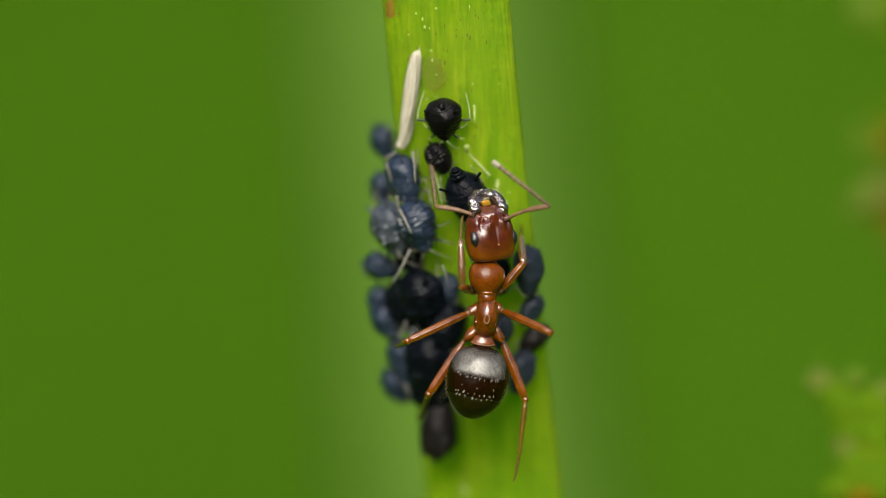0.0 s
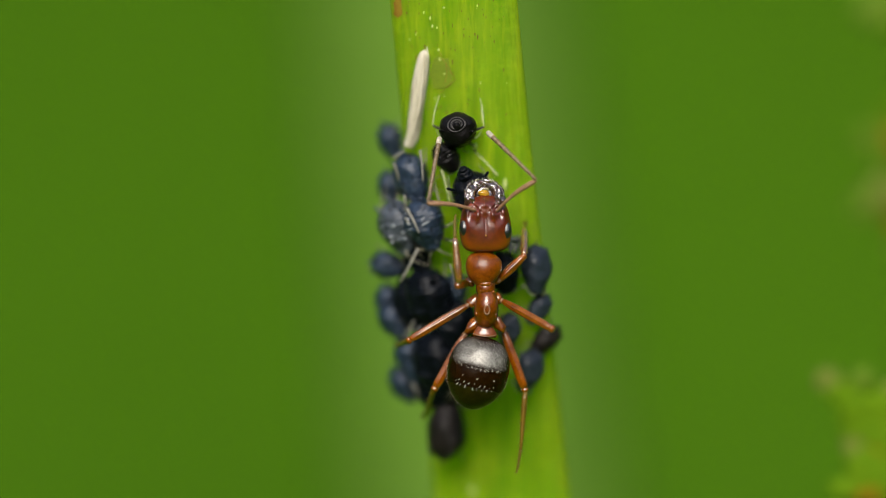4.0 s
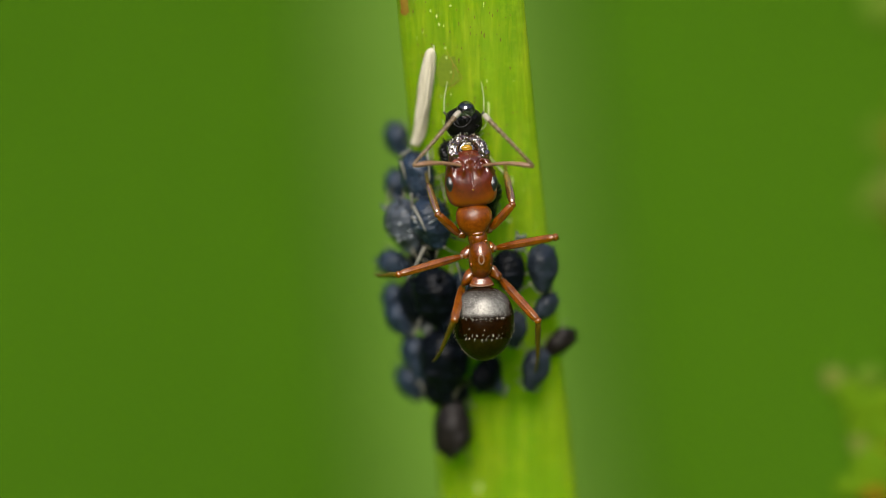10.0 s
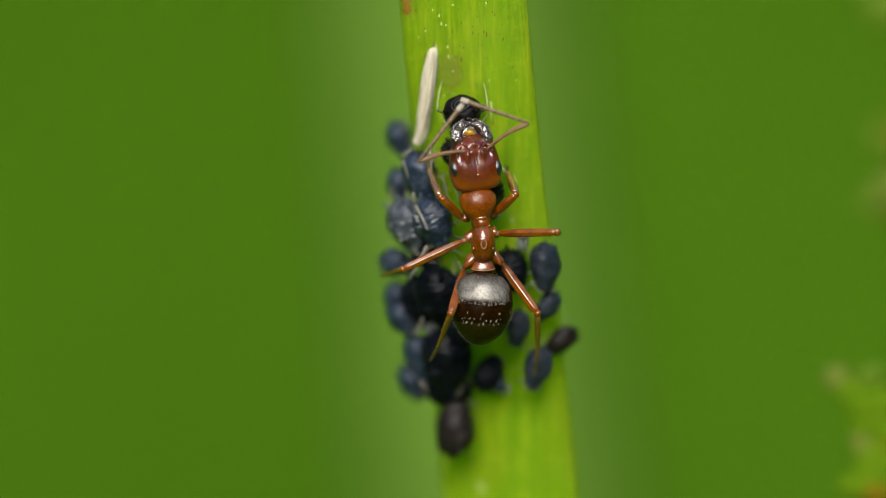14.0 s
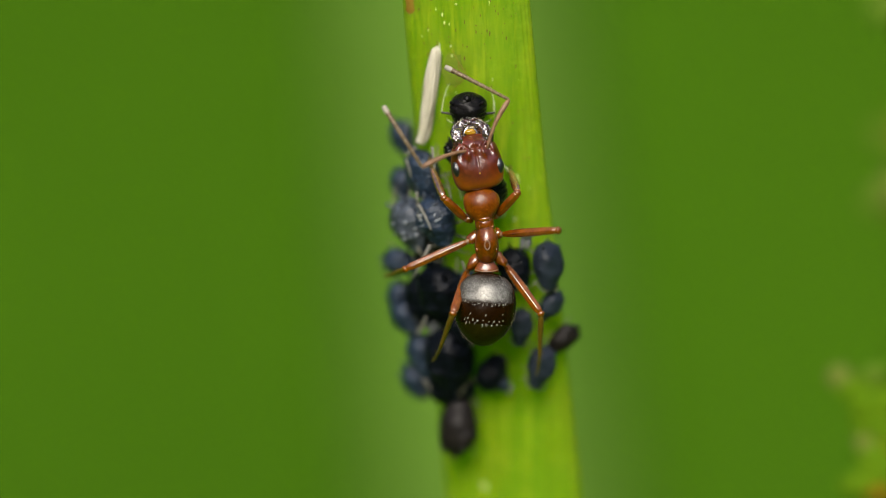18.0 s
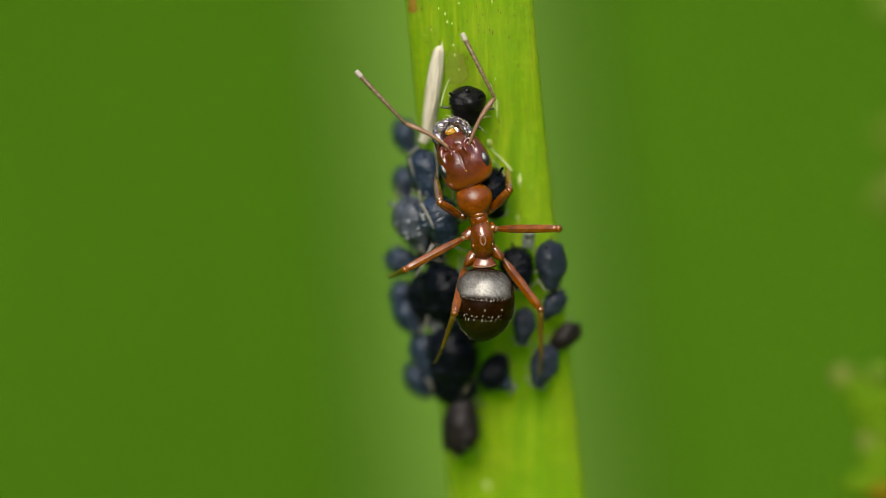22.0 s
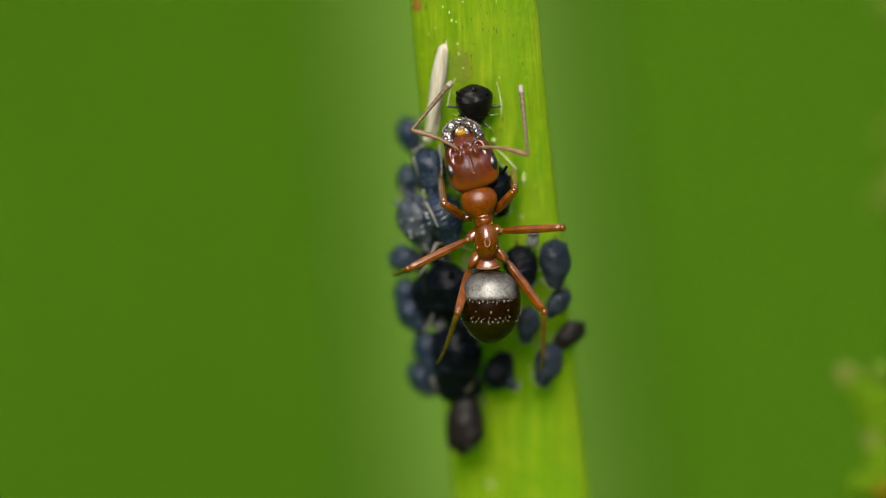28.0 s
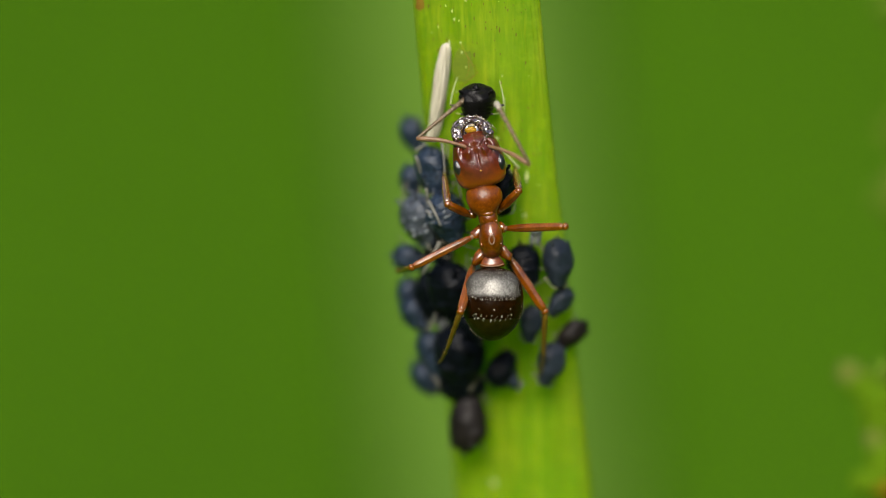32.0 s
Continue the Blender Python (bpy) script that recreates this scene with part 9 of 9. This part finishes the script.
        (30.3, limb(-0.841, -0.877, -1.805, -0.268, 0.700, -0.662)),
        (30.5, limb(-0.845, -0.879, -1.802, -0.270, 0.699, -0.662)),
        (30.8, limb(-0.865, -0.822, -1.854, -0.273, 0.699, -0.661)),
        (31.0, limb(-0.877, -0.780, -1.889, -0.274, 0.698, -0.661)),
        (31.5, limb(-0.879, -0.780, -1.889, -0.272, 0.697, -0.663)),
        (32.0, limb(-0.859, -0.787, -1.889, -0.270, 0.696, -0.665)),
    ])
    walk(thighs["right", "hind"], [
        (0.0, limb(0.510, 0.350, -0.510, 0.484, -0.051, -0.874)),
        (0.5, limb(0.510, 0.350, -0.510, 0.456, -0.164, -0.875)),
        (1.0, limb(0.510, 0.350, -0.510, 0.409, -0.242, -0.880)),
        (1.5, limb(0.510, 0.350, -0.510, 0.377, -0.000, -0.926)),
        (2.0, limb(0.510, 0.350, -0.510, 0.358, -0.000, -0.934)),
        (2.5, limb(0.510, 0.350, -0.510, 0.397, -0.000, -0.918)),
        (3.0, limb(0.510, 0.350, -0.510, 0.391, -0.153, -0.908)),
        (3.5, limb(0.510, 0.350, -0.510, 0.393, -0.000, -0.920)),
        (5.5, limb(0.510, 0.350, -0.510, 0.414, -0.000, -0.910)),
        (6.0, limb(0.510, 0.350, -0.510, 0.404, -0.000, -0.915)),
        (6.5, limb(0.510, 0.350, -0.510, 0.385, -0.000, -0.923)),
        (7.0, limb(0.510, 0.350, -0.510, 0.367, -0.000, -0.930)),
        (7.2, limb(0.510, 0.350, -0.510, 0.572, -0.325, -0.753)),
        (7.5, limb(0.510, 0.350, -0.510, 0.651, -0.000, -0.759)),
        (8.0, limb(0.510, 0.350, -0.510, 0.589, -0.000, -0.808)),
        (8.5, limb(0.510, 0.350, -0.510, 0.578, -0.000, -0.816)),
        (9.0, limb(0.510, 0.350, -0.510, 0.597, -0.000, -0.802)),
        (9.5, limb(0.510, 0.350, -0.510, 0.602, -0.000, -0.798)),
        (9.8, limb(0.510, 0.350, -0.510, 0.566, -0.000, -0.824)),
        (10.0, limb(0.510, 0.350, -0.510, 0.569, -0.453, -0.686)),
        (10.3, limb(0.510, 0.350, -0.510, 0.541, -0.000, -0.841)),
        (10.5, limb(0.510, 0.350, -0.510, 0.485, -0.000, -0.875)),
        (11.0, limb(0.510, 0.350, -0.510, 0.492, -0.000, -0.871)),
        (11.5, limb(0.510, 0.350, -0.510, 0.518, -0.000, -0.855)),
        (12.0, limb(0.510, 0.350, -0.510, 0.530, -0.000, -0.848)),
        (12.5, limb(0.510, 0.350, -0.510, 0.550, -0.000, -0.835)),
        (13.0, limb(0.510, 0.350, -0.510, 0.569, -0.195, -0.799)),
        (13.5, limb(0.510, 0.350, -0.510, 0.569, -0.210, -0.795)),
        (14.0, limb(0.510, 0.350, -0.510, 0.562, -0.267, -0.783)),
        (14.5, limb(0.510, 0.350, -0.510, 0.569, -0.288, -0.770)),
        (16.5, limb(0.510, 0.350, -0.510, 0.555, -0.245, -0.795)),
        (17.0, limb(0.510, 0.350, -0.510, 0.571, -0.233, -0.788)),
        (17.5, limb(0.510, 0.350, -0.510, 0.582, -0.219, -0.784)),
        (18.0, limb(0.510, 0.350, -0.510, 0.560, -0.306, -0.770)),
        (18.5, limb(0.510, 0.350, -0.510, 0.586, -0.114, -0.802)),
        (19.0, limb(0.510, 0.350, -0.510, 0.570, -0.149, -0.808)),
        (19.5, limb(0.510, 0.350, -0.510, 0.582, -0.192, -0.790)),
        (20.0, limb(0.510, 0.350, -0.510, 0.569, -0.258, -0.781)),
        (20.5, limb(0.510, 0.350, -0.510, 0.572, -0.000, -0.820)),
        (21.0, limb(0.510, 0.350, -0.510, 0.543, -0.000, -0.840)),
        (21.5, limb(0.510, 0.350, -0.510, 0.532, -0.000, -0.847)),
        (22.0, limb(0.510, 0.350, -0.510, 0.541, -0.000, -0.841)),
        (22.5, limb(0.510, 0.350, -0.510, 0.534, -0.000, -0.845)),
        (23.0, limb(0.510, 0.350, -0.510, 0.539, -0.000, -0.842)),
        (23.5, limb(0.510, 0.350, -0.510, 0.541, -0.000, -0.841)),
        (24.0, limb(0.510, 0.350, -0.510, 0.550, -0.000, -0.835)),
        (24.5, limb(0.510, 0.350, -0.510, 0.548, -0.000, -0.836)),
        (25.0, limb(0.510, 0.350, -0.510, 0.540, -0.000, -0.842)),
        (25.5, limb(0.510, 0.350, -0.510, 0.545, -0.000, -0.838)),
        (27.5, limb(0.510, 0.350, -0.510, 0.547, -0.000, -0.837)),
        (27.8, limb(0.510, 0.350, -0.510, 0.544, -0.000, -0.839)),
        (28.0, limb(0.510, 0.350, -0.510, 0.542, -0.000, -0.841)),
        (28.3, limb(0.510, 0.350, -0.510, 0.543, -0.000, -0.839)),
        (28.5, limb(0.510, 0.350, -0.510, 0.547, -0.000, -0.837)),
        (28.8, limb(0.510, 0.350, -0.510, 0.550, -0.000, -0.835)),
        (29.0, limb(0.510, 0.350, -0.510, 0.553, -0.000, -0.833)),
        (29.3, limb(0.510, 0.350, -0.510, 0.556, -0.000, -0.831)),
        (29.5, limb(0.510, 0.350, -0.510, 0.557, -0.000, -0.830)),
        (29.8, limb(0.510, 0.350, -0.510, 0.553, -0.000, -0.833)),
        (30.0, limb(0.510, 0.350, -0.510, 0.551, -0.000, -0.835)),
        (30.3, limb(0.510, 0.350, -0.510, 0.548, -0.000, -0.837)),
        (30.5, limb(0.510, 0.350, -0.510, 0.544, -0.000, -0.839)),
        (30.8, limb(0.510, 0.350, -0.510, 0.519, -0.000, -0.855)),
        (31.0, limb(0.510, 0.350, -0.510, 0.504, -0.000, -0.864)),
        (31.5, limb(0.510, 0.350, -0.510, 0.504, -0.000, -0.864)),
        (32.0, limb(0.510, 0.350, -0.510, 0.512, -0.000, -0.859)),
    ])
    walk(shins["right", "hind"], [
        (0.0, limb(1.342, 0.262, -2.013, 0.018, 0.000, -1.000)),
        (0.5, limb(1.294, 0.068, -2.015, 0.004, 0.000, -1.000)),
        (1.0, limb(1.213, -0.066, -2.024, -0.014, 0.000, -1.000)),
        (1.5, limb(1.159, 0.350, -2.103, -0.019, 0.000, -1.000)),
        (2.0, limb(1.126, 0.350, -2.116, -0.011, 0.000, -1.000)),
        (2.5, limb(1.192, 0.350, -2.089, -0.010, 0.000, -1.000)),
        (3.0, limb(1.182, 0.088, -2.071, -0.021, 0.000, -1.000)),
        (3.5, limb(1.186, 0.350, -2.092, -0.013, 0.000, -1.000)),
        (5.5, limb(1.223, 0.350, -2.075, -0.026, 0.000, -1.000)),
        (6.0, limb(1.205, 0.350, -2.084, -0.040, 0.000, -0.999)),
        (6.5, limb(1.172, 0.350, -2.097, -0.016, 0.000, -1.000)),
        (7.0, limb(1.141, 0.350, -2.110, -0.009, 0.000, -1.000)),
        (7.2, limb(1.494, -0.209, -1.805, 0.095, 0.825, -0.556)),
        (7.5, limb(1.630, 0.350, -1.816, 0.119, 0.730, -0.673)),
        (8.0, limb(1.522, 0.350, -1.900, 0.053, 0.447, -0.893)),
        (8.5, limb(1.505, 0.350, -1.913, 0.018, 0.455, -0.890)),
        (9.0, limb(1.537, 0.350, -1.890, -0.027, 0.512, -0.858)),
        (9.5, limb(1.546, 0.350, -1.883, -0.036, 0.514, -0.857)),
        (9.8, limb(1.484, 0.350, -1.928, 0.004, 0.366, -0.930)),
        (10.0, limb(1.489, -0.429, -1.691, -0.025, 0.738, -0.675)),
        (10.3, limb(1.440, 0.350, -1.957, -0.013, 0.712, -0.702)),
        (10.5, limb(1.343, 0.350, -2.015, 0.034, 0.605, -0.796)),
        (11.0, limb(1.355, 0.350, -2.008, 0.034, 0.576, -0.817)),
        (11.5, limb(1.401, 0.350, -1.981, 0.027, 0.580, -0.814)),
        (12.0, limb(1.422, 0.350, -1.968, 0.022, 0.576, -0.817)),
        (12.5, limb(1.455, 0.350, -1.947, 0.010, 0.585, -0.811)),
        (13.0, limb(1.489, 0.014, -1.883, -0.005, 0.604, -0.797)),
        (13.5, limb(1.489, -0.012, -1.877, -0.003, 0.605, -0.796)),
        (14.0, limb(1.476, -0.108, -1.857, -0.005, 0.605, -0.796)),
        (14.5, limb(1.488, -0.146, -1.835, -0.007, 0.606, -0.796)),
        (16.5, limb(1.465, -0.072, -1.877, -0.026, 0.608, -0.794)),
        (17.0, limb(1.492, -0.050, -1.865, -0.021, 0.608, -0.793)),
        (17.5, limb(1.510, -0.026, -1.858, -0.019, 0.609, -0.793)),
        (18.0, limb(1.473, -0.176, -1.835, -0.021, 0.609, -0.793)),
        (18.5, limb(1.519, 0.155, -1.890, -0.027, 0.610, -0.792)),
        (19.0, limb(1.491, 0.093, -1.899, -0.034, 0.610, -0.791)),
        (19.5, limb(1.511, 0.020, -1.869, -0.032, 0.611, -0.791)),
        (20.0, limb(1.489, -0.094, -1.853, -0.038, 0.611, -0.791)),
        (20.5, limb(1.493, 0.350, -1.921, -0.042, 0.571, -0.820)),
        (21.0, limb(1.444, 0.350, -1.954, -0.044, 0.512, -0.858)),
        (21.5, limb(1.425, 0.350, -1.966, -0.053, 0.518, -0.854)),
        (22.0, limb(1.440, 0.350, -1.957, -0.049, 0.513, -0.857)),
        (22.5, limb(1.429, 0.350, -1.964, -0.055, 0.521, -0.852)),
        (23.0, limb(1.437, 0.350, -1.959, -0.053, 0.516, -0.855)),
        (23.5, limb(1.440, 0.350, -1.957, -0.063, 0.538, -0.841)),
        (24.0, limb(1.456, 0.350, -1.947, -0.059, 0.534, -0.843)),
        (24.5, limb(1.453, 0.350, -1.948, -0.070, 0.557, -0.828)),
        (25.0, limb(1.438, 0.350, -1.958, -0.085, 0.577, -0.812)),
        (25.5, limb(1.448, 0.350, -1.952, -0.081, 0.575, -0.814)),
        (27.5, limb(1.451, 0.350, -1.950, -0.080, 0.585, -0.807)),
        (27.8, limb(1.445, 0.350, -1.953, -0.076, 0.577, -0.814)),
        (28.0, limb(1.442, 0.350, -1.956, -0.073, 0.571, -0.818)),
        (28.3, limb(1.445, 0.350, -1.954, -0.078, 0.584, -0.808)),
        (28.5, limb(1.450, 0.350, -1.950, -0.079, 0.592, -0.802)),
        (28.8, limb(1.455, 0.350, -1.947, -0.071, 0.584, -0.808)),
        (29.0, limb(1.461, 0.350, -1.943, -0.065, 0.579, -0.813)),
        (29.3, limb(1.466, 0.350, -1.940, -0.069, 0.592, -0.803)),
        (29.5, limb(1.468, 0.350, -1.938, -0.072, 0.600, -0.797)),
        (29.8, limb(1.462, 0.350, -1.943, -0.075, 0.605, -0.793)),
        (30.0, limb(1.457, 0.350, -1.946, -0.077, 0.607, -0.791)),
        (30.3, limb(1.452, 0.350, -1.949, -0.078, 0.607, -0.791)),
        (30.5, limb(1.446, 0.350, -1.953, -0.080, 0.607, -0.791)),
        (30.8, limb(1.403, 0.350, -1.980, -0.072, 0.581, -0.811)),
        (31.0, limb(1.377, 0.350, -1.996, -0.066, 0.561, -0.825)),
        (31.5, limb(1.376, 0.350, -1.996, -0.066, 0.570, -0.819)),
        (32.0, limb(1.390, 0.350, -1.988, -0.062, 0.571, -0.819)),
    ])
    walk(tended, [
        (0.0, aphid_pose(0.015, 3.387, 1.10, 180.0, 0.00, -26.0)),
        (0.4, aphid_pose(0.091, 3.342, 1.10, 180.0, 0.00, -30.0)),
        (0.6, aphid_pose(0.136, 3.084, 1.10, 180.0, 0.00, -45.0)),
        (3.0, aphid_pose(0.197, 3.054, 1.10, 180.0, 0.00, -50.0)),
        (6.0, aphid_pose(0.212, 3.024, 1.10, 185.0, 0.00, -52.0)),
        (6.6, aphid_pose(0.242, 3.115, 1.10, 182.0, 0.00, -58.0)),
        (9.0, aphid_pose(0.197, 3.160, 1.10, 180.0, 0.05, -58.0)),
        (10.0, aphid_pose(0.181, 3.190, 1.10, 180.0, 0.05, -58.0)),
        (10.5, aphid_pose(0.091, 3.326, 1.10, 180.0, 0.00, -50.0)),
        (13.0, aphid_pose(0.076, 3.400, 1.10, 178.0, 0.00, -40.0)),
        (16.5, aphid_pose(0.121, 3.420, 1.10, 180.0, 0.00, -25.0)),
        (19.0, aphid_pose(0.151, 3.440, 1.10, 180.0, 0.00, -12.0)),
        (20.0, aphid_pose(0.120, 3.450, 1.10, 180.0, 0.00, -8.0)),
        (20.6, aphid_pose(0.070, 3.520, 1.10, 180.0, 0.00, -6.0)),
        (22.0, aphid_pose(0.045, 3.570, 1.10, 182.0, 0.00, -5.0)),
        (28.0, aphid_pose(0.121, 3.570, 1.10, 180.0, 0.00, -5.0)),
        (32.0, aphid_pose(0.121, 3.570, 1.10, 180.0, 0.00, -5.0)),
    ])
    walk(wanderer, [
        (0.0, aphid_pose(2.434, -2.419, 0.95, 225.0, 0.00, 0.0)),
        (6.0, aphid_pose(2.540, -2.495, 0.95, 225.0, 0.00, 0.0)),
        (7.5, aphid_pose(2.570, -2.510, 0.95, 228.0, 0.00, 0.0)),
        (8.5, aphid_pose(2.691, -2.555, 0.95, 230.0, 0.00, 0.0)),
        (9.5, aphid_pose(2.737, -2.570, 0.95, 232.0, 0.00, 0.0)),
        (24.0, aphid_pose(2.646, -2.495, 0.95, 230.0, 0.00, 0.0)),
        (32.0, aphid_pose(2.646, -2.495, 0.95, 230.0, 0.00, 0.0)),
    ])
    # the tended aphid swings its hind legs up as it lifts its tail
    swing = [(0.0, 22, 0), (0.4, 25, 0), (0.6, 38, 20), (3.0, 42, 20), (6.0, 44, 22), (6.6, 49, 45), (9.0, 49, 52), (10.0, 49, 50), (10.5, 42, 40), (13.0, 36, 25), (16.5, 21, 10), (19.0, 10, 2), (20.4, 6, 0), (22.0, 4, 0), (28.0, 4, 0), (32.0, 4, 0)]
    for k, (low, toe, hip, knee) in enumerate(hind_shins):
        e = -1 if hip.x < 0 else 1
        about = lambda p, m: Matrix.Translation(p * MM) @ m @ Matrix.Translation(-p * MM)
        walk(hind_legs[k], [(t, Matrix.Rotation(radians(up), 4, "X") @ about(hip, Matrix.Rotation(radians(e * out), 4, "Y"))) for t, up, out in swing])
        for piece in (low, toe):
            walk(piece, [(t, about(knee, Matrix.Rotation(radians(-e * out * 1.15), 4, "Y"))) for t, up, out in swing])
    walk(drop, [
        (0.0, settled(0.045, 0.550, 3.432)),
        (6.2, settled(0.272, 0.650, 3.417)),
        (6.5, settled(0.257, 0.130, 3.462)),
        (6.9, settled(0.242, -0.420, 3.493)),
        (8.2, settled(0.197, -0.440, 3.508)),
        (9.0, settled(0.242, -0.470, 3.614)),
        (10.1, settled(0.227, -0.470, 3.614)),
        (10.4, settled(0.166, -0.420, 3.493)),
        (10.7, settled(0.333, -0.200, 3.100)),
        (11.0, settled(0.556, -0.320, 2.333)),
        (11.5, settled(0.550, -0.320, 2.307)),
        (12.0, settled(0.544, -0.320, 2.282)),
        (12.5, settled(0.514, -0.320, 2.257)),
        (13.0, settled(0.575, -0.320, 2.185)),
        (13.5, settled(0.586, -0.320, 2.159)),
        (14.0, settled(0.620, -0.320, 2.157)),
        (14.5, settled(0.584, -0.320, 2.155)),
        (16.5, settled(0.494, -0.320, 2.186)),
        (17.0, settled(0.508, -0.320, 2.162)),
        (17.5, settled(0.500, -0.320, 2.159)),
        (18.0, settled(0.538, -0.320, 2.133)),
        (18.5, settled(0.414, -0.320, 2.245)),
        (19.0, settled(0.428, -0.320, 2.242)),
        (19.5, settled(0.443, -0.320, 2.148)),
        (20.0, settled(0.434, -0.320, 2.121)),
        (20.5, settled(0.011, -0.320, 2.211)),
        (21.0, settled(-0.136, -0.320, 2.322)),
        (21.5, settled(-0.100, -0.320, 2.297)),
        (22.0, settled(-0.109, -0.320, 2.294)),
        (22.5, settled(-0.096, -0.320, 2.292)),
        (23.0, settled(-0.082, -0.320, 2.289)),
        (23.5, settled(-0.022, -0.320, 2.264)),
        (24.0, settled(-0.031, -0.320, 2.261)),
        (24.5, settled(0.003, -0.320, 2.234)),
        (25.0, settled(-0.008, -0.320, 2.186)),
        (25.5, settled(-0.019, -0.320, 2.184)),
        (27.5, settled(-0.004, -0.320, 2.167)),
        (28.0, settled(0.031, -0.320, 2.209)),
        (28.5, settled(0.046, -0.320, 2.206)),
        (29.0, settled(0.106, -0.320, 2.203)),
        (29.5, settled(0.117, -0.320, 2.175)),
        (30.0, settled(0.127, -0.320, 2.170)),
        (30.5, settled(0.123, -0.320, 2.168)),
        (31.0, settled(0.187, -0.320, 2.326)),
        (31.5, settled(0.198, -0.320, 2.297)),
        (32.0, settled(0.186, -0.320, 2.291)),
    ])


motions()
